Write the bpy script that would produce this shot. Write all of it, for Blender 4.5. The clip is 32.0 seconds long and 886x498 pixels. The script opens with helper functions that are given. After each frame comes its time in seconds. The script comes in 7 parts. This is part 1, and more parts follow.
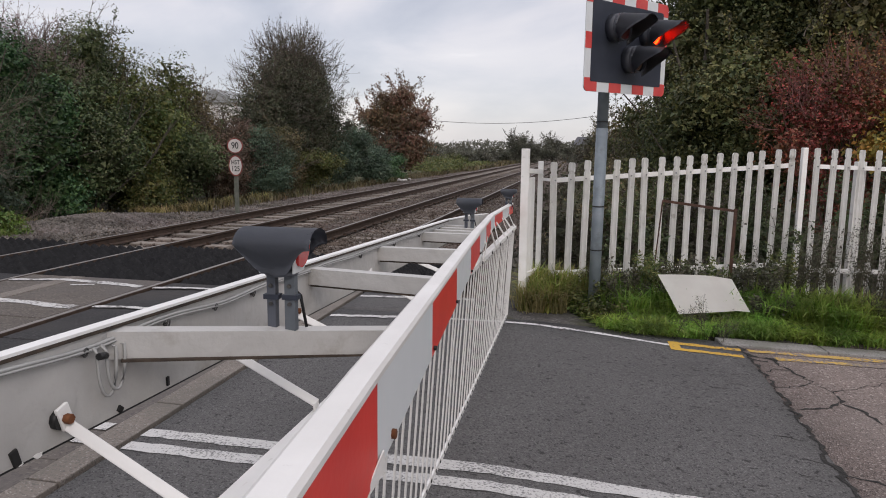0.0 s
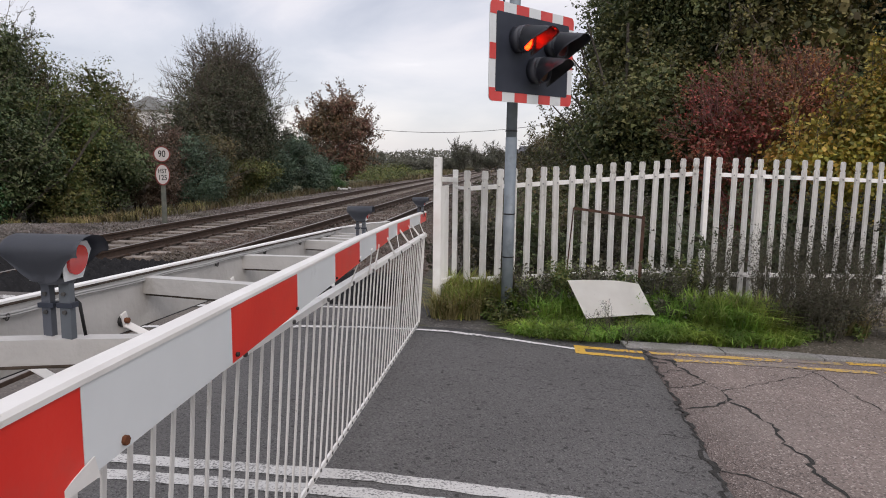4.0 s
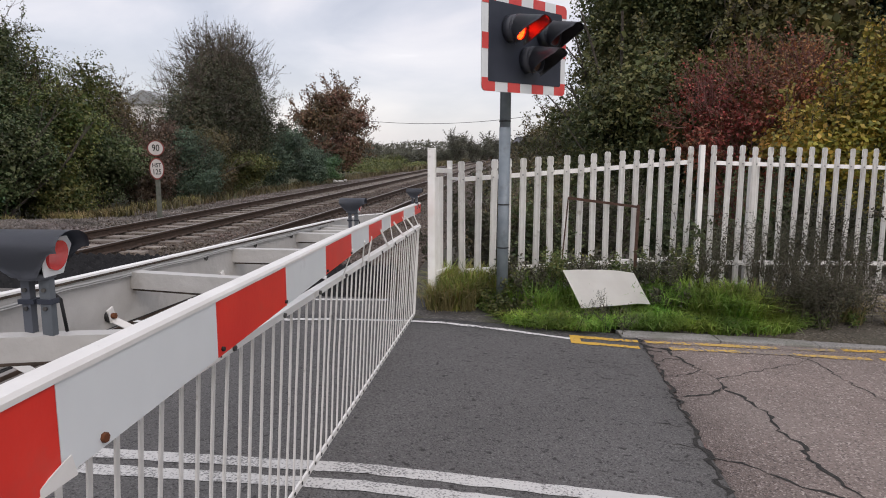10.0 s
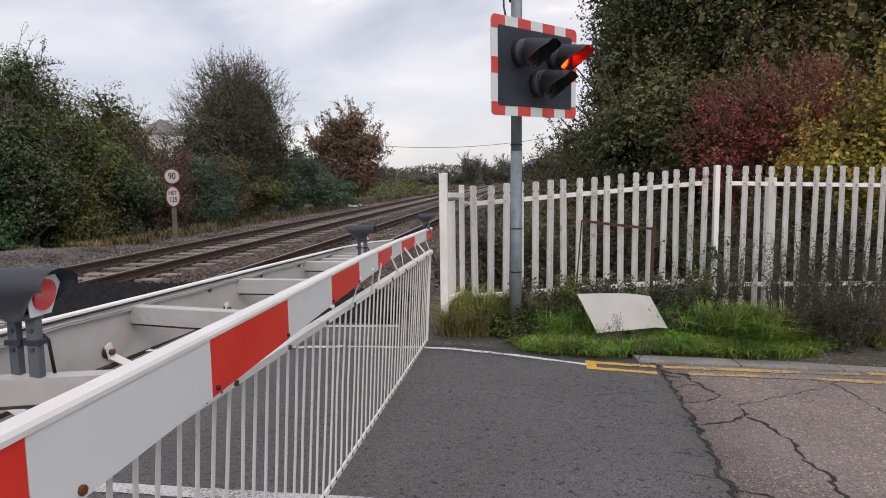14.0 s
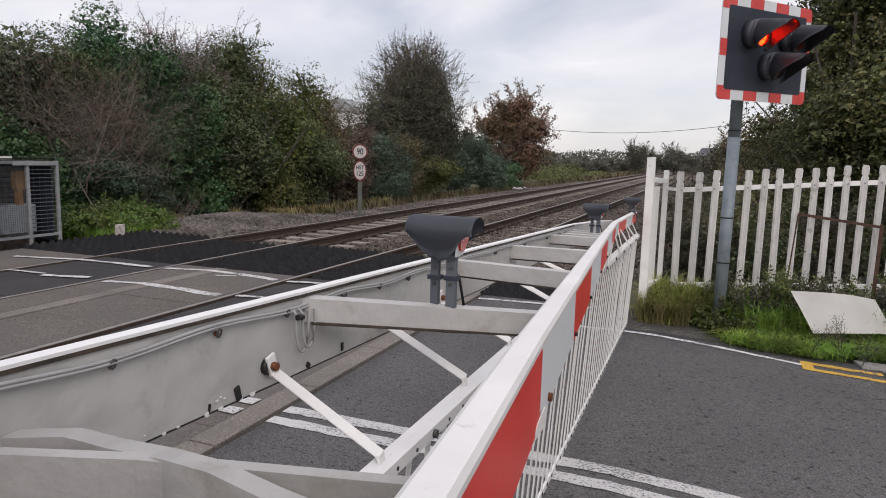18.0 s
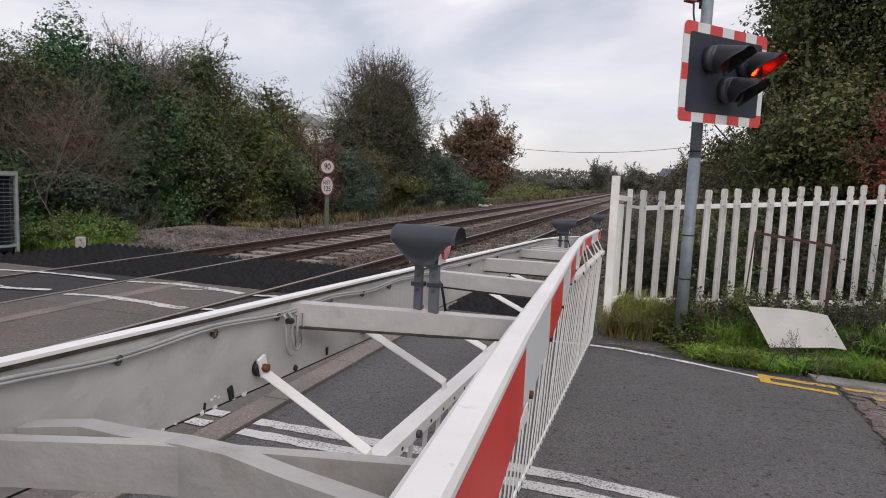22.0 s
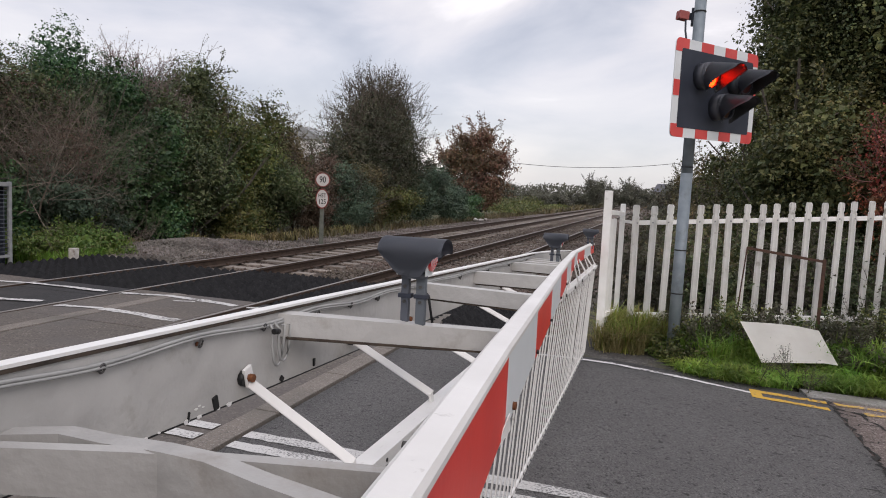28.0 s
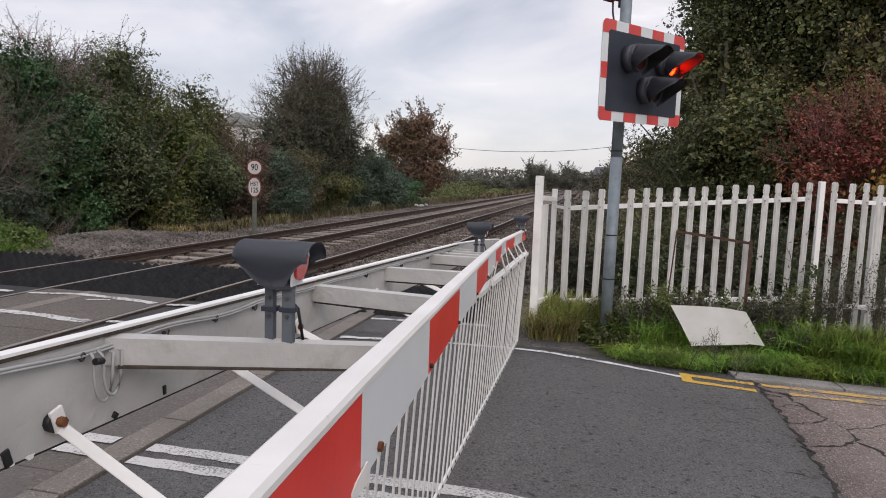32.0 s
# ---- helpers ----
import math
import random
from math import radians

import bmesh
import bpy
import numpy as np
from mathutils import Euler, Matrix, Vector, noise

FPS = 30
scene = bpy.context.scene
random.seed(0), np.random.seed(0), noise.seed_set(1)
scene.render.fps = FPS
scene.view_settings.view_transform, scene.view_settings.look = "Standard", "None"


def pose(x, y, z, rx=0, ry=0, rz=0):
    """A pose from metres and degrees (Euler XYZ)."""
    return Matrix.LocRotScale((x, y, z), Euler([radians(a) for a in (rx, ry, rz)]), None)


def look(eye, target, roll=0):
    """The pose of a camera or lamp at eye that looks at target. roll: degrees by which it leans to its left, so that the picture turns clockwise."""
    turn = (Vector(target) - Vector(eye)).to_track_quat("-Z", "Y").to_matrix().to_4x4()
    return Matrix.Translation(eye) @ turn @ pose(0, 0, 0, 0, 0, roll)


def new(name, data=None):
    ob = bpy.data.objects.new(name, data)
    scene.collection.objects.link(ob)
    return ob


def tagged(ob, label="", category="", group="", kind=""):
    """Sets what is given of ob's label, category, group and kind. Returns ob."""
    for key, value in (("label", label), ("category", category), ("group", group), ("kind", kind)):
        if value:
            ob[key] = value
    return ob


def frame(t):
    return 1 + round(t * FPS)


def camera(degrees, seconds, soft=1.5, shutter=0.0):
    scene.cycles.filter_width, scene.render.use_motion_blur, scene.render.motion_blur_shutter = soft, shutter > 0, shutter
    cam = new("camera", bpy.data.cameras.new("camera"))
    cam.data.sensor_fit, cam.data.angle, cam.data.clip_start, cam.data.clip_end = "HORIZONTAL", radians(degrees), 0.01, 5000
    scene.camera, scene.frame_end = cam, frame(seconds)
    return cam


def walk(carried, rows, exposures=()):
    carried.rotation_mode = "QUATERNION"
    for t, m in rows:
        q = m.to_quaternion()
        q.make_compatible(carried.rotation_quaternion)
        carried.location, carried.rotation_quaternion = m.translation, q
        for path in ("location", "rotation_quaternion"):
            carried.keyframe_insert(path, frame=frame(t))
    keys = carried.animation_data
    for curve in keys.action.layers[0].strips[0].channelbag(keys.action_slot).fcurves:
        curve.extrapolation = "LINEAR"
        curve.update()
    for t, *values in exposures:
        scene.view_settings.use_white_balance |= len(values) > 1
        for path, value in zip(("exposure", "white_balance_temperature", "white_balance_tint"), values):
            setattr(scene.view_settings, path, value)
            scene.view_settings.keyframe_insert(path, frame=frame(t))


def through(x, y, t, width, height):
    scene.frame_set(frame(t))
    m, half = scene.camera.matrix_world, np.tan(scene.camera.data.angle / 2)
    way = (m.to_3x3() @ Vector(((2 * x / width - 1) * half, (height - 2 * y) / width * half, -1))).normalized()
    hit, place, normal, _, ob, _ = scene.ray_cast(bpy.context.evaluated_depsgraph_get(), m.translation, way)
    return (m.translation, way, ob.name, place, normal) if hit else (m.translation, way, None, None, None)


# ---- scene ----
cam = camera(67.3, 32.0, soft=1.0)
PATH = [  # seconds, eye x y z, yaw, pitch, roll
    (0, 4.776, 1.476, 1.567, 11.64, -8.37, 0.62),
    (0.5, 4.785, 1.480, 1.579, 10.12, -6.15, 1.37),
    (1, 4.794, 1.485, 1.581, 8.70, -5.79, 1.13),
    (1.5, 4.787, 1.481, 1.580, 7.66, -5.46, 0.89),
    (2, 4.816, 1.481, 1.583, 6.29, -4.80, 0.50),
    (2.5, 4.952, 1.480, 1.582, 4.61, -5.68, -0.07),
    (3, 5.086, 1.490, 1.579, 4.35, -6.35, 1.63),
    (3.5, 5.110, 1.508, 1.565, 6.96, -7.65, 0.75),
    (5.5, 5.111, 1.513, 1.566, 7.19, -7.07, 0.64),
    (6, 5.126, 1.492, 1.571, 7.69, -7.18, 0.24),
    (6.5, 5.126, 1.496, 1.567, 7.56, -7.85, 0.13),
    (7, 5.127, 1.504, 1.566, 7.75, -7.88, 0.43),
    (7.5, 5.127, 1.501, 1.567, 7.93, -7.89, 0.21),
    (8, 5.129, 1.502, 1.567, 7.65, -7.84, -0.04),
    (8.5, 5.139, 1.498, 1.565, 7.75, -8.05, -0.11),
    (9, 5.151, 1.504, 1.565, 7.54, -8.28, -0.03),
    (9.5, 5.157, 1.510, 1.561, 7.58, -8.10, 0.15),
    (10, 5.133, 1.528, 1.563, 6.82, -8.30, 0.08),
    (10.5, 5.083, 1.578, 1.575, 4.79, -9.31, -0.27),
    (11, 5.025, 1.632, 1.568, -0.05, -9.17, -0.99),
    (11.5, 5.006, 1.674, 1.568, -1.60, -8.39, -0.95),
    (12, 5.082, 1.664, 1.575, 1.40, -7.14, -0.62),
    (12.5, 5.153, 1.632, 1.563, 3.87, -7.49, -1.14),
    (13, 5.186, 1.605, 1.575, 6.09, -7.11, -1.50),
    (13.5, 5.169, 1.598, 1.575, 7.51, -6.68, -1.62),
    (15.5, 5.123, 1.527, 1.582, 9.86, -5.58, 1.83),
    (16, 4.976, 1.472, 1.573, 12.64, -5.57, 0.03),
    (16.5, 4.862, 1.373, 1.550, 14.57, -7.10, 1.37),
    (17, 4.772, 1.394, 1.560, 22.18, -7.06, 0.09),
    (17.5, 4.731, 1.395, 1.569, 26.52, -7.01, 2.35),
    (18, 4.733, 1.304, 1.543, 21.29, -7.81, 1.47),
    (18.5, 4.744, 1.239, 1.539, 17.27, -8.69, 2.32),
    (19, 4.746, 1.217, 1.538, 17.50, -7.71, 2.76),
    (19.5, 4.735, 1.224, 1.530, 18.10, -7.50, 3.49),
    (20, 4.732, 1.228, 1.527, 17.90, -7.81, 3.36),
    (20.5, 4.730, 1.230, 1.529, 18.53, -7.48, 2.79),
    (21, 4.727, 1.226, 1.530, 18.38, -6.88, 2.86),
    (21.5, 4.725, 1.223, 1.531, 18.25, -6.35, 2.47),
    (22, 4.719, 1.222, 1.531, 18.32, -6.28, 2.31),
    (22.5, 4.715, 1.228, 1.529, 18.62, -6.34, 2.30),
    (23, 4.712, 1.234, 1.528, 18.48, -6.32, 2.84),
    (23.5, 4.709, 1.238, 1.530, 18.62, -6.25, 2.64),
    (24, 4.721, 1.234, 1.532, 18.63, -5.63, 2.25),
    (24.5, 4.726, 1.225, 1.530, 18.76, -5.76, 2.68),
    (25, 4.732, 1.214, 1.533, 18.51, -5.59, 2.48),
    (25.5, 4.737, 1.212, 1.537, 18.37, -4.89, 2.40),
    (27.5, 4.745, 1.214, 1.531, 18.25, -4.76, 2.27),
    (28, 4.742, 1.216, 1.529, 17.97, -5.08, 2.71),
    (28.5, 4.740, 1.220, 1.530, 17.84, -5.07, 2.60),
    (29, 4.736, 1.222, 1.527, 17.86, -5.29, 2.54),
    (29.5, 4.736, 1.221, 1.530, 17.72, -5.08, 2.11),
    (30, 4.728, 1.234, 1.531, 17.60, -5.04, 1.32),
    (30.5, 4.723, 1.264, 1.526, 16.88, -5.62, 1.81),
    (31, 4.726, 1.326, 1.521, 16.32, -6.72, 1.00),
    (31.5, 4.762, 1.430, 1.532, 14.12, -6.89, 1.01),
    (32, 4.817, 1.471, 1.551, 13.08, -6.13, 1.94),
]
walk(cam, [(t, pose(x, y, z, 90 + pitch, 0, yaw) @ pose(0, 0, 0, 0, 0, roll)) for t, x, y, z, yaw, pitch, roll in PATH], [(0.0, -0.14), (0.9, 0.0), (6.0, 0.0), (16.0, -0.02), (19.0, -0.03), (20.0, -0.06), (21.0, -0.14), (22.0, -0.07), (24.0, -0.04), (32.0, -0.03)])


# ---- world and light ----
world = bpy.data.worlds.new("world")
scene.world = world
world.use_nodes = True
wn, wl = world.node_tree.nodes, world.node_tree.links
wn.clear()
sky = wn.new("ShaderNodeTexSky")
sky.sky_type, sky.sun_disc = "NISHITA", False
SUN_EL, SUN_AZ = 38.0, 148.0
sky.sun_elevation, sky.sun_rotation = radians(SUN_EL), radians(SUN_AZ)
tc = wn.new("ShaderNodeTexCoord")
mp = wn.new("ShaderNodeMapping")
mp.inputs["Scale"].default_value = (1.0, 1.0, 2.6)
mp.inputs["Location"].default_value = (3.1, 1.7, 0.4)
cl = wn.new("ShaderNodeTexNoise")
cl.inputs["Scale"].default_value, cl.inputs["Detail"].default_value, cl.inputs["Roughness"].default_value = 2.9, 7.0, 0.50
cl.inputs["Distortion"].default_value = 0.35
cr = wn.new("ShaderNodeValToRGB")
for e in list(cr.color_ramp.elements)[1:]:
    cr.color_ramp.elements.remove(e)
cr.color_ramp.elements[0].position, cr.color_ramp.elements[0].color = 0.38, (0.445, 0.480, 0.535, 1)
for p, c in ((0.46, (0.555, 0.584, 0.625, 1)), (0.52, (0.660, 0.672, 0.697, 1)), (0.57, (0.735, 0.735, 0.741, 1)), (0.63, (0.80, 0.795, 0.785, 1)), (0.69, (1.0, 0.985, 0.96, 1))):
    cr.color_ramp.elements.new(p).color = c
sep = wn.new("ShaderNodeSeparateXYZ")
hz = wn.new("ShaderNodeMapRange")
hz.inputs["From Min"].default_value, hz.inputs["From Max"].default_value = 0.02, 0.30
hz.inputs["To Min"].default_value, hz.inputs["To Max"].default_value = 0.5, 0.0
pale = wn.new("ShaderNodeMix")
pale.data_type = "RGBA"
pale.inputs["B"].default_value = (0.69, 0.70, 0.715, 1)
mixs = wn.new("ShaderNodeMix")
mixs.data_type = "RGBA"
mixs.inputs["Factor"].default_value = 0.97
bg = wn.new("ShaderNodeBackground")
bg.inputs["Strength"].default_value = 1.0
out = wn.new("ShaderNodeOutputWorld")
wl.new(tc.outputs["Generated"], mp.inputs["Vector"])
wl.new(mp.outputs["Vector"], cl.inputs["Vector"])
wl.new(cl.outputs["Fac"], cr.inputs["Fac"])
wl.new(tc.outputs["Generated"], sep.inputs["Vector"])
wl.new(sep.outputs["Z"], hz.inputs["Value"])
wl.new(hz.outputs["Result"], pale.inputs["Factor"])
wl.new(cr.outputs["Color"], pale.inputs["A"])
wl.new(sky.outputs["Color"], mixs.inputs["A"])
wl.new(pale.outputs["Result"], mixs.inputs["B"])
# an overcast sky is brightest overhead
zen = wn.new("ShaderNodeMapRange")
zen.interpolation_type = "SMOOTHSTEP"
zen.inputs["From Min"].default_value, zen.inputs["From Max"].default_value = 0.34, 0.95
zen.inputs["To Min"].default_value, zen.inputs["To Max"].default_value = 1.0, 1.85
wl.new(sep.outputs["Z"], zen.inputs["Value"])
wl.new(zen.outputs["Result"], bg.inputs["Strength"])
wl.new(mixs.outputs["Result"], bg.inputs["Color"])
wl.new(bg.outputs["Background"], out.inputs["Surface"])

sun_data = bpy.data.lights.new("sun", "SUN")
sun_data.energy, sun_data.angle, sun_data.color = 1.0, radians(28), (1.0, 0.95, 0.88)
sun = new("sun", sun_data)
az, el = radians(SUN_AZ), radians(SUN_EL)
scene.view_settings.use_white_balance = True
scene.view_settings.white_balance_temperature, scene.view_settings.white_balance_tint = 6650, 17
sun.matrix_world = look((20 * math.sin(az) * math.cos(el), 20 * math.cos(az) * math.cos(el), 20 * math.sin(el)), (0, 0, 0))


# ---- materials ----
def material(name, colours, scale=6.0, rough=0.7, metal=0.0, bump=0.15, bump_scale=60.0, stain=None, stain_scale=1.2, stain_at=(0.55, 0.72), object_var=0.0, spec=0.4, detail=6.0, coat=0.0):
    """A procedural surface: a ramp of colours over noise, a second ramp of stains, and fine relief."""
    m = bpy.data.materials.new(name)
    m.use_nodes = True
    n, l = m.node_tree.nodes, m.node_tree.links
    b = n["Principled BSDF"]
    b.inputs["Roughness"].default_value, b.inputs["Metallic"].default_value = rough, metal
    b.inputs["Specular IOR Level"].default_value = spec
    b.inputs["Coat Weight"].default_value = coat
    co = n.new("ShaderNodeTexCoord")
    no = n.new("ShaderNodeTexNoise")
    no.inputs["Scale"].default_value, no.inputs["Detail"].default_value = scale, detail
    l.new(co.outputs["Object"], no.inputs["Vector"])
    ra = n.new("ShaderNodeValToRGB")
    el_ = ra.color_ramp.elements
    el_.remove(el_[1])
    k = len(colours)
    for i, c in enumerate(colours):
        p = 0.32 + 0.36 * i / max(1, k - 1)
        if i == 0:
            el_[0].position, el_[0].color = p, (*c, 1)
        else:
            el_.new(p).color = (*c, 1)
    l.new(no.outputs["Fac"], ra.inputs["Fac"])
    last = ra.outputs["Color"]
    if stain:
        n2 = n.new("ShaderNodeTexNoise")
        n2.inputs["Scale"].default_value, n2.inputs["Detail"].default_value, n2.inputs["Roughness"].default_value = stain_scale, 8.0, 0.65
        l.new(co.outputs["Object"], n2.inputs["Vector"])
        mr = n.new("ShaderNodeMapRange")
        mr.inputs["From Min"].default_value, mr.inputs["From Max"].default_value = stain_at
        l.new(n2.outputs["Fac"], mr.inputs["Value"])
        mx = n.new("ShaderNodeMix")
        mx.data_type = "RGBA"
        mx.inputs["B"].default_value = (*stain, 1)
        l.new(mr.outputs["Result"], mx.inputs["Factor"])
        l.new(last, mx.inputs["A"])
        last = mx.outputs["Result"]
    if object_var:
        oi = n.new("ShaderNodeObjectInfo")
        mr2 = n.new("ShaderNodeMapRange")
        mr2.inputs["To Min"].default_value, mr2.inputs["To Max"].default_value = 1 - object_var, 1 + object_var
        l.new(oi.outputs["Random"], mr2.inputs["Value"])
        hsv = n.new("ShaderNodeHueSaturation")
        l.new(mr2.outputs["Result"], hsv.inputs["Value"])
        l.new(last, hsv.inputs["Color"])
        last = hsv.outputs["Color"]
    l.new(last, b.inputs["Base Color"])
    if bump:
        n3 = n.new("ShaderNodeTexNoise")
        n3.inputs["Scale"].default_value, n3.inputs["Detail"].default_value = bump_scale, 5.0
        l.new(co.outputs["Object"], n3.inputs["Vector"])
        bp = n.new("ShaderNodeBump")
        bp.inputs["Strength"].default_value, bp.inputs["Distance"].default_value = bump, 0.02
        l.new(n3.outputs["Fac"], bp.inputs["Height"])
        l.new(bp.outputs["Normal"], b.inputs["Normal"])
    return m


def speckled(name, base, light, dark, scale=90.0, rough=0.9, bump=0.5, patch=None, patch_scale=0.8, patch_at=(0.5, 0.7), tone=0.12):
    """Aggregate: a base colour with light and dark chips (Voronoi cells), larger patches and a rough relief."""
    m = bpy.data.materials.new(name)
    m.use_nodes = True
    n, l = m.node_tree.nodes, m.node_tree.links
    b = n["Principled BSDF"]
    b.inputs["Roughness"].default_value = rough
    b.inputs["Specular IOR Level"].default_value = 0.3
    co = n.new("ShaderNodeTexCoord")
    vo = n.new("ShaderNodeTexVoronoi")
    vo.inputs["Scale"].default_value = scale
    l.new(co.outputs["Object"], vo.inputs["Vector"])
    se = n.new("ShaderNodeSeparateColor")
    l.new(vo.outputs["Color"], se.inputs["Color"])
    ra = n.new("ShaderNodeValToRGB")
    e = ra.color_ramp.elements
    e[0].position, e[0].color = 0.0, (*dark, 1)
    e[1].position, e[1].color = 1.0, (*light, 1)
    for p in (0.30, 0.82):
        e.new(p).color = (*base, 1)
    l.new(se.outputs["Red"], ra.inputs["Fac"])
    last = ra.outputs["Color"]
    big = n.new("ShaderNodeTexNoise")
    big.inputs["Scale"].default_value, big.inputs["Detail"].default_value, big.inputs["Roughness"].default_value = 1.3, 9.0, 0.6
    l.new(co.outputs["Object"], big.inputs["Vector"])
    mr = n.new("ShaderNodeMapRange")
    mr.inputs["From Min"].default_value, mr.inputs["From Max"].default_value = 0.3, 0.7
    mr.inputs["To Min"].default_value, mr.inputs["To Max"].default_value = 1 - tone, 1 + tone
    l.new(big.outputs["Fac"], mr.inputs["Value"])
    hs = n.new("ShaderNodeHueSaturation")
    l.new(mr.outputs["Result"], hs.inputs["Value"])
    l.new(last, hs.inputs["Color"])
    last = hs.outputs["Color"]
    if patch:
        pn = n.new("ShaderNodeTexNoise")
        pn.inputs["Scale"].default_value, pn.inputs["Detail"].default_value = patch_scale, 7.0
        l.new(co.outputs["Object"], pn.inputs["Vector"])
        pr = n.new("ShaderNodeMapRange")
        pr.inputs["From Min"].default_value, pr.inputs["From Max"].default_value = patch_at
        l.new(pn.outputs["Fac"], pr.inputs["Value"])
        mx = n.new("ShaderNodeMix")
        mx.data_type = "RGBA"
        mx.inputs["B"].default_value = (*patch, 1)
        l.new(pr.outputs["Result"], mx.inputs["Factor"])
        l.new(last, mx.inputs["A"])
        last = mx.outputs["Result"]
    l.new(last, b.inputs["Base Color"])
    bp = n.new("ShaderNodeBump")
    bp.inputs["Strength"].default_value, bp.inputs["Distance"].default_value = bump, 0.006
    l.new(vo.outputs["Distance"], bp.inputs["Height"])
    l.new(bp.outputs["Normal"], b.inputs["Normal"])
    return m


def worn_paint(name, paint, under, scale=45.0, wear=(0.50, 0.58), big=2.0, rough=0.8):
    """Road paint worn through to the surface below it."""
    m = bpy.data.materials.new(name)
    m.use_nodes = True
    n, l = m.node_tree.nodes, m.node_tree.links
    b = n["Principled BSDF"]
    b.inputs["Roughness"].default_value = rough
    co = n.new("ShaderNodeTexCoord")
    a1 = n.new("ShaderNodeTexNoise")
    a1.inputs["Scale"].default_value, a1.inputs["Detail"].default_value = scale, 6.0
    a2 = n.new("ShaderNodeTexNoise")
    a2.inputs["Scale"].default_value, a2.inputs["Detail"].default_value = big, 3.0
    ad = n.new("ShaderNodeMath")
    ad.operation = "MULTIPLY_ADD"
    ad.inputs[1].default_value = 0.55
    mr = n.new("ShaderNodeMapRange")
    mr.inputs["From Min"].default_value, mr.inputs["From Max"].default_value = wear[0] + 0.27, wear[1] + 0.27
    mx = n.new("ShaderNodeMix")
    mx.data_type = "RGBA"
    mx.inputs["A"].default_value, mx.inputs["B"].default_value = (*paint, 1), (*under, 1)
    l.new(co.outputs["Object"], a1.inputs["Vector"])
    l.new(co.outputs["Object"], a2.inputs["Vector"])
    l.new(a2.outputs["Fac"], ad.inputs[0])
    l.new(a1.outputs["Fac"], ad.inputs[2])
    l.new(ad.outputs[0], mr.inputs["Value"])
    l.new(mr.outputs["Result"], mx.inputs["Factor"])
    l.new(mx.outputs["Result"], b.inputs["Base Color"])
    bp = n.new("ShaderNodeBump")
    bp.inputs["Strength"].default_value, bp.inputs["Distance"].default_value = 0.3, 0.01
    l.new(a1.outputs["Fac"], bp.inputs["Height"])
    l.new(bp.outputs["Normal"], b.inputs["Normal"])
    return m


def foliage(name, colours, rough=0.55, through=0.15, patch=0.9):
    """Leaves: each leaf takes its own tone out of the ramp."""
    m = bpy.data.materials.new(name)
    m.use_nodes = True
    n, l = m.node_tree.nodes, m.node_tree.links
    b = n["Principled BSDF"]
    b.inputs["Roughness"].default_value = rough
    b.inputs["Specular IOR Level"].default_value = 0.3
    ge = n.new("ShaderNodeNewGeometry")
    ra = n.new("ShaderNodeValToRGB")
    e = ra.color_ramp.elements
    e.remove(e[1])
    for i, c in enumerate(colours):
        if i == 0:
            e[0].position, e[0].color = 0.0, (*c, 1)
        else:
            e.new(i / (len(colours) - 1)).color = (*c, 1)
    l.new(ge.outputs["Random Per Island"], ra.inputs["Fac"])
    co = n.new("ShaderNodeTexCoord")
    no = n.new("ShaderNodeTexNoise")
    no.inputs["Scale"].default_value, no.inputs["Detail"].default_value = patch, 3.0
    l.new(co.outputs["Object"], no.inputs["Vector"])
    mr = n.new("ShaderNodeMapRange")
    mr.inputs["From Min"].default_value, mr.inputs["From Max"].default_value = 0.3, 0.7
    mr.inputs["To Min"].default_value, mr.inputs["To Max"].default_value = 0.50, 1.50
    l.new(no.outputs["Fac"], mr.inputs["Value"])
    hs = n.new("ShaderNodeHueSaturation")
    l.new(mr.outputs["Result"], hs.inputs["Value"])
    n2 = n.new("ShaderNodeTexNoise")
    n2.inputs["Scale"].default_value, n2.inputs["Detail"].default_value = patch * 0.6, 2.0
    l.new(ge.outputs["Position"], n2.inputs["Vector"])
    m2 = n.new("ShaderNodeMapRange")
    m2.inputs["From Min"].default_value, m2.inputs["From Max"].default_value = 0.3, 0.7
    m2.inputs["To Min"].default_value, m2.inputs["To Max"].default_value = 0.475, 0.525
    l.new(n2.outputs["Fac"], m2.inputs["Value"])
    l.new(m2.outputs["Result"], hs.inputs["Hue"])
    l.new(ra.outputs["Color"], hs.inputs["Color"])
    l.new(hs.outputs["Color"], b.inputs["Base Color"])
    tr = n.new("ShaderNodeBsdfTranslucent")
    l.new(hs.outputs["Color"], tr.inputs["Color"])
    ms = n.new("ShaderNodeMixShader")
    ms.inputs["Fac"].default_value = through
    l.new(b.outputs["BSDF"], ms.inputs[1])
    l.new(tr.outputs["BSDF"], ms.inputs[2])
    l.new(ms.outputs["Shader"], n["Material Output"].inputs["Surface"])
    return m


def glow(name, colour, strength):
    m = bpy.data.materials.new(name)
    m.use_nodes = True
    b = m.node_tree.nodes["Principled BSDF"]
    b.inputs["Base Color"].default_value = (*colour, 1)
    b.inputs["Emission Color"].default_value = (*colour, 1)
    b.inputs["Emission Strength"].default_value = strength
    return m


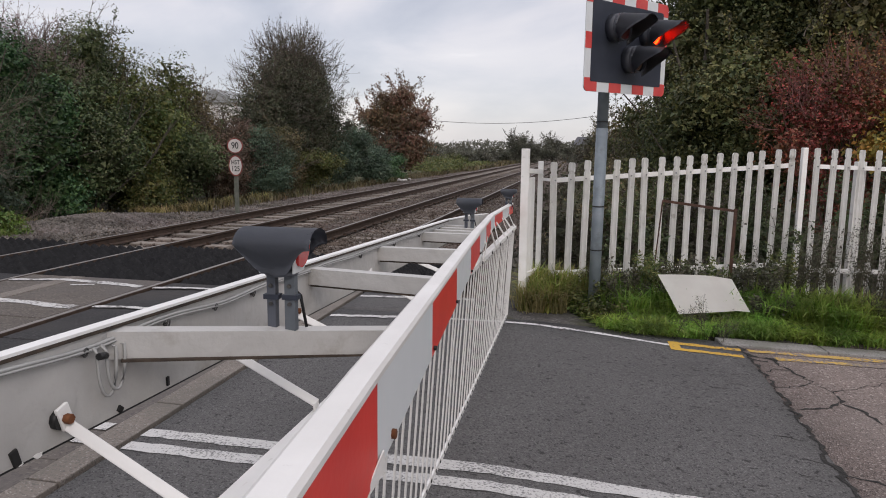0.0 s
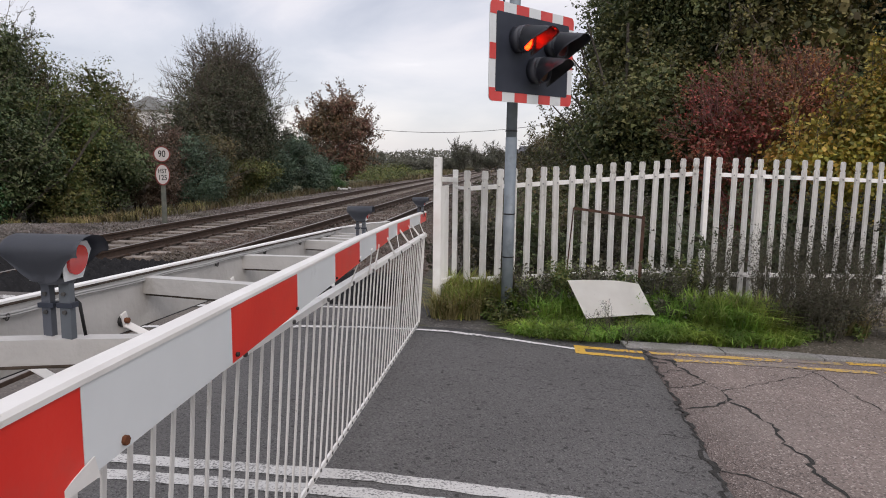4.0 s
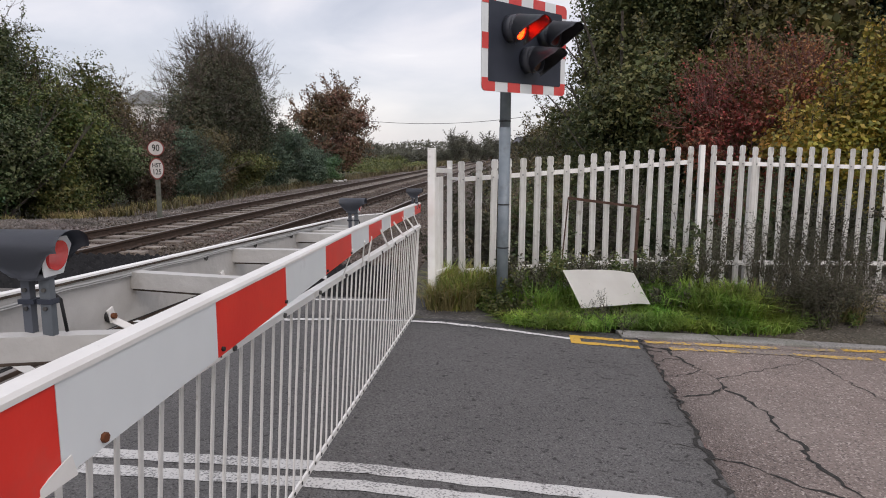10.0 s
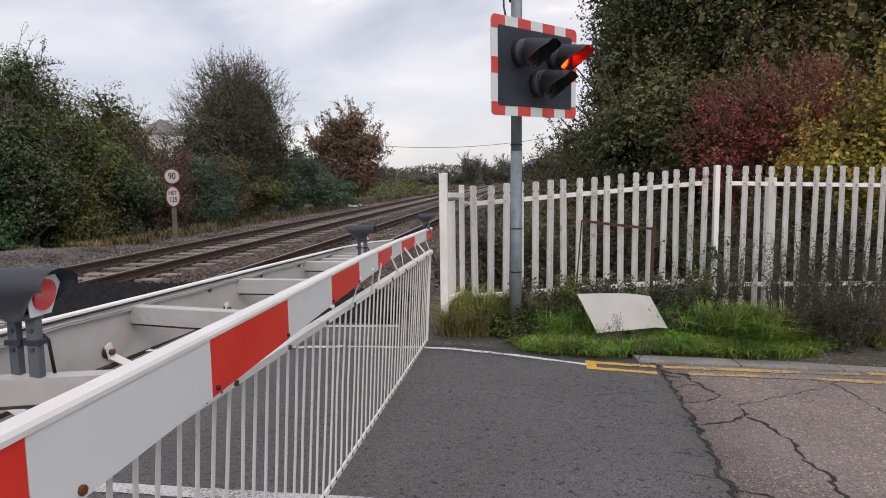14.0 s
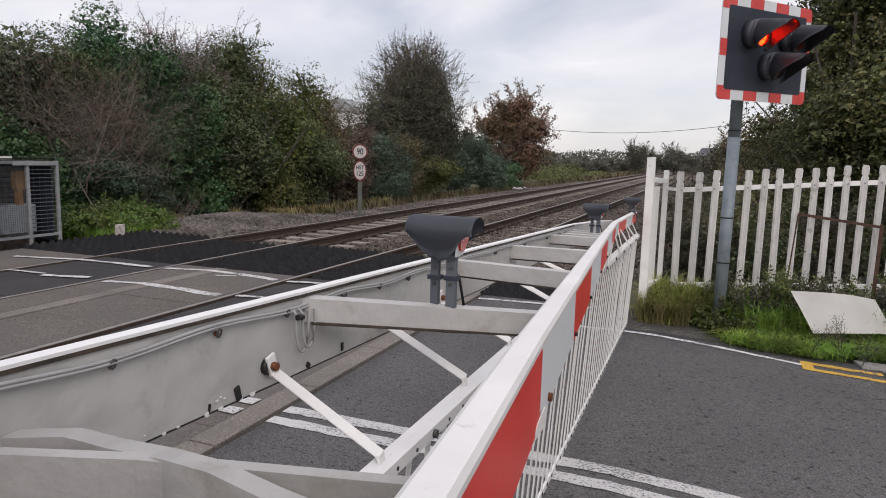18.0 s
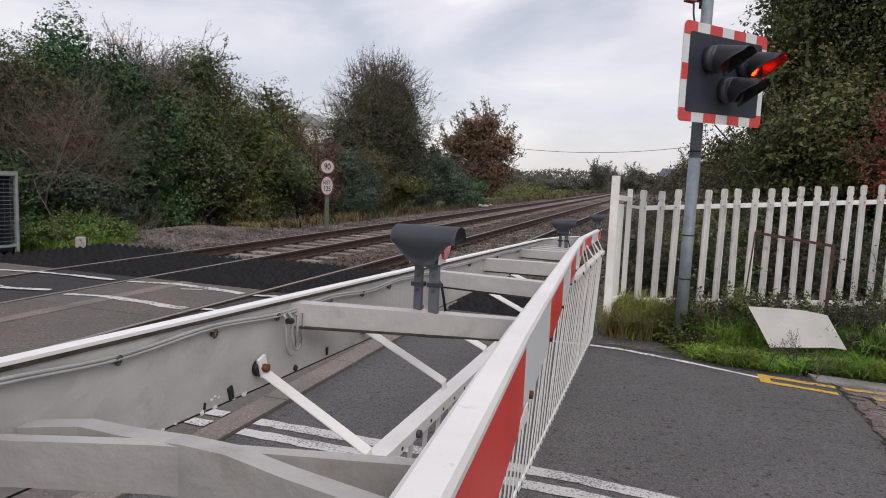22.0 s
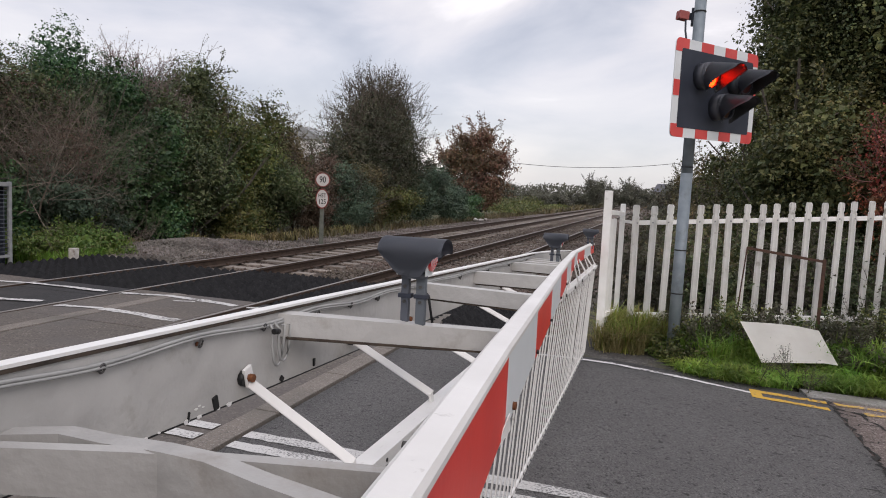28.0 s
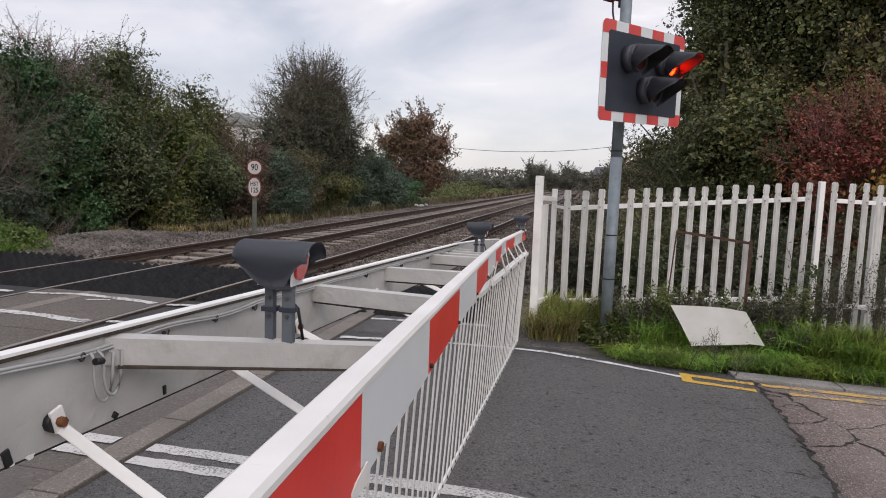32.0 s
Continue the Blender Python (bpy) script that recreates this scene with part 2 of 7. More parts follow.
M_ASPHALT = speckled("asphalt", (0.114, 0.110, 0.107), (0.175, 0.17, 0.165), (0.045, 0.043, 0.042), 130, 0.88, 0.9, (0.042, 0.040, 0.039), 26, (0.60, 0.68), 0.10)
M_OLDROAD = speckled("old_road", (0.208, 0.168, 0.149), (0.40, 0.345, 0.31), (0.10, 0.082, 0.074), 95, 0.92, 1.0, (0.23, 0.20, 0.18), 1.1, (0.5, 1.3))
M_FARROAD = speckled("far_road", (0.16, 0.15, 0.142), (0.26, 0.25, 0.24), (0.09, 0.085, 0.08), 60, 0.9, 0.4)
M_CONCRETE = speckled("concrete", (0.185, 0.162, 0.140), (0.28, 0.255, 0.23), (0.12, 0.11, 0.10), 120, 0.9, 0.35, (0.13, 0.12, 0.105), 1.5, (0.5, 0.7))
M_DECK = speckled("deck_panel", (0.121, 0.105, 0.091), (0.19, 0.17, 0.152), (0.07, 0.064, 0.058), 70, 0.9, 0.3, (0.11, 0.10, 0.095), 0.8, (0.45, 0.7))
M_RUBBER = speckled("rubber_panel", (0.034, 0.033, 0.034), (0.064, 0.062, 0.060), (0.020, 0.020, 0.020), 80, 0.85, 0.3, (0.052, 0.048, 0.045), 1.0, (0.5, 0.7))
M_SPIKE = material("black_rubber", [(0.010, 0.010, 0.011), (0.022, 0.022, 0.023)], 8, 0.85, bump=0.2, spec=0.2)
M_TIMBER_OLD = material("weathered_timber", [(0.11, 0.10, 0.088), (0.20, 0.18, 0.16)], 14, 0.9, bump=0.4, bump_scale=30)
M_KERB = speckled("kerb", (0.27, 0.26, 0.245), (0.38, 0.37, 0.35), (0.15, 0.145, 0.135), 90, 0.9, 0.5, (0.16, 0.16, 0.13), 2.0, (0.5, 0.72))
M_CRACK = material("crack", [(0.016, 0.015, 0.014), (0.04, 0.038, 0.034)], 30, 0.95, bump=0.6)
M_WHITELINE = worn_paint("worn_white_line", (0.52, 0.51, 0.49), (0.15, 0.147, 0.142), 80, (0.50, 0.68), 2.5)
M_WHITELINE2 = worn_paint("white_line", (0.62, 0.61, 0.59), (0.10, 0.098, 0.095), 50, (0.54, 0.64), 2.0)
M_DECKLINE = worn_paint("flaking_white_line", (0.54, 0.53, 0.51), (0.16, 0.15, 0.14), 30, (0.54, 0.66), 3.0)
M_YELLOW = worn_paint("yellow_line", (0.55, 0.33, 0.045), (0.13, 0.11, 0.095), 40, (0.55, 0.64), 2.2)
M_YELLOWOLD = worn_paint("worn_yellow_line", (0.50, 0.32, 0.075), (0.20, 0.168, 0.15), 35, (0.50, 0.62), 2.6)
M_YELLOWFAINT = worn_paint("faint_yellow_line", (0.36, 0.26, 0.10), (0.20, 0.168, 0.15), 35, (0.38, 0.50), 2.6)
M_GROUND = speckled("field", (0.075, 0.075, 0.035), (0.12, 0.11, 0.05), (0.035, 0.04, 0.018), 6, 0.95, 0.3, (0.10, 0.09, 0.05), 0.05, (0.45, 0.7), 0.3)
M_EARTH = speckled("verge_earth", (0.085, 0.075, 0.058), (0.17, 0.155, 0.13), (0.035, 0.032, 0.025), 60, 0.97, 0.7, (0.07, 0.065, 0.05), 1.6, (0.5, 0.65), 0.25)
M_PATHGRIT = speckled("gritty_edge", (0.085, 0.08, 0.075), (0.20, 0.19, 0.175), (0.03, 0.03, 0.028), 75, 0.95, 0.9, (0.06, 0.06, 0.04), 2.0, (0.5, 0.65), 0.2)
M_BALLAST = speckled("ballast_bed", (0.096, 0.076, 0.062), (0.185, 0.158, 0.138), (0.04, 0.033, 0.028), 17, 0.95, 1.0, (0.11, 0.08, 0.06), 0.7, (0.5, 0.7), 0.2)
M_STONE = foliage("ballast_stone", [(0.071, 0.055, 0.046), (0.127, 0.100, 0.081), (0.167, 0.137, 0.116), (0.103, 0.074, 0.056), (0.230, 0.200, 0.176)], 0.95, 0.0)
M_GREYSTONE = foliage("grey_stone", [(0.083, 0.072, 0.064), (0.147, 0.131, 0.118), (0.212, 0.191, 0.175), (0.120, 0.099, 0.085)], 0.95, 0.0)
M_RUBBLE = foliage("pale_rubble", [(0.15, 0.135, 0.122), (0.25, 0.225, 0.205), (0.36, 0.33, 0.30), (0.19, 0.165, 0.145)], 0.95, 0.0)
M_LOUVRE = material("grey_brown_louvre", [(0.10, 0.088, 0.076), (0.17, 0.15, 0.13)], 12, 0.9, bump=0.3)
M_RAIL = material("rusty_rail", [(0.045, 0.030, 0.022), (0.075, 0.048, 0.034)], 12, 0.85, bump=0.2)
M_RAILHEAD = material("worn_rail_head", [(0.20, 0.182, 0.168), (0.30, 0.278, 0.26)], 9, 0.5, 0.3, bump=0.05)
M_SLEEPER = material("concrete_sleeper", [(0.172, 0.146, 0.125), (0.258, 0.228, 0.198)], 8, 0.92, bump=0.3, stain=(0.13, 0.095, 0.07), stain_scale=3, object_var=0.25)
M_WHITE = material("white_gloss_paint", [(0.66, 0.645, 0.615), (0.74, 0.725, 0.695)], 5, 0.5, bump=0.12, bump_scale=30, stain=(0.36, 0.34, 0.30), stain_scale=16, stain_at=(0.63, 0.74))
M_RAILWHITE = material("bright_white_paint", [(0.72, 0.71, 0.685), (0.80, 0.79, 0.765)], 6, 0.5, bump=0.12, bump_scale=30, stain=(0.50, 0.47, 0.42), stain_scale=5, stain_at=(0.6, 0.78))
M_SOUNDER = material("dull_red_case", [(0.26, 0.06, 0.055), (0.34, 0.085, 0.075)], 6, 0.6, bump=0.04, stain=(0.30, 0.22, 0.21), stain_scale=9)
# base tone set darker than the beams' brushed white, with brown stains
M_WHITEDULL = material("brushed_grey_white_paint", [(0.285, 0.276, 0.260), (0.365, 0.356, 0.338)], 9, 0.5, bump=0.45, bump_scale=14, stain=(0.21, 0.185, 0.155), stain_scale=4.5, stain_at=(0.54, 0.74))
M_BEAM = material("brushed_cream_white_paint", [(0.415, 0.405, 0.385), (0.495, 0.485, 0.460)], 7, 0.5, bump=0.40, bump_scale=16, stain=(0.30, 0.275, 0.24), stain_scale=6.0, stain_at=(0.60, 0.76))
M_FENCE = material("fence_paint", [(0.79, 0.775, 0.735), (0.86, 0.85, 0.82)], 9, 0.6, bump=0.15, stain=(0.36, 0.33, 0.27), stain_scale=7, stain_at=(0.61, 0.78), object_var=0.06)
M_REFWHITE = material("reflective_white", [(0.65, 0.68, 0.685), (0.70, 0.73, 0.735)], 4, 0.4, bump=0.02, stain=(0.48, 0.50, 0.50), stain_scale=5, stain_at=(0.6, 0.8))
M_REFRED = material("reflective_red", [(0.672, 0.026, 0.017), (0.762, 0.040, 0.025)], 5, 0.38, bump=0.03, stain=(0.60, 0.07, 0.05), stain_scale=4, stain_at=(0.58, 0.8))
M_BOARDRED = material("faded_board_red", [(0.58, 0.060, 0.055), (0.66, 0.085, 0.075)], 5, 0.4, bump=0.02, stain=(0.62, 0.13, 0.11), stain_scale=4, stain_at=(0.55, 0.8))
M_GLOWLINING = material("satin_glow_lining", [(0.060, 0.062, 0.066), (0.085, 0.087, 0.092)], 6, 0.40, bump=0.03, spec=0.5)
M_SEAM_SHADE = material("dark_rusty_seam_and_shade", [(0.035, 0.028, 0.022), (0.075, 0.055, 0.04)], 30, 0.9, bump=0.3)
M_CLIP = material("dull_steel_clip", [(0.055, 0.054, 0.052), (0.10, 0.096, 0.09)], 20, 0.5, 0.3, bump=0.05)
M_GREYCASE = material("dark_grey_case", [(0.070, 0.078, 0.095), (0.097, 0.105, 0.124)], 5, 0.5, bump=0.05, stain=(0.095, 0.10, 0.11), stain_scale=6)
M_BLACK = material("black_plate", [(0.022, 0.027, 0.040), (0.034, 0.040, 0.056)], 5, 0.55, bump=0.04)
M_GALV = material("galvanised_pole", [(0.17, 0.205, 0.23), (0.23, 0.265, 0.29)], 10, 0.55, 0.25, bump=0.08, stain=(0.13, 0.15, 0.16), stain_scale=7)
M_GALVPALE = material("galvanised_frame", [(0.27, 0.28, 0.28), (0.36, 0.37, 0.37)], 10, 0.6, 0.2, bump=0.08)
M_BAND = material("black_band", [(0.01, 0.01, 0.01), (0.015, 0.015, 0.015)], 5, 0.5, bump=0)
# cable grey, darkened a little to stand in for the loop's shade
M_CABLE = material("grey_cable", [(0.29, 0.29, 0.28), (0.38, 0.38, 0.365)], 8, 0.6, bump=0.05)
M_RUST = material("rust", [(0.10, 0.032, 0.012), (0.20, 0.075, 0.03)], 30, 0.9, bump=0.3)
M_RUSTBAR = material("rusty_bar", [(0.055, 0.030, 0.022), (0.10, 0.052, 0.034)], 20, 0.9, bump=0.3)
M_PANEL = material("cream_panel", [(0.70, 0.68, 0.63), (0.78, 0.765, 0.715)], 4, 0.5, bump=0.06, stain=(0.45, 0.42, 0.34), stain_scale=3, stain_at=(0.6, 0.8))
M_SIGNWHITE = material("sign_white", [(0.46, 0.44, 0.42), (0.53, 0.51, 0.485)], 4, 0.5, bump=0.02)
M_SIGNRED = material("sign_rim", [(0.17, 0.035, 0.03), (0.22, 0.05, 0.04)], 6, 0.6, bump=0.02)
M_LETTER = material("sign_black", [(0.012, 0.012, 0.012), (0.02, 0.02, 0.02)], 4, 0.6, bump=0)
M_POSTDARK = material("sign_post", [(0.10, 0.11, 0.09), (0.15, 0.155, 0.13)], 8, 0.8, bump=0.1)
M_RED_ON = glow("red_lamp_on", (1.0, 0.0085, 0.0008), 55.0)
M_LEG = material("grey_steel_leg", [(0.10, 0.115, 0.13), (0.15, 0.165, 0.18)], 9, 0.55, 0.2, bump=0.06)
M_HOOD = material("satin_black_hood", [(0.034, 0.038, 0.048), (0.050, 0.054, 0.066)], 6, 0.42, bump=0.04, spec=0.5)
M_RED_SHUTTER = material("dark_red_shutter_slat", [(0.06, 0.012, 0.011), (0.09, 0.018, 0.015)], 90, 0.35, bump=0.1, coat=0.5)
M_RED_SOFT = material("boom_lamp_lens", [(0.52, 0.010, 0.009), (0.62, 0.018, 0.014)], 60, 0.2, bump=0.1, coat=0.6)
M_AMBER_OFF = material("amber_lens_off", [(0.10, 0.06, 0.045), (0.16, 0.10, 0.075)], 60, 0.25, bump=0.1)
M_TIMBER_WHITE = material("flaking_white_timber", [(0.40, 0.37, 0.33), (0.62, 0.59, 0.55)], 12, 0.8, bump=0.3, stain=(0.20, 0.13, 0.09), stain_scale=5.0, stain_at=(0.50, 0.60))
M_BRICK = material("dark_brick", [(0.055, 0.042, 0.036), (0.10, 0.075, 0.062)], 10, 0.95, bump=0.4)
M_BARK = material("bark", [(0.055, 0.047, 0.038), (0.11, 0.095, 0.078)], 14, 0.95, bump=0.5)
M_TWIG = material("bare_twigs", [(0.085, 0.068, 0.055), (0.14, 0.115, 0.095)], 8, 0.95, bump=0.1)
M_MAUVETWIG = material("mauve_twigs", [(0.150, 0.112, 0.105), (0.235, 0.180, 0.165)], 8, 0.95, bump=0.1)
M_STEM = material("pale_bare_stems", [(0.13, 0.105, 0.085), (0.22, 0.18, 0.145)], 8, 0.95, bump=0.1)
M_WEEDSTEM = material("dark_weed_stems", [(0.040, 0.040, 0.026), (0.080, 0.074, 0.050)], 8, 0.95, bump=0.1)
M_REDSTEM = material("reddish_twigs", [(0.13, 0.06, 0.055), (0.20, 0.09, 0.08)], 8, 0.9, bump=0.1)
M_BLUE = material("blue_paint", [(0.03, 0.045, 0.12), (0.05, 0.07, 0.17)], 5, 0.5, bump=0.02)
M_ORANGE = material("orange_box", [(0.36, 0.19, 0.07), (0.44, 0.25, 0.10)], 6, 0.7, bump=0.05)
M_PALEBOX = material("pale_cabinet", [(0.34, 0.36, 0.37), (0.42, 0.44, 0.45)], 5, 0.6, bump=0.03)
M_PALEWALL = material("pale_render", [(0.66, 0.65, 0.63), (0.74, 0.73, 0.71)], 2, 0.8, bump=0.05)
M_SLATE = material("slate_roof", [(0.07, 0.07, 0.08), (0.11, 0.11, 0.12)], 5, 0.8, bump=0.1)
# leaves
L_DARK = foliage("dark_leaves", [(0.038, 0.056, 0.027), (0.065, 0.095, 0.040), (0.093, 0.125, 0.051), (0.133, 0.153, 0.065), (0.081, 0.079, 0.046)])
L_DEEP = foliage("deep_green_leaves", [(0.021, 0.054, 0.023), (0.036, 0.087, 0.033), (0.057, 0.121, 0.042), (0.087, 0.148, 0.055)], 0.42)
L_BLUISH = foliage("bluish_leaves", [(0.041, 0.070, 0.047), (0.065, 0.104, 0.067), (0.091, 0.131, 0.084), (0.079, 0.097, 0.059)])
L_GREEN = foliage("green_leaves", [(0.044, 0.066, 0.022), (0.077, 0.107, 0.033), (0.121, 0.145, 0.042), (0.176, 0.172, 0.052), (0.096, 0.093, 0.042)])
L_LIME = foliage("yellow_green_leaves", [(0.066, 0.083, 0.023), (0.112, 0.134, 0.033), (0.168, 0.183, 0.044), (0.250, 0.232, 0.057), (0.085, 0.088, 0.035)])
L_OLIVE = foliage("olive_leaves", [(0.051, 0.053, 0.026), (0.090, 0.085, 0.038), (0.125, 0.106, 0.049), (0.162, 0.122, 0.058), (0.078, 0.062, 0.038)])
L_BROWN = foliage("brown_leaves", [(0.072, 0.053, 0.038), (0.112, 0.074, 0.051), (0.152, 0.099, 0.067), (0.088, 0.075, 0.048)])
L_MAUVE = foliage("mauve_leaves", [(0.129, 0.090, 0.084), (0.181, 0.129, 0.116), (0.232, 0.172, 0.146), (0.129, 0.112, 0.086)])
L_HAW = foliage("hawthorn_leaves", [(0.040, 0.051, 0.032), (0.062, 0.075, 0.043), (0.084, 0.094, 0.051), (0.104, 0.090, 0.058), (0.068, 0.062, 0.044)])
L_PURPLE = foliage("copper_leaves", [(0.110, 0.068, 0.047), (0.159, 0.090, 0.057), (0.220, 0.120, 0.071), (0.116, 0.097, 0.057), (0.177, 0.139, 0.078)])
L_RED = foliage("red_leaves", [(0.150, 0.056, 0.036), (0.240, 0.078, 0.042), (0.340, 0.105, 0.050), (0.150, 0.100, 0.060), (0.290, 0.135, 0.050)])
L_YELLOW = foliage("yellow_leaves", [(0.125, 0.128, 0.032), (0.230, 0.210, 0.040), (0.360, 0.285, 0.050), (0.400, 0.235, 0.050), (0.160, 0.172, 0.050)])
L_IVY = foliage("woodland_leaves", [(0.033, 0.047, 0.022), (0.058, 0.076, 0.029), (0.090, 0.105, 0.038), (0.137, 0.135, 0.049), (0.056, 0.061, 0.029)])
# haze is put into the colour: paler, greyer leaves for far trees
L_HAZE = foliage("haze_paled_leaves", [(0.085, 0.092, 0.072), (0.115, 0.118, 0.088), (0.140, 0.135, 0.098), (0.10, 0.10, 0.082)])
G_GRASS = foliage("grass_blades", [(0.096, 0.192, 0.033), (0.193, 0.332, 0.051), (0.296, 0.441, 0.077), (0.164, 0.235, 0.051), (0.356, 0.427, 0.112)], 0.6, 0.3, 2.5)
G_TUFT = foliage("tuft_blades", [(0.157, 0.218, 0.042), (0.286, 0.352, 0.072), (0.400, 0.421, 0.104), (0.315, 0.250, 0.098)], 0.6, 0.3, 2.5)
G_DRY = foliage("dry_grass", [(0.226, 0.190, 0.083), (0.326, 0.272, 0.118), (0.184, 0.181, 0.069), (0.424, 0.363, 0.180)], 0.8, 0.25)
G_WEED = foliage("weed_leaves", [(0.046, 0.052, 0.032), (0.082, 0.084, 0.048), (0.098, 0.086, 0.060), (0.066, 0.058, 0.046)], 0.7, 0.2)
L_NETTLE = foliage("bright_green_growth", [(0.062, 0.110, 0.028), (0.106, 0.172, 0.039), (0.145, 0.211, 0.051), (0.132, 0.132, 0.053)])
L_EVER = foliage("evergreen_leaves", [(0.013, 0.027, 0.018), (0.022, 0.043, 0.026), (0.034, 0.063, 0.032), (0.054, 0.083, 0.040)], 0.42)
L_AUTUMN = foliage("yellowing_leaves", [(0.043, 0.048, 0.019), (0.079, 0.081, 0.026), (0.122, 0.115, 0.036), (0.173, 0.148, 0.050), (0.076, 0.061, 0.032)])


# ---- building helpers ----
def box(bm, x0, x1, y0, y1, z0, z1, m=None, bevel=0.0):
    """An axis-aligned block, moved by m, with its edges bevelled if wanted."""
    vs = [bm.verts.new(Vector(p)) for p in ((x0, y0, z0), (x1, y0, z0), (x1, y1, z0), (x0, y1, z0), (x0, y0, z1), (x1, y0, z1), (x1, y1, z1), (x0, y1, z1))]
    fs = [bm.faces.new([vs[i] for i in f]) for f in ((0, 3, 2, 1), (4, 5, 6, 7), (0, 1, 5, 4), (1, 2, 6, 5), (2, 3, 7, 6), (3, 0, 4, 7))]
    if bevel:
        made = bmesh.ops.bevel(bm, geom=list({e for f in fs for e in f.edges}), offset=bevel, segments=2, affect="EDGES", profile=0.6)
        vs = list({v for f in made["faces"] for v in f.verts} | {v for v in vs if v.is_valid})
    if m is not None:
        for v in vs:
            v.co = m @ v.co
    return bm


def bar(bm, a, b, w, h, up=(0, 0, 1), bevel=0.0, w2=None, h2=None):
    """A straight bar from a to b of width w and height h (w2, h2 at b)."""
    a, b, up = Vector(a), Vector(b), Vector(up)
    d = (b - a).normalized()
    s = d.cross(up).normalized()
    u = s.cross(d)
    w2, h2 = w2 or w, h2 or h
    vs = [bm.verts.new(p + s * sx * ww / 2 + u * sz * hh / 2) for p, ww, hh in ((a, w, h), (b, w2, h2)) for sx, sz in ((-1, -1), (1, -1), (1, 1), (-1, 1))]
    fs = [bm.faces.new([vs[i] for i in f]) for f in ((0, 1, 2, 3), (7, 6, 5, 4), (0, 4, 5, 1), (1, 5, 6, 2), (2, 6, 7, 3), (3, 7, 4, 0))]
    if bevel:
        bmesh.ops.bevel(bm, geom=list({e for f in fs for e in f.edges}), offset=bevel, segments=2, affect="EDGES", profile=0.6)
    return bm


def tube(bm, points, r, sides=8, r2=None, caps=True):
    """A round tube along points."""
    pts = [Vector(p) for p in points]
    rings = []
    for i, p in enumerate(pts):
        d = (pts[min(i + 1, len(pts) - 1)] - pts[max(i - 1, 0)]).normalized()
        s = d.cross(Vector((0, 0, 1)) if abs(d.z) < 0.95 else Vector((0, 1, 0))).normalized()
        u = s.cross(d)
        rr = r + ((r2 if r2 is not None else r) - r) * i / max(1, len(pts) - 1)
        rings.append([bm.verts.new(p + (s * math.cos(k * math.tau / sides) + u * math.sin(k * math.tau / sides)) * rr) for k in range(sides)])
    for a, b in zip(rings, rings[1:]):
        for k in range(sides):
            bm.faces.new((a[k], a[(k + 1) % sides], b[(k + 1) % sides], b[k])).smooth = True
    if caps:
        bm.faces.new(rings[0][::-1])
        bm.faces.new(rings[-1])
    return bm


def loft(bm, rings):
    """A closed solid through rings of corner points."""
    rows = [[bm.verts.new(p) for p in ring] for ring in rings]
    n = len(rows[0])
    for a, b in zip(rows, rows[1:]):
        for k in range(n):
            bm.faces.new((a[k], a[(k + 1) % n], b[(k + 1) % n], b[k]))
    bm.faces.new(rows[0])
    bm.faces.new(rows[-1][::-1])
    return bm


def rail_along(bm, points, w, h):
    """One continuous bar of width w (across x) and height h along points that run mainly in y."""
    return loft(bm, [[(x - w / 2, y, z - h / 2), (x + w / 2, y, z - h / 2), (x + w / 2, y, z + h / 2), (x - w / 2, y, z + h / 2)] for x, y, z in points])


def ring_plate(bm, outline, z0, z1, m):
    """A flat plate: an outline of (x, y) points between z0 and z1, moved by m."""
    lo = [bm.verts.new(m @ Vector((x, y, z0))) for x, y in outline]
    hi = [bm.verts.new(m @ Vector((x, y, z1))) for x, y in outline]
    bm.faces.new(lo[::-1])
    bm.faces.new(hi)
    n = len(outline)
    for i in range(n):
        bm.faces.new((lo[i], lo[(i + 1) % n], hi[(i + 1) % n], hi[i]))
    return bm


def link(name, bm, mat):
    bmesh.ops.recalc_face_normals(bm, faces=bm.faces)
    me = bpy.data.meshes.new(name)
    bm.to_mesh(me)
    bm.free()
    me.materials.append(mat)
    return new(name, me)


def part(name, bm, mat, parent, label=""):
    """One mesh object under a thing or under a part; bm is in world coordinates."""
    ob = link(name, bm, mat)
    ob.parent = parent
    # a part's own space is the world's, a thing's is at its base
    ob.matrix_parent_inverse = parent.matrix_basis.inverted() if parent.parent is None else Matrix.Identity(4)
    return tagged(ob, label)


def thing(name, at, label, category, group="", kind=""):
    ob = new(name)
    ob.empty_display_size = 0.1
    ob.matrix_basis = Matrix.Translation(at)
    return tagged(ob, label, category, group, kind)


def arrays(name, verts, faces_per, mat, smooth=False):
    """A mesh from a float array of polygons, each of faces_per corners (no shared corners)."""
    v = np.asarray(verts, dtype=np.float32).reshape(-1, 3)
    n = len(v) // faces_per
    me = bpy.data.meshes.new(name)
    me.vertices.add(len(v))
    me.vertices.foreach_set("co", v.ravel())
    me.loops.add(len(v))
    me.loops.foreach_set("vertex_index", np.arange(len(v), dtype=np.int32))
    me.polygons.add(n)
    me.polygons.foreach_set("loop_start", np.arange(0, len(v), faces_per, dtype=np.int32))
    me.update(calc_edges=True)
    me.materials.append(mat)
    return me


def under(ob, parent):
    ob.parent = parent
    ob.matrix_parent_inverse = parent.matrix_basis.inverted()
    return ob


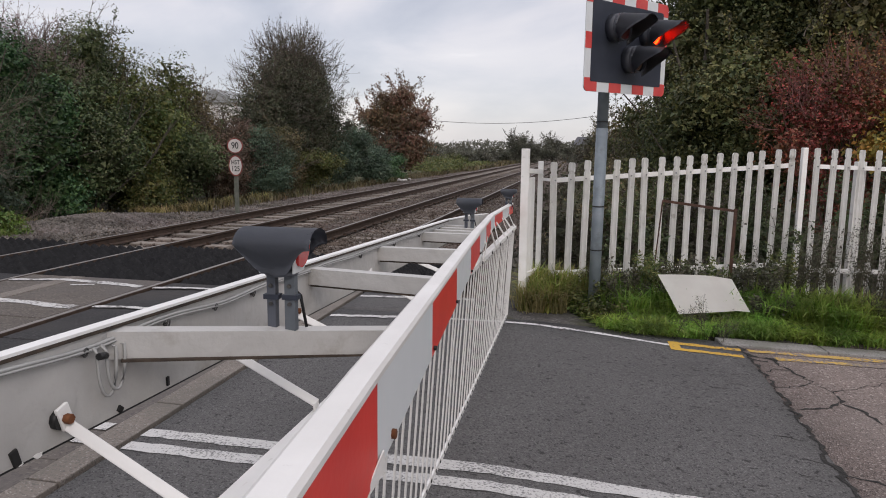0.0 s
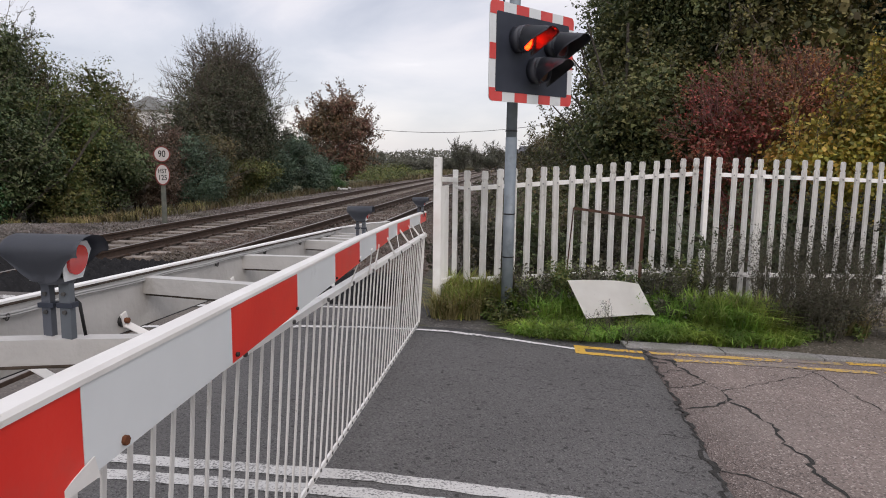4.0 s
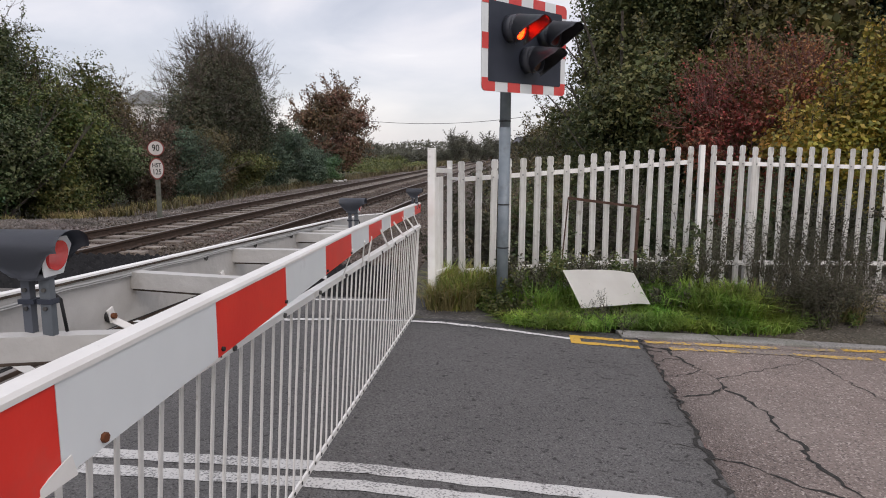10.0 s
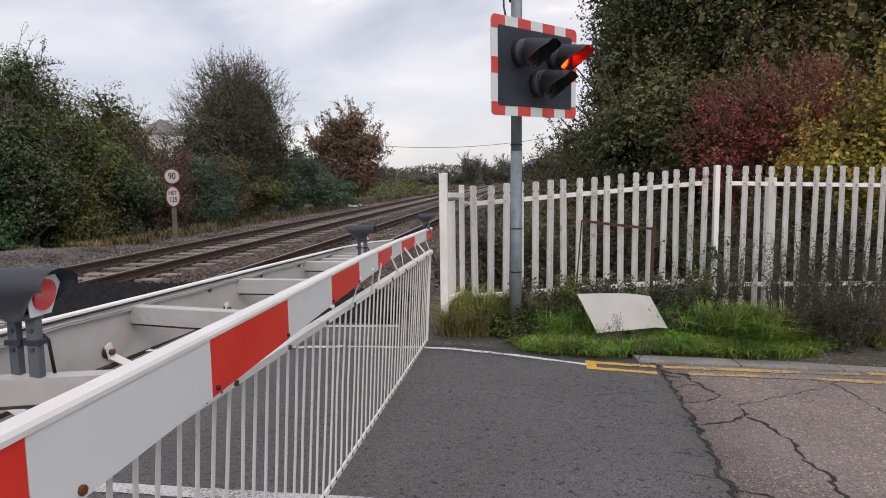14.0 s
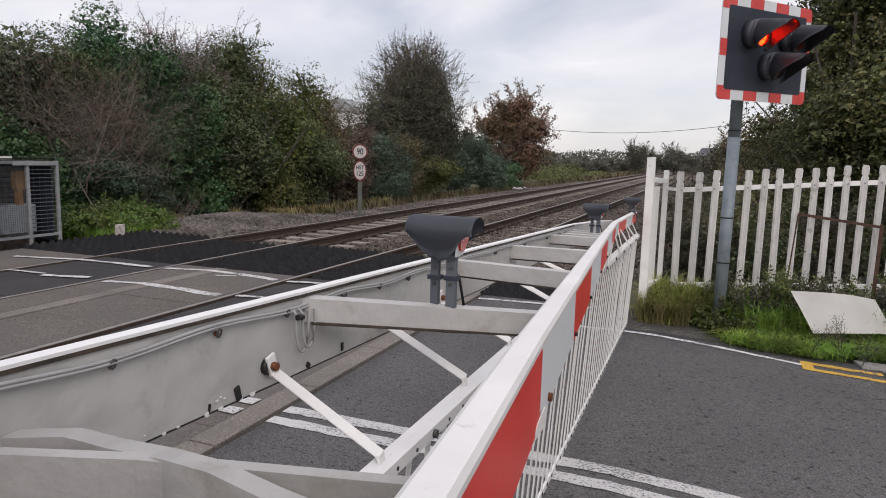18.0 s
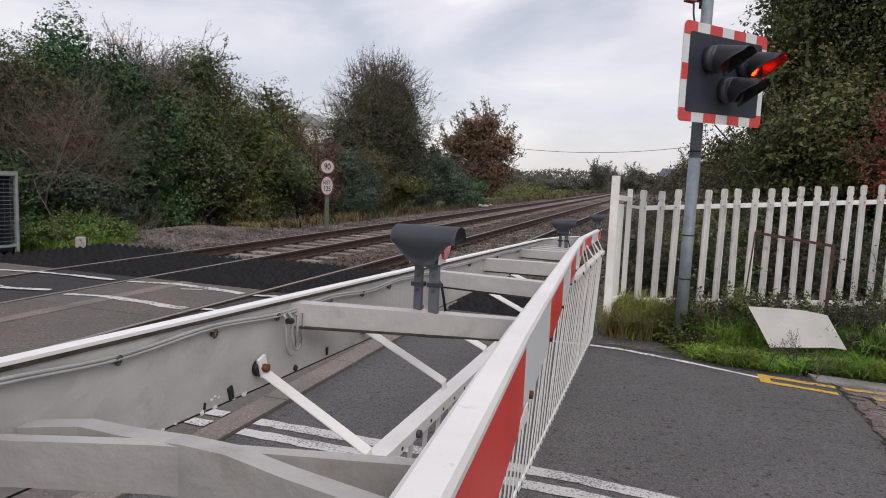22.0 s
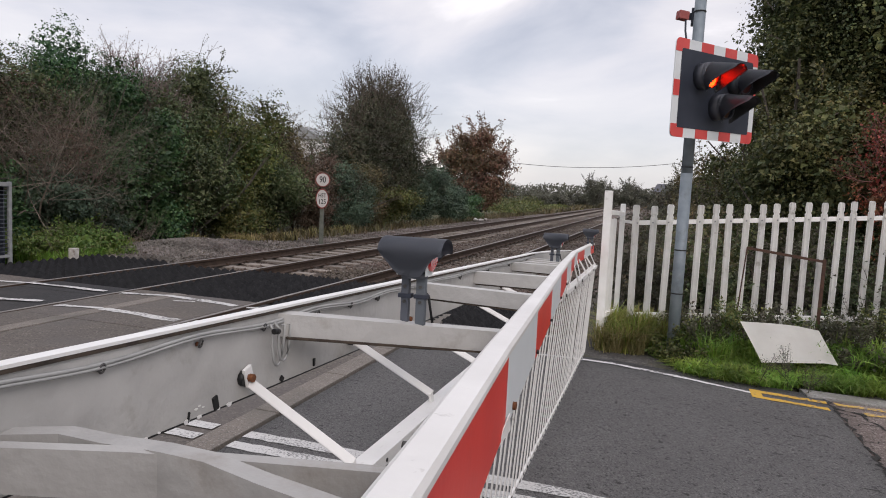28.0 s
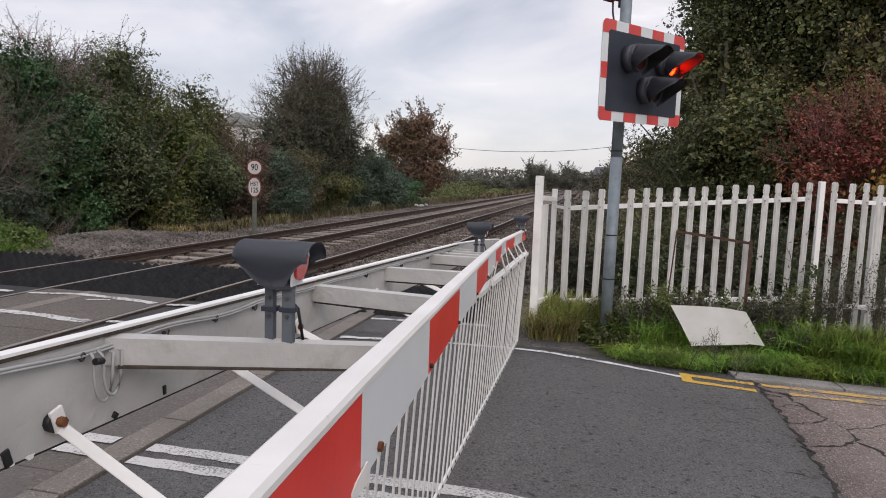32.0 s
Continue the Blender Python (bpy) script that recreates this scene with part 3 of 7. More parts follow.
def shell_points(rng, lobes, power=0.42, clump=0.0, per=14):
    """Points in a cluster of lumpy ellipsoids (cx, cy, cz, rx, ry, rz, n), gathered in sprays; with them the way out of the crown."""
    out, outward = [], []
    for cx, cy, cz, rx, ry, rz, n in lobes:
        k = max(1, int(n / (per if clump else 1)))
        d = rng.normal(size=(k, 3))
        d /= np.linalg.norm(d, axis=1, keepdims=True)
        ph = rng.uniform(0, 6.28, 9)
        lump = 0.86 + 0.10 * np.sin(5 * d[:, 0] + ph[0]) * np.sin(4 * d[:, 1] + ph[1]) + 0.10 * np.sin(9 * d[:, 2] + ph[2] + 4 * d[:, 0]) + 0.09 * np.sin(13 * d[:, 1] + ph[3]) * np.sin(11 * d[:, 2] + ph[4])
        r = rng.uniform(0, 1, k) ** power * lump * (1 + 0.045 * np.abs(rng.normal(size=k)) * (rng.uniform(size=k) < 0.2))
        p = np.array([cx, cy, cz]) + d * r[:, None] * np.array([rx, ry, rz])
        if clump:
            size = clump * rng.uniform(0.4, 1.15, k)
            many = rng.poisson(per, k)
            i = np.repeat(np.arange(k), many)
            off = rng.normal(size=(len(i), 3)) * size[i][:, None] * np.array([1.0, 1.0, 0.6])
            p, d = p[i] + off, d[i] + off / (size[i][:, None] * 2.5)
        out.append(p)
        outward.append(d)
    p, d = np.concatenate(out), np.concatenate(outward)
    k = p[:, 2] > -0.15
    return p[k], d[k]


def leaf_faces(rng, pts, size, outward=None, slim=0.55, corners=3, loose=0.75):
    """Small pointed leaves at points, lying roughly across the way out of the crown and towards the sky."""
    n = len(pts)
    nrm = rng.normal(size=(n, 3)) * loose
    if outward is not None:
        nrm = nrm + outward * 0.7 + np.array([0, 0, 0.55])
    nrm /= np.linalg.norm(nrm, axis=1, keepdims=True) + 1e-9
    a = np.cross(nrm, rng.normal(size=(n, 3)))
    a /= np.linalg.norm(a, axis=1, keepdims=True) + 1e-9
    b = np.cross(nrm, a)
    s = (size * rng.uniform(0.65, 1.25, n))[:, None]
    a, b = a * s, b * s * slim
    if corners == 3:
        return np.stack([pts + a * 0.5, pts - a * 0.4 + b * 0.6, pts - a * 0.4 - b * 0.5], 1)
    return np.stack([pts - a * 0.5, pts + b * 0.5, pts + a * 0.5, pts - b * 0.5], 1)


def prisms(segs, sides=4):
    """Tapered prisms along rows of x0 y0 z0 x1 y1 z1 r0 r1, as quads."""
    s = np.asarray(segs, float)
    p, q, r0, r1 = s[:, :3], s[:, 3:6], s[:, 6], s[:, 7]
    d = q - p
    d /= np.linalg.norm(d, axis=1, keepdims=True) + 1e-9
    ref = np.where(np.abs(d[:, 2:]) < 0.9, np.array([[0, 0, 1.0]]), np.array([[1.0, 0, 0]]))
    u = np.cross(d, ref)
    u /= np.linalg.norm(u, axis=1, keepdims=True) + 1e-9
    w = np.cross(d, u)
    quads = []
    for k in range(sides):
        c0, c1 = k * math.tau / sides, (k + 1) * math.tau / sides
        e0, e1 = u * math.cos(c0) + w * math.sin(c0), u * math.cos(c1) + w * math.sin(c1)
        quads.append(np.stack([p + e0 * r0[:, None], p + e1 * r0[:, None], q + e1 * r1[:, None], q + e0 * r1[:, None]], 1))
    return np.concatenate(quads)


def grow(rng, base, direction, length, radius, depth, spread=0.5, segs=None, tips=None, children=3):
    """Limbs that fork; returns the prisms' rows and the tips."""
    segs = [] if segs is None else segs
    tips = [] if tips is None else tips
    p, d = np.array(base, float), np.array(direction, float)
    d /= np.linalg.norm(d)
    steps = 3
    r = radius
    for i in range(steps):
        d = d + rng.normal(size=3) * 0.13 + np.array([0, 0, 0.04])
        d /= np.linalg.norm(d)
        q = p + d * length / steps
        r2 = r * 0.84
        segs.append((*p, *q, r, r2))
        p, r = q, r2
        if depth > 0 and i > 0:
            for _ in range(children - 1):
                e = d + rng.normal(size=3) * spread
                grow(rng, p, e, length * rng.uniform(0.5, 0.75), r * 0.6, depth - 1, spread, segs, tips, children)
    if depth > 0:
        grow(rng, p, d, length * 0.7, r * 0.8, depth - 1, spread, segs, tips, children)
    else:
        tips.append(p)
    return segs, tips


def road_z(x):
    """The road is level over the rails and falls away gently from them."""
    return 0.0 if x < 4.4 else -0.055 * (x - 4.4) if x < 8 else -0.198 - 0.03 * (x - 8)


def sheet(name, xs, ys, zfun, mat, label, category, kind="structure"):
    """A surface over a grid of xs and ys, with a skirt below its edge."""
    bm = bmesh.new()
    g = [[bm.verts.new((x, y, zfun(x, y))) for y in ys] for x in xs]
    for i in range(len(xs) - 1):
        for j in range(len(ys) - 1):
            bm.faces.new((g[i][j], g[i + 1][j], g[i + 1][j + 1], g[i][j + 1])).smooth = True
    rim = [e for e in bm.edges if len(e.link_faces) == 1]
    low = bmesh.ops.extrude_edge_only(bm, edges=rim)
    for v in [v for v in low["geom"] if isinstance(v, bmesh.types.BMVert)]:
        v.co.z -= 0.12
    bm.normal_update()
    me = bpy.data.meshes.new(name)
    bm.to_mesh(me)
    bm.free()
    me.materials.append(mat)
    return tagged(new(name, me), label, category, kind=kind)


def span(a, b, step):
    n = max(1, round((b - a) / step))
    return [a + (b - a) * i / n for i in range(n + 1)]


def strip(name, points, widths, mat, parent=None, lift=0.004, zfun=None, jag=0.0, seed=1):
    """A flat strip on the road along (x, y) points, with an uneven edge if wanted."""
    rng = random.Random(seed)
    pts = [Vector((x, y)) for x, y in points]
    fine = []
    for a, b in zip(pts, pts[1:]):
        n = max(1, int((b - a).length / 0.06)) if jag else max(1, int((b - a).length / 0.5))
        fine += [a + (b - a) * i / n for i in range(n)]
    fine.append(pts[-1])
    total = len(fine) - 1
    bm = bmesh.new()
    rows = []
    for i, p in enumerate(fine):
        d = (fine[min(i + 1, total)] - fine[max(i - 1, 0)]).normalized()
        s = Vector((-d.y, d.x))
        f = i / max(1, total) * (len(widths) - 1)
        k = min(int(f), len(widths) - 2)
        w = widths[k] + (widths[k + 1] - widths[k]) * (f - k)
        l, r = w / 2 + rng.uniform(-jag, jag), w / 2 + rng.uniform(-jag, jag)
        zf = zfun or (lambda x, y: road_z(x))
        rows.append([bm.verts.new((q.x, q.y, zf(q.x, q.y) + lift)) for q in (p + s * max(l, 0.001), p - s * max(r, 0.001))])
    for a, b in zip(rows, rows[1:]):
        bm.faces.new((a[0], a[1], b[1], b[0]))
    ob = part(name, bm, mat, parent) if parent else link(name, bm, mat)
    for poly in ob.data.polygons:
        if poly.normal.z < 0:
            ob.data.flip_normals()
            break
    return ob


# ---- ground, road and crossing deck ----
def build_ground():
    bm = bmesh.new()
    rings = [(-700, 700, -300, 1500)]
    for x0, x1, y0, y1 in rings:
        bm.faces.new([bm.verts.new(p) for p in ((x0, y0, -0.5), (x1, y0, -0.5), (x1, y1, -0.5), (x0, y1, -0.5))])
    tagged(link("ground", bm, M_GROUND), "rough green-brown field and verge ground", "ground", kind="structure")
    # road on the camera's side: newer asphalt, then old pinkish surface
    sheet("road", span(2.46, 6.19, 0.25), span(0.0, 7.62, 0.5), lambda x, y: road_z(x), M_ASPHALT, "dark grey asphalt road approach beside the level crossing", "road")
    sheet("road_old", span(6.19, 30, 0.6), span(-0.6, 8.35, 0.5), lambda x, y: road_z(x) - 0.006, M_OLDROAD, "old pinkish cracked road surface with worn markings", "road")
    sheet("road_far", span(-30, -5.0, 1.0), span(0.5, 7.9, 0.6), lambda x, y: -0.005 - 0.02 * max(0, -x - 6), M_FARROAD, "grey road beyond the railway tracks", "road")
    sheet("pavement", span(2.46, 30, 0.8), span(-3.5, -0.02, 0.6), lambda x, y: road_z(x) + 0.0, M_FARROAD, "grey tarmac footway behind the barrier", "pavement")
    sheet("footway", span(2.46, 3.76, 0.25), span(7.625, 8.44, 0.2), lambda x, y: 0.0, M_ASPHALT, "dark asphalt footway at the crossing edge", "footway")
    sheet("gritty_edge", span(3.765, 5.6, 0.2), span(7.63, 8.7, 0.15), lambda x, y: road_z(x) - 0.012 + 0.03 * (y - 7.62) + 0.012 * noise.noise((x * 3, y * 3, 0)), M_PATHGRIT, "gritty broken tarmac edge beside the barrier tip", "pavement")
    sheet("gravel_edge", span(6.1, 16, 0.3), span(7.66, 9.2, 0.11), lambda x, y: road_z(x) + (-0.002 + 0.08 * (y - kerb_y(x) - 0.10) + 0.008 * noise.noise((x * 2, y * 2, 3)) if y > kerb_y(x) + 0.10 else -0.05), M_PATHGRIT, "gritty tarmac and gravel margin behind the kerb", "pavement")
    sheet("verge", span(3.75, 22, 0.3), span(7.9, 12.0, 0.3), lambda x, y: verge_z(x, y), M_EARTH, "earthy verge with grass and weeds", "verge")
    # concrete edging strip along the deck
    strip_bm = bmesh.new()
    y = -2.0
    while y < 8.2:
        box(strip_bm, 2.24, 2.42, y, y + 0.985, -0.2, 0.004, bevel=0.006)
        y += 1.0
    tagged(link("edging_strip", strip_bm, M_CONCRETE), "worn concrete edging strip along the crossing deck", "edging", kind="structure")


def verge_z(x, y):
    t = min(1.0, max(0.0, (y - 7.75) / 1.1))
    rise = 0.16 * t * t * (3 - 2 * t)
    side = min(1.0, max(0.0, (x - 3.6) / 0.7))
    return road_z(x) * 0.6 - 0.05 + rise * side + 0.025 * noise.noise((x * 1.7, y * 1.7, 2)) * t


def build_markings():
    for y0, sd in ((4.585, 3), (4.415, 4)):
        ob = strip("road_marking", [(2.46, y0), (6.15, y0 - 0.01)], [0.098, 0.10], M_WHITELINE, jag=0.006, seed=sd)
        tagged(ob, "worn double white centre line on the asphalt", "road marking", "double centre line", "structure")
        ob = strip("road_marking", [(1.62, y0 + 0.03), (2.225, y0 + 0.02)], [0.095, 0.095], M_WHITELINE, jag=0.004, seed=sd + 9)
        tagged(ob, "short white line on the crossing deck", "road marking", "double centre line", "structure")
    ob = strip("road_marking", [(3.4, 7.47), (4.1, 7.50), (4.9, 7.43), (5.6, 7.30)], [0.05, 0.055, 0.06, 0.05], M_WHITELINE2, jag=0.008, seed=8)
    tagged(ob, "narrow white edge line on the asphalt", "road marking", kind="structure")
    # double yellow: a fresh closed end on the asphalt, then worn stretches beside the kerb
    for k, (pts, m) in enumerate((([(5.60, 7.385), (6.17, 7.40)], M_YELLOW), ([(5.60, 7.205), (6.15, 7.205)], M_YELLOW), ([(6.24, 7.43), (6.74, 7.50), (7.42, 7.60)], M_YELLOWOLD), ([(6.42, 7.27), (7.0, 7.37)], M_YELLOWOLD), ([(7.0, 7.37), (7.5, 7.44)], M_YELLOWFAINT), ([(7.46, 7.605), (7.95, 7.69)], M_YELLOWFAINT), ([(7.5, 7.43), (8.15, 7.48)], M_YELLOWOLD), ([(8.02, 7.72), (8.52, 7.755)], M_YELLOW), ([(8.60, 7.76), (9.3, 7.80), (13.0, 7.95)], M_YELLOW), ([(8.23, 7.49), (8.9, 7.49), (13.0, 7.66)], M_YELLOW))):
        ob = strip("road_marking", pts, [0.072, 0.078], m, jag=0.010, seed=20 + k, lift=0.004 if pts[0][0] < 6.2 else -0.001)
        tagged(ob, "fresh yellow double line on the asphalt" if pts[0][0] < 6.2 else "worn yellow double line beside the kerb", "road marking", "double yellow lines", "structure")
    ob = strip("road_marking", [(5.57, 7.295), (5.66, 7.295)], [0.25, 0.25], M_YELLOW, jag=0.006, seed=61, lift=0.0045)
    tagged(ob, "closed end of the yellow double line", "road marking", "double yellow lines", "structure")
    for y0 in (4.63, 4.42):
        ob = strip("road_marking", [(7.2, y0), (9.0, y0 + 0.02)], [0.10, 0.10], M_WHITELINE2, jag=0.01, seed=int(y0 * 10), lift=-0.001)
        tagged(ob, "white centre line on the old road surface", "road marking", kind="structure")
    ob = strip("road_marking", [(6.3, 4.53), (6.5, 4.53)], [0.10, 0.10], M_WHITELINE2, jag=0.01, seed=77, lift=-0.001)
    tagged(ob, "stub of white line on the old road surface", "road marking", kind="structure")
    # footway lines across the deck
    for k, (pts, w) in enumerate((([(-4.33, 7.79), (-3.88, 7.88), (-3.34, 8.02)], 0.09), ([(-3.34, 8.02), (-2.73, 8.04), (-2.06, 8.03)], 0.10), ([(-1.82, 8.04), (-1.24, 8.19), (-0.66, 8.15), (-0.08, 8.05)], 0.11), ([(-0.91, 7.93), (-0.66, 8.02)], 0.05),
                                  ([(-3.38, 7.02), (-2.76, 7.05)], 0.05), ([(-2.71, 6.96), (-2.37, 7.05), (-2.10, 7.13)], 0.11), ([(-1.77, 7.02), (-1.22, 7.15)], 0.09), ([(-1.20, 7.12), (-0.68, 7.09), (-0.37, 7.03), (-0.08, 7.03)], 0.13), ([(-4.7, 6.72), (-3.5, 6.96)], 0.08),
                                  ([(0.08, 8.04), (0.51, 8.13), (1.42, 8.12)], 0.085), ([(0.08, 7.09), (0.41, 7.15), (1.42, 7.16)], 0.085), ([(1.58, 8.10), (2.2, 8.08)], 0.08), ([(1.58, 7.17), (2.2, 7.18)], 0.08), ([(2.48, 8.22), (3.72, 8.33)], 0.08), ([(2.48, 7.33), (3.36, 7.45)], 0.08), ([(-0.6, 4.36), (-0.08, 4.41)], 0.08), ([(-1.8, 4.3), (-1.0, 4.34)], 0.08))):
        ob = strip("road_marking", pts, [w, w * 0.85, w * 1.1, w], M_DECKLINE, jag=0.014, seed=37 + 5 * k, lift=0.007)
        tagged(ob, "worn white footway line across the crossing deck", "road marking", "footway lines", "structure")


def build_cracks():
    def crack(points, width, seed, lift=-0.003):
        rng = random.Random(seed)
        wob = 0.007
        fine = []
        for (ax, ay), (bx, by) in zip(points, points[1:]):
            n = max(2, int(math.hypot(bx - ax, by - ay) / 0.045))
            fine += [(ax + (bx - ax) * i / n + rng.uniform(-0.016, 0.016) + wob * math.sin(9 * i / n + seed), ay + (by - ay) * i / n + rng.uniform(-0.016, 0.016)) for i in range(n)]
        fine.append(points[-1])
        ob = strip("crack", fine, [width * rng.uniform(0.08, 0.70) for _ in range(61)], M_CRACK, lift=lift, jag=width * 0.34, seed=seed)
        tagged(ob, "dark open crack in the old road surface", "crack", "road cracks", "structure")

    crack([(6.35, 7.28), (6.50, 6.81), (6.62, 6.56), (6.59, 6.33), (6.68, 6.19), (6.76, 5.91), (6.72, 5.59), (6.79, 5.48), (6.74, 5.21), (6.80, 5.0), (6.92, 4.70)], 0.046, 1)
    crack([(6.22, 6.07), (6.48, 6.21), (6.59, 6.36)], 0.030, 2)
    crack([(6.22, 6.50), (6.39, 6.59), (6.52, 6.73)], 0.020, 3)
    crack([(6.19, 5.16), (6.42, 5.07), (6.56, 4.91), (6.80, 4.80)], 0.032, 4)
    crack([(6.62, 6.56), (7.06, 6.90), (7.45, 7.18), (7.65, 7.43)], 0.012, 5)
    crack([(7.40, 7.42), (7.59, 7.29), (7.65, 6.71), (7.79, 6.20), (7.84, 5.86), (8.1, 5.2), (8.5, 4.6)], 0.017, 6)
    crack([(6.95, 4.53), (8.2, 4.5), (10.5, 4.52)], 0.03, 7)
    crack([(6.20, 7.33), (6.30, 7.27), (6.41, 7.20)], 0.13, 8)
    crack([(6.21, 7.18), (6.33, 7.16)], 0.05, 10)
    for k, (x, y) in enumerate(((5.72, 6.72), (5.85, 6.60), (5.62, 6.52), (5.95, 6.45), (5.80, 6.32), (6.02, 6.70), (6.05, 5.55), (6.08, 5.25), (6.0, 5.05))):
        crack([(x - 0.07, y + 0.03 * math.sin(k)), (x, y), (x + 0.06, y - 0.03 * math.cos(2 * k))], 0.011, 30 + k, 0.002)
    crack([(6.22, 6.85), (6.34, 6.98), (6.46, 6.96)], 0.016, 11)
    crack([(6.19, 7.6), (6.215, 6.5), (6.20, 5.98), (6.185, 5.4), (6.16, 4.85), (6.19, 2.0), (6.19, 0.5)], 0.058, 9, 0.003)


def kerb_y(x):
    """The kerb's middle line."""
    return 7.615 + 0.132 * (x - 6.05)


def build_kerb():
    k = thing("kerb", (6.0, 7.76, -0.1), "worn low concrete kerb with mossy joints", "kerb", kind="structure")
    x, n = 6.02, 0
    rng = random.Random(4)
    while x < 9.2:
        ln = 0.90
        z = road_z(x + ln / 2)
        bm = bmesh.new()
        bar(bm, (x + 0.006, kerb_y(x), road_z(x) - 0.066), (x + ln - 0.006, kerb_y(x + ln), road_z(x + ln) - 0.064 + rng.uniform(-0.002, 0.002)), 0.21, 0.16, bevel=0.008)
        part("kerbstone", bm, M_KERB, k)
        x += ln
        n += 1


RAILS = (-3.405, -1.90, 0.0, 1.505)


def build_track():
    prof = [(-0.07, -0.155), (0.07, -0.155), (0.07, -0.145), (0.012, -0.125), (0.010, -0.045), (0.035, -0.032), (0.035, 0.0), (-0.035, 0.0), (-0.035, -0.032), (-0.010, -0.045), (-0.012, -0.125), (-0.07, -0.145)]
    for name, a, b, lab in (("railway_track", RAILS[0], RAILS[1], "rusty railway track on pale concrete sleepers"), ("railway_track", RAILS[2], RAILS[3], "railway track with shiny rail heads in dark ballast")):
        tr = thing(name, ((a + b) / 2, 12, -0.16), lab, "railway track", "railway tracks", "structure")
        for x in (a, b):
            bm = bmesh.new()
            for y0, y1 in ((-60, 300),):
                lo = [bm.verts.new((x + px, y0, pz)) for px, pz in prof]
                hi = [bm.verts.new((x + px, y1, pz)) for px, pz in prof]
                for i in range(len(prof)):
                    bm.faces.new((lo[i], lo[(i + 1) % len(prof)], hi[(i + 1) % len(prof)], hi[i]))
            part("rail", bm, M_RAIL, tr)
            bm = bmesh.new()
            box(bm, x - 0.026, x + 0.026, -60, 300, -0.006, 0.003)
            part("rail_head", bm, M_RAILHEAD, tr, "worn bright steel running surface")
        cx = (a + b) / 2
        bm = bmesh.new()
        box(bm, -1.25, 1.25, -0.12, 0.12, -0.2, 0.0, bevel=0.02)
        first = part("sleeper", bm, M_SLEEPER, tr)
        near = a < -1
        first.matrix_parent_inverse = Matrix.Identity(4)
        first.matrix_basis = Matrix.Translation((0, -1.6, -0.005 if near else -0.04))
        rng = random.Random(11)
        for i in range(1, 82):
            ob = first.copy()
            scene.collection.objects.link(ob)
            ob.matrix_basis = pose(rng.uniform(-0.02, 0.02), -1.6 + i * 0.65, (-0.005 if near else -0.04) + rng.uniform(-0.012, 0.006), 0, 0, rng.uniform(-1, 1))
        bm = bmesh.new()
        for i in range(82, 300):
            box(bm, cx - 1.25, cx + 1.25, 10.4 + i * 0.65 - 0.12, 10.4 + i * 0.65 + 0.12, -0.3, -0.165 if near else -0.2)
        part("far_sleepers", bm, M_SLEEPER, tr)
        # rail fastenings
        bm = bmesh.new()
        for i in range(0, 40):
            for x in (a, b):
                for s in (-1, 1):
                    y = 10.4 + i * 0.65
                    box(bm, x + s * 0.055, x + s * 0.115, y - 0.035, y + 0.035, -0.16, -0.115)
        part("rail_clips", bm, M_RAIL, tr)


def ballast_z(x, y):
    z = -0.205
    if x > 3.0:
        z -= 0.10 * (x - 3.0)
    heap = 0.24 * math.exp(-((x + 6.1) / 1.0) ** 2 - ((y - 14.2) / 2.3) ** 2)
    far = -0.12 * max(0.0, min(1.5, -x - 6.4))
    return z + heap + far + 0.02 * noise.noise((x * 1.3, y * 1.3, 0)) + 0.012 * noise.noise((x * 6, y * 6, 5))


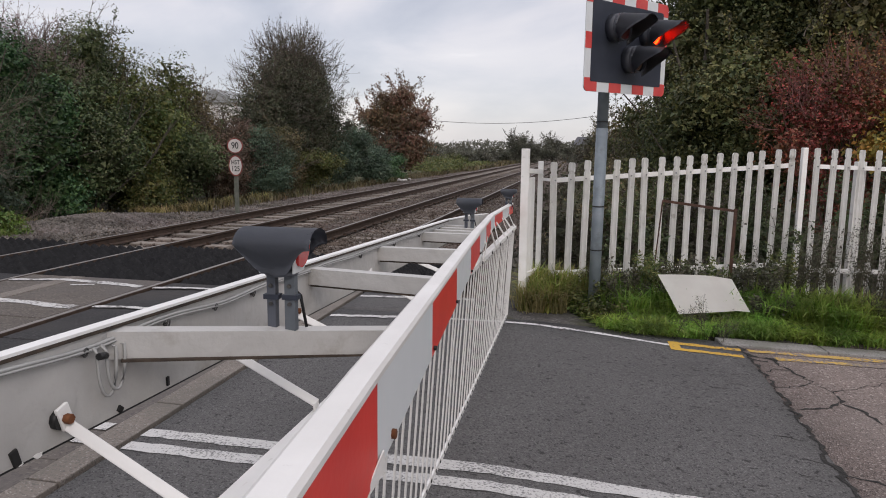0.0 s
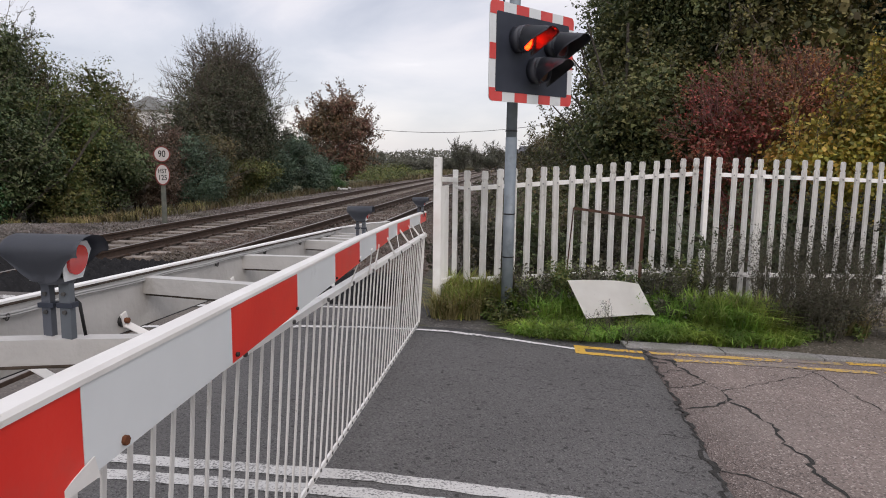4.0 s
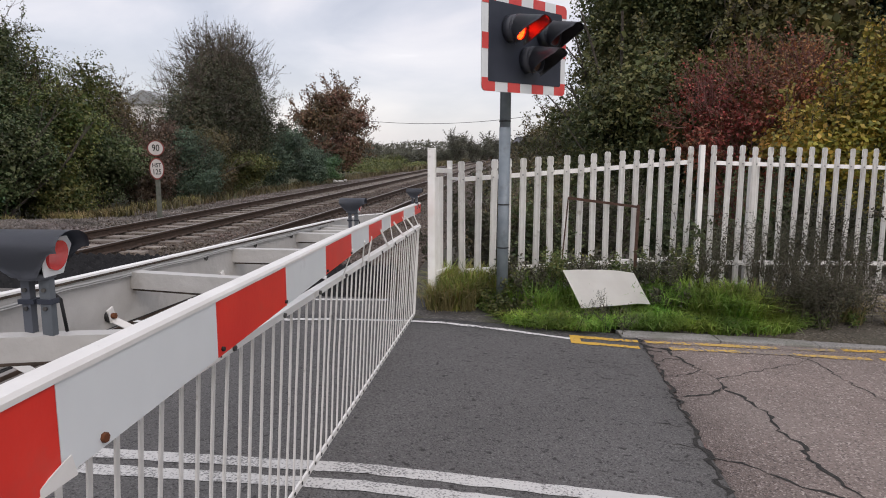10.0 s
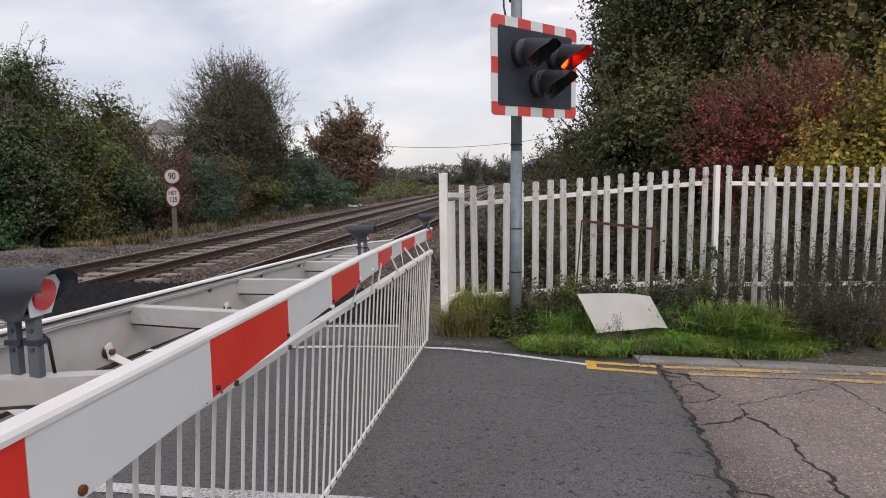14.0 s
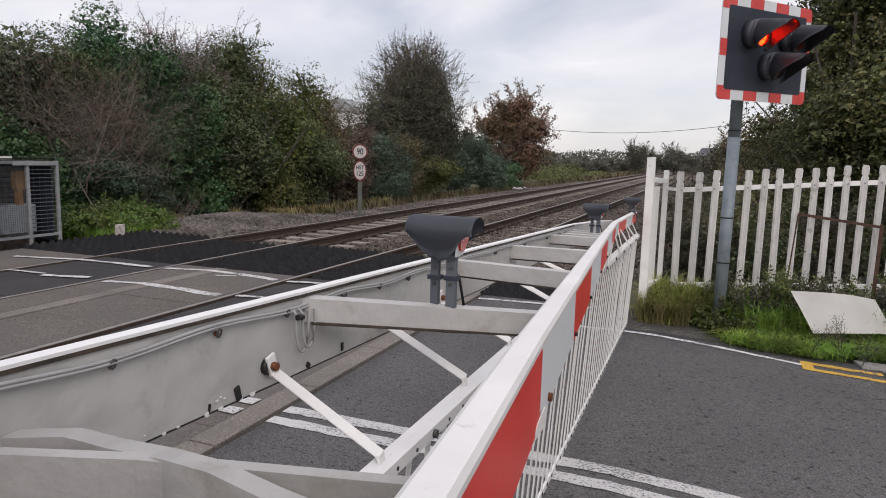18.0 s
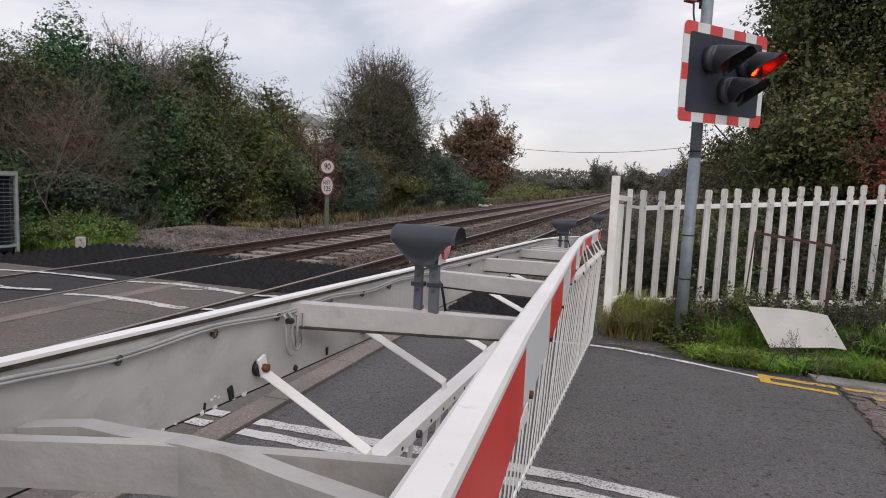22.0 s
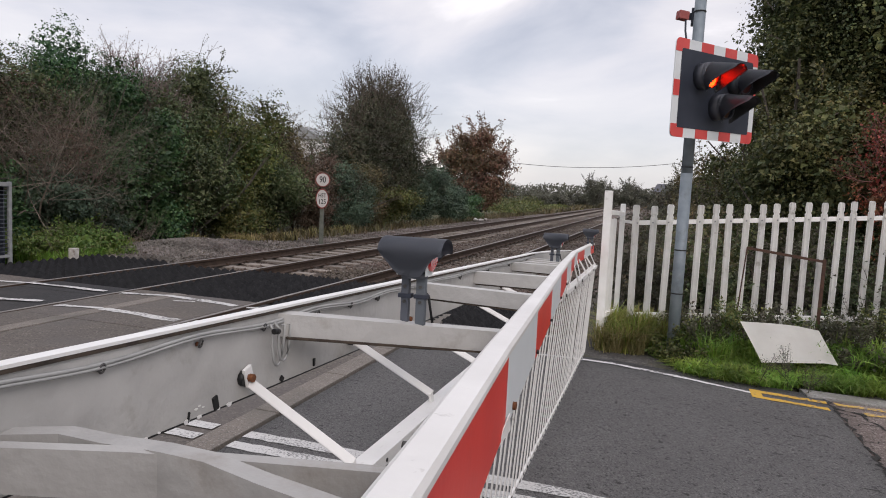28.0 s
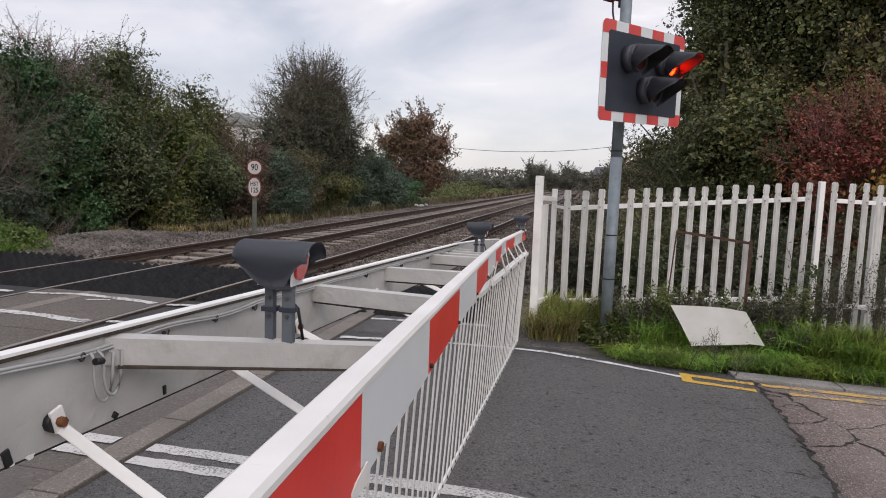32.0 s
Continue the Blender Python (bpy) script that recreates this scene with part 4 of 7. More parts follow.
def build_ballast():
    sheet("ballast", span(-7.6, 4.2, 0.18), span(8.3, 60, 0.22), ballast_z, M_BALLAST, "brown ballast between and beside the tracks", "ballast")
    sheet("ballast_far", span(-7.6, 4.2, 1.2), span(60, 300, 6), lambda x, y: -0.205, M_BALLAST, "brown ballast along the distant tracks", "ballast")
    sheet("ballast_near", span(-7.6, 4.2, 0.8), span(-60, -3.0, 2), lambda x, y: -0.205, M_BALLAST, "brown ballast on the near side of the crossing", "ballast")
    rng = np.random.default_rng(5)

    def stones(name, pts, size, mat, label):
        # squashed octahedra
        n = len(pts)
        s = size * rng.uniform(0.55, 1.35, (n, 1))
        ax = [rng.normal(size=(n, 3)) for _ in range(3)]
        ax = [v / np.linalg.norm(v, axis=1, keepdims=True) * s * k for v, k in zip(ax, (1.0, 0.8, 0.7))]
        # corners shared per stone so that each stone is one island
        v = np.stack([pts + ax[0], pts - ax[0], pts + ax[1], pts - ax[1], pts + ax[2], pts - ax[2]], 1).reshape(-1, 3)
        f = np.array([(0, 2, 4), (2, 1, 4), (1, 3, 4), (3, 0, 4), (2, 0, 5), (1, 2, 5), (3, 1, 5), (0, 3, 5)])
        faces = (f[None] + 6 * np.arange(n)[:, None, None]).reshape(-1, 3)
        me = bpy.data.meshes.new(name)
        me.vertices.add(len(v))
        me.vertices.foreach_set("co", v.astype(np.float32).ravel())
        me.loops.add(faces.size)
        me.loops.foreach_set("vertex_index", faces.astype(np.int32).ravel())
        me.polygons.add(len(faces))
        me.polygons.foreach_set("loop_start", np.arange(0, faces.size, 3, dtype=np.int32))
        me.update(calc_edges=True)
        me.materials.append(mat)
        tagged(new(name, me), label, "stones", kind="stuff")

    y = 8.6 + 42 * rng.uniform(0, 1, 44000) ** 1.7
    x = rng.uniform(-5.6, 3.7, len(y))
    keep = np.ones(len(y), bool)
    for r in RAILS:
        keep &= np.abs(x - r) > 0.08
    keep &= ~((y < 11.0) & (x > -5.2) & (x < 3.9))
    # leave most of the sleepers' tops of the far track clear
    on_far = (x > -3.9) & (x < -1.4) & (np.abs(((y - 10.4 + 0.325) % 0.65) - 0.325) < 0.13)
    keep &= ~(on_far & (rng.uniform(size=len(y)) < 0.93))
    x, y = x[keep], y[keep]
    z = np.array([ballast_z(a, b) for a, b in zip(x, y)]) + rng.uniform(0.0, 0.03, len(x))
    stones("ballast_stones", np.stack([x, y, z], 1), 0.032, M_STONE, "loose brown ballast stones between the rails")
    y = rng.normal(14.0, 2.6, 13000)
    x = rng.normal(-5.8, 0.8, 13000)
    keep = (y > 11.2) & (x < -4.3) & (x > -7.2)
    x, y = x[keep], y[keep]
    z = np.array([ballast_z(a, b) for a, b in zip(x, y)]) + 0.02
    stones("grey_stones", np.stack([x, y, z], 1), 0.045, M_GREYSTONE, "low heap of grey stone beside the track")
    y = rng.uniform(17, 44, 7000)
    x = rng.uniform(-5.4, -4.1, 7000)
    stones("cess_stones", np.stack([x, y, np.full(len(x), -0.19)], 1), 0.042, M_GREYSTONE, "grey stones along the foot of the track")
    # rubble by the fence end
    y = rng.uniform(8.6, 10.4, 5200)
    x = rng.uniform(8.5, 12.8, 5200)
    z = np.array([verge_z(a, b) for a, b in zip(x, y)]) + rng.uniform(0, 0.05, len(x))
    stones("rubble", np.stack([x, y, z], 1), 0.029, M_RUBBLE, "pale broken rubble on the verge by the fence end")


def build_deck():
    deck = thing("crossing_deck", (-1, 5, 0), "level crossing deck of rubber and concrete panels", "crossing deck", kind="structure")

    def panels(x0, x1, mat, length, name, z=0.0):
        y = -3.0
        rng = random.Random(int(x0 * 10) + 50)
        while y < 8.35:
            y1 = min(y + length, 8.42)
            bm = bmesh.new()
            box(bm, x0, x1, y + 0.005, y1 - 0.005, -0.16, z + rng.uniform(-0.004, 0.002), bevel=0.01)
            part(name, bm, mat, deck)
            y = y1

    panels(RAILS[0] + 0.09, RAILS[1] - 0.09, M_RUBBER, 1.8, "rubber_panel", -0.008)
    panels(RAILS[2] + 0.09, RAILS[3] - 0.09, M_RUBBER, 1.8, "rubber_panel", -0.008)
    panels(RAILS[1] + 0.05, -1.32, M_DECK, 2.4, "concrete_panel")
    panels(-1.30, -1.10, M_CONCRETE, 2.4, "concrete_panel", 0.004)
    panels(-1.085, -0.05, M_DECK, 2.4, "concrete_panel")
    panels(RAILS[3] + 0.09, 2.235, M_DECK, 2.4, "concrete_panel", -0.003)
    panels(-5.0, RAILS[0] - 0.05, M_DECK, 2.4, "concrete_panel", -0.004)

    # black anti-trespass guards: rows of rubber pyramids
    def guard(x0, x1, y0, y1, z):
        g = thing("trespass_guard", ((x0 + x1) / 2, (y0 + y1) / 2, z), "black rubber anti-trespass guard with rows of pyramids", "trespass guard", "trespass guards", "structure")
        py = y0
        while py < y1 - 0.05:
            ye = min(py + 0.9, y1)
            bm = bmesh.new()
            box(bm, x0, x1, py, ye - 0.008, z - 0.10, z)
            nx, ny = max(1, round((x1 - x0) / 0.155)), max(1, round((ye - py) / 0.15))
            dx, dy = (x1 - x0) / nx, (ye - py - 0.01) / ny
            for i in range(nx):
                for j in range(ny):
                    cx, cy = x0 + dx * (i + 0.5), py + dy * (j + 0.5)
                    b4 = [bm.verts.new((cx + sx * dx * 0.48, cy + sy * dy * 0.48, z)) for sx, sy in ((-1, -1), (1, -1), (1, 1), (-1, 1))]
                    t4 = [bm.verts.new((cx + sx * dx * 0.06, cy + sy * dy * 0.06, z + 0.085)) for sx, sy in ((-1, -1), (1, -1), (1, 1), (-1, 1))]
                    for k in range(4):
                        bm.faces.new((b4[k], b4[(k + 1) % 4], t4[(k + 1) % 4], t4[k]))
                    bm.faces.new(t4)
            part("guard_panel", bm, M_SPIKE, g)
            py = ye

    guard(RAILS[0] + 0.10, RAILS[1] - 0.10, 8.45, 10.85, -0.06)
    guard(RAILS[1] + 0.10, RAILS[2] - 0.10, 8.45, 10.95, -0.05)
    guard(RAILS[2] + 0.10, RAILS[3] - 0.10, 8.45, 10.9, -0.06)
    guard(RAILS[3] + 0.10, 3.4, 8.45, 10.6, -0.05)
    guard(-5.15, RAILS[0] - 0.12, 8.45, 10.95, -0.03)


build_ground()
build_markings()
build_cracks()
build_kerb()
build_ballast()


# ---- the lowered barrier ----
BOOM_LINE = ((0.40, 4.704, 1.328), (2.32, 4.509, 1.257), (4.70, 4.295, 1.169), (6.35, 4.147, 1.095), (8.12, 4.115, 1.050))


def near_top(y):
    """The near beam's face: its top edge's x and z at y; it bends where the far beam joins it."""
    for (ya, xa, za), (yb, xb, zb) in zip(BOOM_LINE, BOOM_LINE[1:]):
        if y <= yb:
            break
    f = (y - ya) / (yb - ya)
    return xa + (xb - xa) * f, za + (zb - za) * f


def far_line(y):
    """The far beam's inner face: x, and its top's z."""
    x = 3.945 + 0.010 * (y - 2.2)
    return x, 1.262 - 0.0345 * (y - 1.9)


TIP = 8.12


def build_barrier():
    b = thing("crossing_barrier", (4.2, 0.2, 0.0), "lowered white level crossing barrier with red bands and a hanging skirt", "barrier")
    root = 0.45

    def face_h(y):
        return max(0.090, 0.144 - 0.0120 * (y - 2.32))

    # near beam: a box with a proud cap
    bm = bmesh.new()
    ys = sorted(set(span(root, TIP, 0.6) + [2.32, 4.70, 6.35]))
    rings = []
    for y in ys:
        x, z = near_top(y)
        h = face_h(y)
        rings.append([bm.verts.new((x + dx, y, z + dz)) for dx, dz in ((0.0055, -0.003), (0.0055, 0.005), (0.001, 0.0115), (-0.031, 0.0130), (-0.038, 0.0075), (-0.040, 0.0), (-0.040, -h), (-0.004, -h), (-0.004, -0.003))])
    for p, q in zip(rings, rings[1:]):
        for k in range(9):
            bm.faces.new((p[k], p[(k + 1) % 9], q[(k + 1) % 9], q[k]))
    bm.faces.new(rings[0])
    bm.faces.new(rings[-1][::-1])
    part("near_beam", bm, M_WHITE, b, "white painted near beam of the boom")
    # red and white bands, about 0.6 m each
    seams = (0.52, 1.12, 1.72, 2.32, 2.906, 3.49, 4.095, 4.71, 5.32, 5.94, 6.35, 6.45, 7.05, 7.70, TIP)
    reds = (0, 2, 4, 6, 8, 11, 13)
    for i, (y, y1) in enumerate(zip(seams, seams[1:])):
        red = i in reds
        x0, z0 = near_top(y + 0.001)
        x1, z1 = near_top(y1 - 0.001)
        bm = bmesh.new()
        outer = [(x0 - 0.006, y + 0.001, z0 - 0.004), (x1 - 0.006, y1 - 0.001, z1 - 0.004), (x1 - 0.006, y1 - 0.001, z1 - face_h(y1) + 0.004), (x0 - 0.006, y + 0.001, z0 - face_h(y) + 0.004)]
        v = [bm.verts.new(p) for p in outer] + [bm.verts.new((p[0] + 0.009, p[1], p[2])) for p in outer]
        for f in ((0, 1, 2, 3), (7, 6, 5, 4), (0, 4, 5, 1), (1, 5, 6, 2), (2, 6, 7, 3), (3, 7, 4, 0)):
            bm.faces.new([v[k] for k in f])
        part("band", bm, M_REFRED if red else M_REFWHITE, b, "reflective red band" if red else "reflective white band")
    # bolts through the near face
    for yy, mat in ((2.425, M_RUST), (2.93, M_BAND), (3.475, M_BAND), (4.11, M_BAND), (4.69, M_BAND), (5.92, M_BAND)):
        x, z = near_top(yy)
        bm = bmesh.new()
        tube(bm, [(x + 0.001, yy, z - 0.86 * face_h(yy)), (x + 0.010, yy, z - 0.86 * face_h(yy))], 0.008 if mat is M_RUST else 0.0055, 6)
        part("bolt", bm, mat, b, "rusty bolt head" if mat is M_RUST else "dark bolt head")
    # a torn lip of paint film at the foot of a band
    bm = bmesh.new()
    x, z = near_top(2.30)
    ring_plate(bm, [(2.20, z - 0.144), (2.345, z - 0.146), (2.335, z - 0.112), (2.31, z - 0.118), (2.26, z - 0.134)], 0.0, 0.002, Matrix(((0, 0, 1, x + 0.004), (1, 0, 0, 0), (0, 1, 0, 0), (0, 0, 0, 1))))
    part("torn_film", bm, M_WHITE, b, "torn white film")
    # far beam
    bm = bmesh.new()
    stations = []
    for y in span(root, 5.5, 0.4):
        x, z = far_line(y)
        h = 0.170 - 0.010 * max(0, y - 2.2)
        stations.append((x, y, z, h))
    stations.append((4.045, 6.00, near_top(6.0)[1] + 0.012, 0.115))
    stations.append((4.112, 6.34, near_top(6.34)[1] + 0.008, 0.095))
    rings = [[bm.verts.new(p) for p in ((x, y, z), (x - 0.04, y, z), (x - 0.04, y, z - h), (x, y, z - h))] for x, y, z, h in stations]
    for p, q in zip(rings, rings[1:]):
        for k in range(4):
            bm.faces.new((p[k], p[(k + 1) % 4], q[(k + 1) % 4], q[k]))
    bm.faces.new(rings[0])
    bm.faces.new(rings[-1][::-1])
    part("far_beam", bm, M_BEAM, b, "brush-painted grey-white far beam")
    bm = bmesh.new()
    rail_along(bm, [(x - 0.009, y, z + 0.0085) for x, y, z, h in stations], 0.026, 0.0055)
    part("top_rail", bm, M_RAILWHITE, b, "bright white top rail of the far beam")
    bm = bmesh.new()
    rail_along(bm, [(x - 0.002, y, z - h + 0.001) for x, y, z, h in stations[:-2]], 0.006, 0.003)
    part("bottom_edge", bm, M_BAND, b, "dark rusty lower edge")
    bm = bmesh.new()
    rail_along(bm, [(x + 0.001, y, z + 0.002) for x, y, z, h in stations[:-2]], 0.006, 0.006)
    part("seam", bm, M_SEAM_SHADE, b, "dark rusty seam under the top rail")
    # cable along the far beam with its hooks
    pts = []
    y = root
    rng = random.Random(8)
    hooks = [0.9, 1.35, 1.72, 2.00, 2.225, 2.43, 2.66, 2.84, 3.02, 3.42, 3.85, 4.3, 4.75, 5.2]
    for k in range(120):
        y = root + (5.35 - root) * k / 119
        x, z = far_line(y)
        ph = (y - 0.9) / 0.44 * math.pi
        pts.append((x + 0.008, y, z - 0.008 - 0.010 * math.sin(ph) ** 2 * (1 if y < 3.2 else 0.4)))
    for off, r in ((0.0, 0.0034), (-0.0052, 0.0026)):
        bm = bmesh.new()
        tube(bm, [(x + abs(off) * 0.4, y, z + off) for x, y, z in pts], r, 6)
        part("cable", bm, M_CABLE, b, "grey cable clipped along the beam")
    for y in hooks:
        x, z = far_line(y)
        bm = bmesh.new()
        tube(bm, [(x + 0.001, y, z - 0.026), (x + 0.006, y, z - 0.026)], 0.0044, 8)
        bm2 = bmesh.new()
        tube(bm2, [(x + 0.010 + 0.002 * math.cos(q), y + 0.0055 * math.sin(q), z - 0.0245 + 0.0075 * math.cos(q)) for q in [math.tau * k / 10 for k in range(11)]], 0.0019, 5)
        part("bolt", bm, M_RUST if abs(y - 2.24) < 0.1 else M_CLIP, b, "cable hook bolt")
        part("hook", bm2, M_CLIP, b, "dark steel eyelet holding the cable")
    # cable loops hanging beside the first cross-member
    for k, (dy, drop) in enumerate(((0.0, 0.085), (0.018, 0.078))):
        x, z = far_line(2.42)
        bm = bmesh.new()
        loop = [(x + 0.014, 2.445 + dy, z - 0.02)]
        for s in range(11):
            a = math.pi * s / 10
            loop.append((x + 0.020 + 0.004 * k, 2.468 + dy - 0.024 * math.cos(a), z - 0.030 - drop * math.sin(a) ** 0.7))
        loop.append((x + 0.014, 2.492 + dy, z - 0.03))
        tube(bm, loop, 0.0031, 6)
        part("cable_loop", bm, M_CABLE, b, "hanging loop of grey cable")
    bm = bmesh.new()
    x, z = far_line(2.42)
    tube(bm, [(x + 0.027, 2.440, z - 0.034), (x + 0.027, 2.458, z - 0.037)], 0.0065, 8)
    part("cable_tie", bm, M_BAND, b, "black cable tie")
    # cross-members
    def cross(y_l, y_r, h, name_label, z_off=-0.012, bow=0.0, sag=0.0, drop=0.0):
        xl, zl = far_line(y_l)
        xr, zr = near_top(y_r)
        bm = bmesh.new()
        n = 8
        rings = []
        for k in range(n + 1):
            f = k / n
            x, y = xl + (xr - 0.034 - xl) * f, y_l + (y_r - y_l) * f - bow * 4 * f * (1 - f)
            z = zl + (zr - zl) * f + z_off - sag * math.sin(math.pi * f) - drop * f
            rings.append([bm.verts.new(p) for p in ((x, y - 0.02, z), (x, y + 0.02, z), (x, y + 0.02, z - h), (x, y - 0.02, z - h))])
        for p, q in zip(rings, rings[1:]):
            for k in range(4):
                bm.faces.new((p[k], p[(k + 1) % 4], q[(k + 1) % 4], q[k]))
        bm.faces.new(rings[0])
        bm.faces.new(rings[-1][::-1])
        bmesh.ops.bevel(bm, geom=[e for e in bm.edges if e.calc_face_angle(0) > 1.0], offset=0.004, segments=1, affect="EDGES")
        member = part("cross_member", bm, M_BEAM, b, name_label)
        if h > 0.04:
            # dark strip that stands in for the shade along the underside
            edge = bmesh.new()
            bar(edge, (xl + 0.01, y_l, zl + z_off - h - 0.0035), (xr - 0.04, y_r, zr + z_off - drop - h - 0.0035), 0.034, 0.006, bevel=0.001)
            part("under_shade", edge, M_SEAM_SHADE, member, "dark strip standing in for shade along the underside")
        return member

    cross(2.515, 2.88, 0.052, "grey-white painted timber cross-member", -0.003, drop=0.058)
    cross(3.40, 3.28, 0.050, "grey-white painted timber cross-member", -0.008)
    cross(4.10, 4.06, 0.055, "grey-white painted timber cross-member", -0.014)
    cross(4.85, 4.80, 0.045, "grey-white painted timber cross-member", -0.014)
    for yy in (5.10, 5.28, 5.46):
        cross(yy, yy - 0.03, 0.022, "thin white painted cross-member", -0.02)
    bm = bmesh.new()
    tube(bm, [(4.13, 2.64, 1.162), (4.20, 2.70, 1.148), (4.27, 2.755, 1.140), (4.33, 2.80, 1.142)], 0.005, 6)
    part("black_lead", bm, M_BAND, b, "black lead under the cross-member")
    # two root arms that cross: a straight bar, and a bent one that runs out to the near beam
    def arm(rows, depth, label):
        bm = bmesh.new()
        loft(bm, [[(x, y, z), (x, y + depth, z + 0.002), (x, y + depth, z - h), (x, y, z - h)] for x, y, z, h in rows])
        bmesh.ops.bevel(bm, geom=[e for e in bm.edges if e.calc_face_angle(0) > 1.0], offset=0.004, segments=2, affect="EDGES")
        part("root_arm", bm, M_WHITEDULL, b, label)

    arm(((3.95, 1.770, 1.196, 0.058), (4.00, 1.787, 1.196, 0.058), (4.154, 1.842, 1.196, 0.062), (4.30, 1.882, 1.194, 0.066), (4.50, 1.938, 1.190, 0.066)), 0.016, "straight grey-white painted root arm")
    arm(((3.95, 1.832, 1.188, 0.050), (4.015, 1.866, 1.188, 0.050), (4.032, 1.868, 1.187, 0.050), (4.09, 1.861, 1.190, 0.052), (4.187, 1.851, 1.199, 0.070), (4.26, 1.841, 1.203, 0.105), (4.346, 1.824, 1.199, 0.125), (4.53, 1.800, 1.190, 0.130)), 0.026, "thick bowed grey-white root arm")
    # flat steel braces down to the skirt's carrier
    for top, end in (((3.962, 2.374, 1.120), (4.207, 2.364, 0.990)), ((3.970, 2.862, 1.105), (4.198, 2.856, 0.988)), ((3.968, 3.27, 1.09), (4.195, 3.29, 0.975)), ((3.972, 3.98, 1.07), (4.190, 3.99, 0.962)), ((3.98, 4.62, 1.04), (4.186, 4.64, 0.952))):
        bm = bmesh.new()
        t, e = Vector(top), Vector(end)
        d = (e - t).normalized()
        bar(bm, t + Vector((-0.004, -0.008, 0.028)), t + Vector((-0.002, 0.004, -0.012)), 0.026, 0.007, up=(1, 0, 0), bevel=0.002)
        bar(bm, t + Vector((0, 0, -0.006)), e, 0.020, 0.007, up=(0.25, -0.9, 0.6), bevel=0.002)
        bar(bm, e - d * 0.004, e + Vector((0.002, 0.002, -0.030)), 0.022, 0.007, up=(1, 0, 0), bevel=0.002)
        br = part("brace", bm, M_RAILWHITE, b, "bright white flat steel brace")
        bm = bmesh.new()
        tube(bm, [(top[0] - 0.004, top[1] - 0.004, top[2] + 0.006), (top[0] + 0.012, top[1] - 0.004, top[2] + 0.006)], 0.0085, 6)
        part("bolt", bm, M_RUST, br, "rusty bolt")
        bm = bmesh.new()
        tube(bm, [(top[0] - 0.018, top[1] - 0.006, top[2] + 0.004), (top[0] - 0.004, top[1] - 0.006, top[2] + 0.004)], 0.017, 10)
        part("washer", bm, M_BAND, br, "dark rubber washer")
    # black rubber tags and flaked paint along the lower edge
    for (yy, dz, w, h_, lean) in ((2.282, 0.016, 0.014, 0.030, 18), (2.516, 0.010, 0.014, 0.012, -40), (2.661, 0.018, 0.008, 0.020, 6), (2.205, 0.010, 0.003, 0.020, -8)):
        x, z = far_line(yy)
        zb = z - (0.170 - 0.010 * max(0, yy - 2.2))
        bm = bmesh.new()
        box(bm, -0.003, 0.002, -w / 2, w / 2, -h_ / 2, h_ / 2, m=pose(x + 0.002, yy, zb + dz, lean, 4, 0), bevel=0.0015)
        part("rubber_tag", bm, M_BAND, b, "black rubber tag")

    rngf = random.Random(12)
    for yy, dz, sz in ((2.225, 0.020, 0.006), (2.235, 0.024, 0.005), (2.245, 0.019, 0.004), (2.20, 0.003, 0.012), (2.235, 0.003, 0.010), (2.325, 0.003, 0.012), (2.29, 0.003, 0.007), (2.10, 0.003, 0.006), (2.13, 0.004, 0.005), (2.06, 0.014, 0.003)):
        x, z = far_line(yy)
        zb = z - (0.170 - 0.010 * max(0, yy - 2.2))
        bm = bmesh.new()
        ring_plate(bm, [(sz * rngf.uniform(0.5, 1.0) * math.cos(q * math.tau / 9), sz * 0.5 * rngf.uniform(0.5, 1.0) * math.sin(q * math.tau / 9)) for q in range(9)], 0.0, 0.0012, Matrix(((0, 0, 1, x + 0.0015), (1, 0, 0, yy), (0, 1, 0, zb + dz), (0, 0, 0, 1))))
        part("paint_flake", bm, M_RAILWHITE, b, "fresh white paint flake")
    # the hanging skirt
    def skirt_top(y):
        return 4.205 - 0.004 * (y - 2.36), 0.975 - 0.0148 * (y - 2.36)

    def skirt_bottom(y):
        return 4.150 - 0.002 * (y - 2.0), 0.055


    bm = bmesh.new()
    yy = span(1.0, 7.55, 0.3)
    loft(bm, [[(x + dx, y, z + dz) for dx, dz in ((-0.018, 0.0), (0.026, 0.0), (0.026, -0.027), (0.022, -0.027), (0.022, -0.005), (-0.018, -0.005))] for x, y, z in [(*skirt_top(y)[:1], y, skirt_top(y)[1]) for y in yy]])
    upper = part("skirt_rail", bm, M_RAILWHITE, b, "scuffed white punched angle rail along the skirt's top")
    for k in [q for q in range(64) if q < 20 or q % 5 == 0]:
        y = 1.65 + 0.092 * k
        x, z = skirt_top(y)
        bm = bmesh.new()
        tube(bm, [(x + 0.0255, y, z - 0.016), (x + 0.0275 if k % 5 else x + 0.034, y, z - 0.016)], 0.0045 if k % 5 else 0.010, 8)
        part("bolt_hole" if k % 5 else "clamp_bolt", bm, M_BAND if k % 5 else M_CLIP, upper)
    bm = bmesh.new()
    rail_along(bm, [(skirt_bottom(y)[0], y, skirt_bottom(y)[1]) for y in yy], 0.012, 0.028)
    part("skirt_foot", bm, M_WHITE, b, "white lower rail of the skirt")
    y, k = 1.0, 0
    rng = random.Random(3)
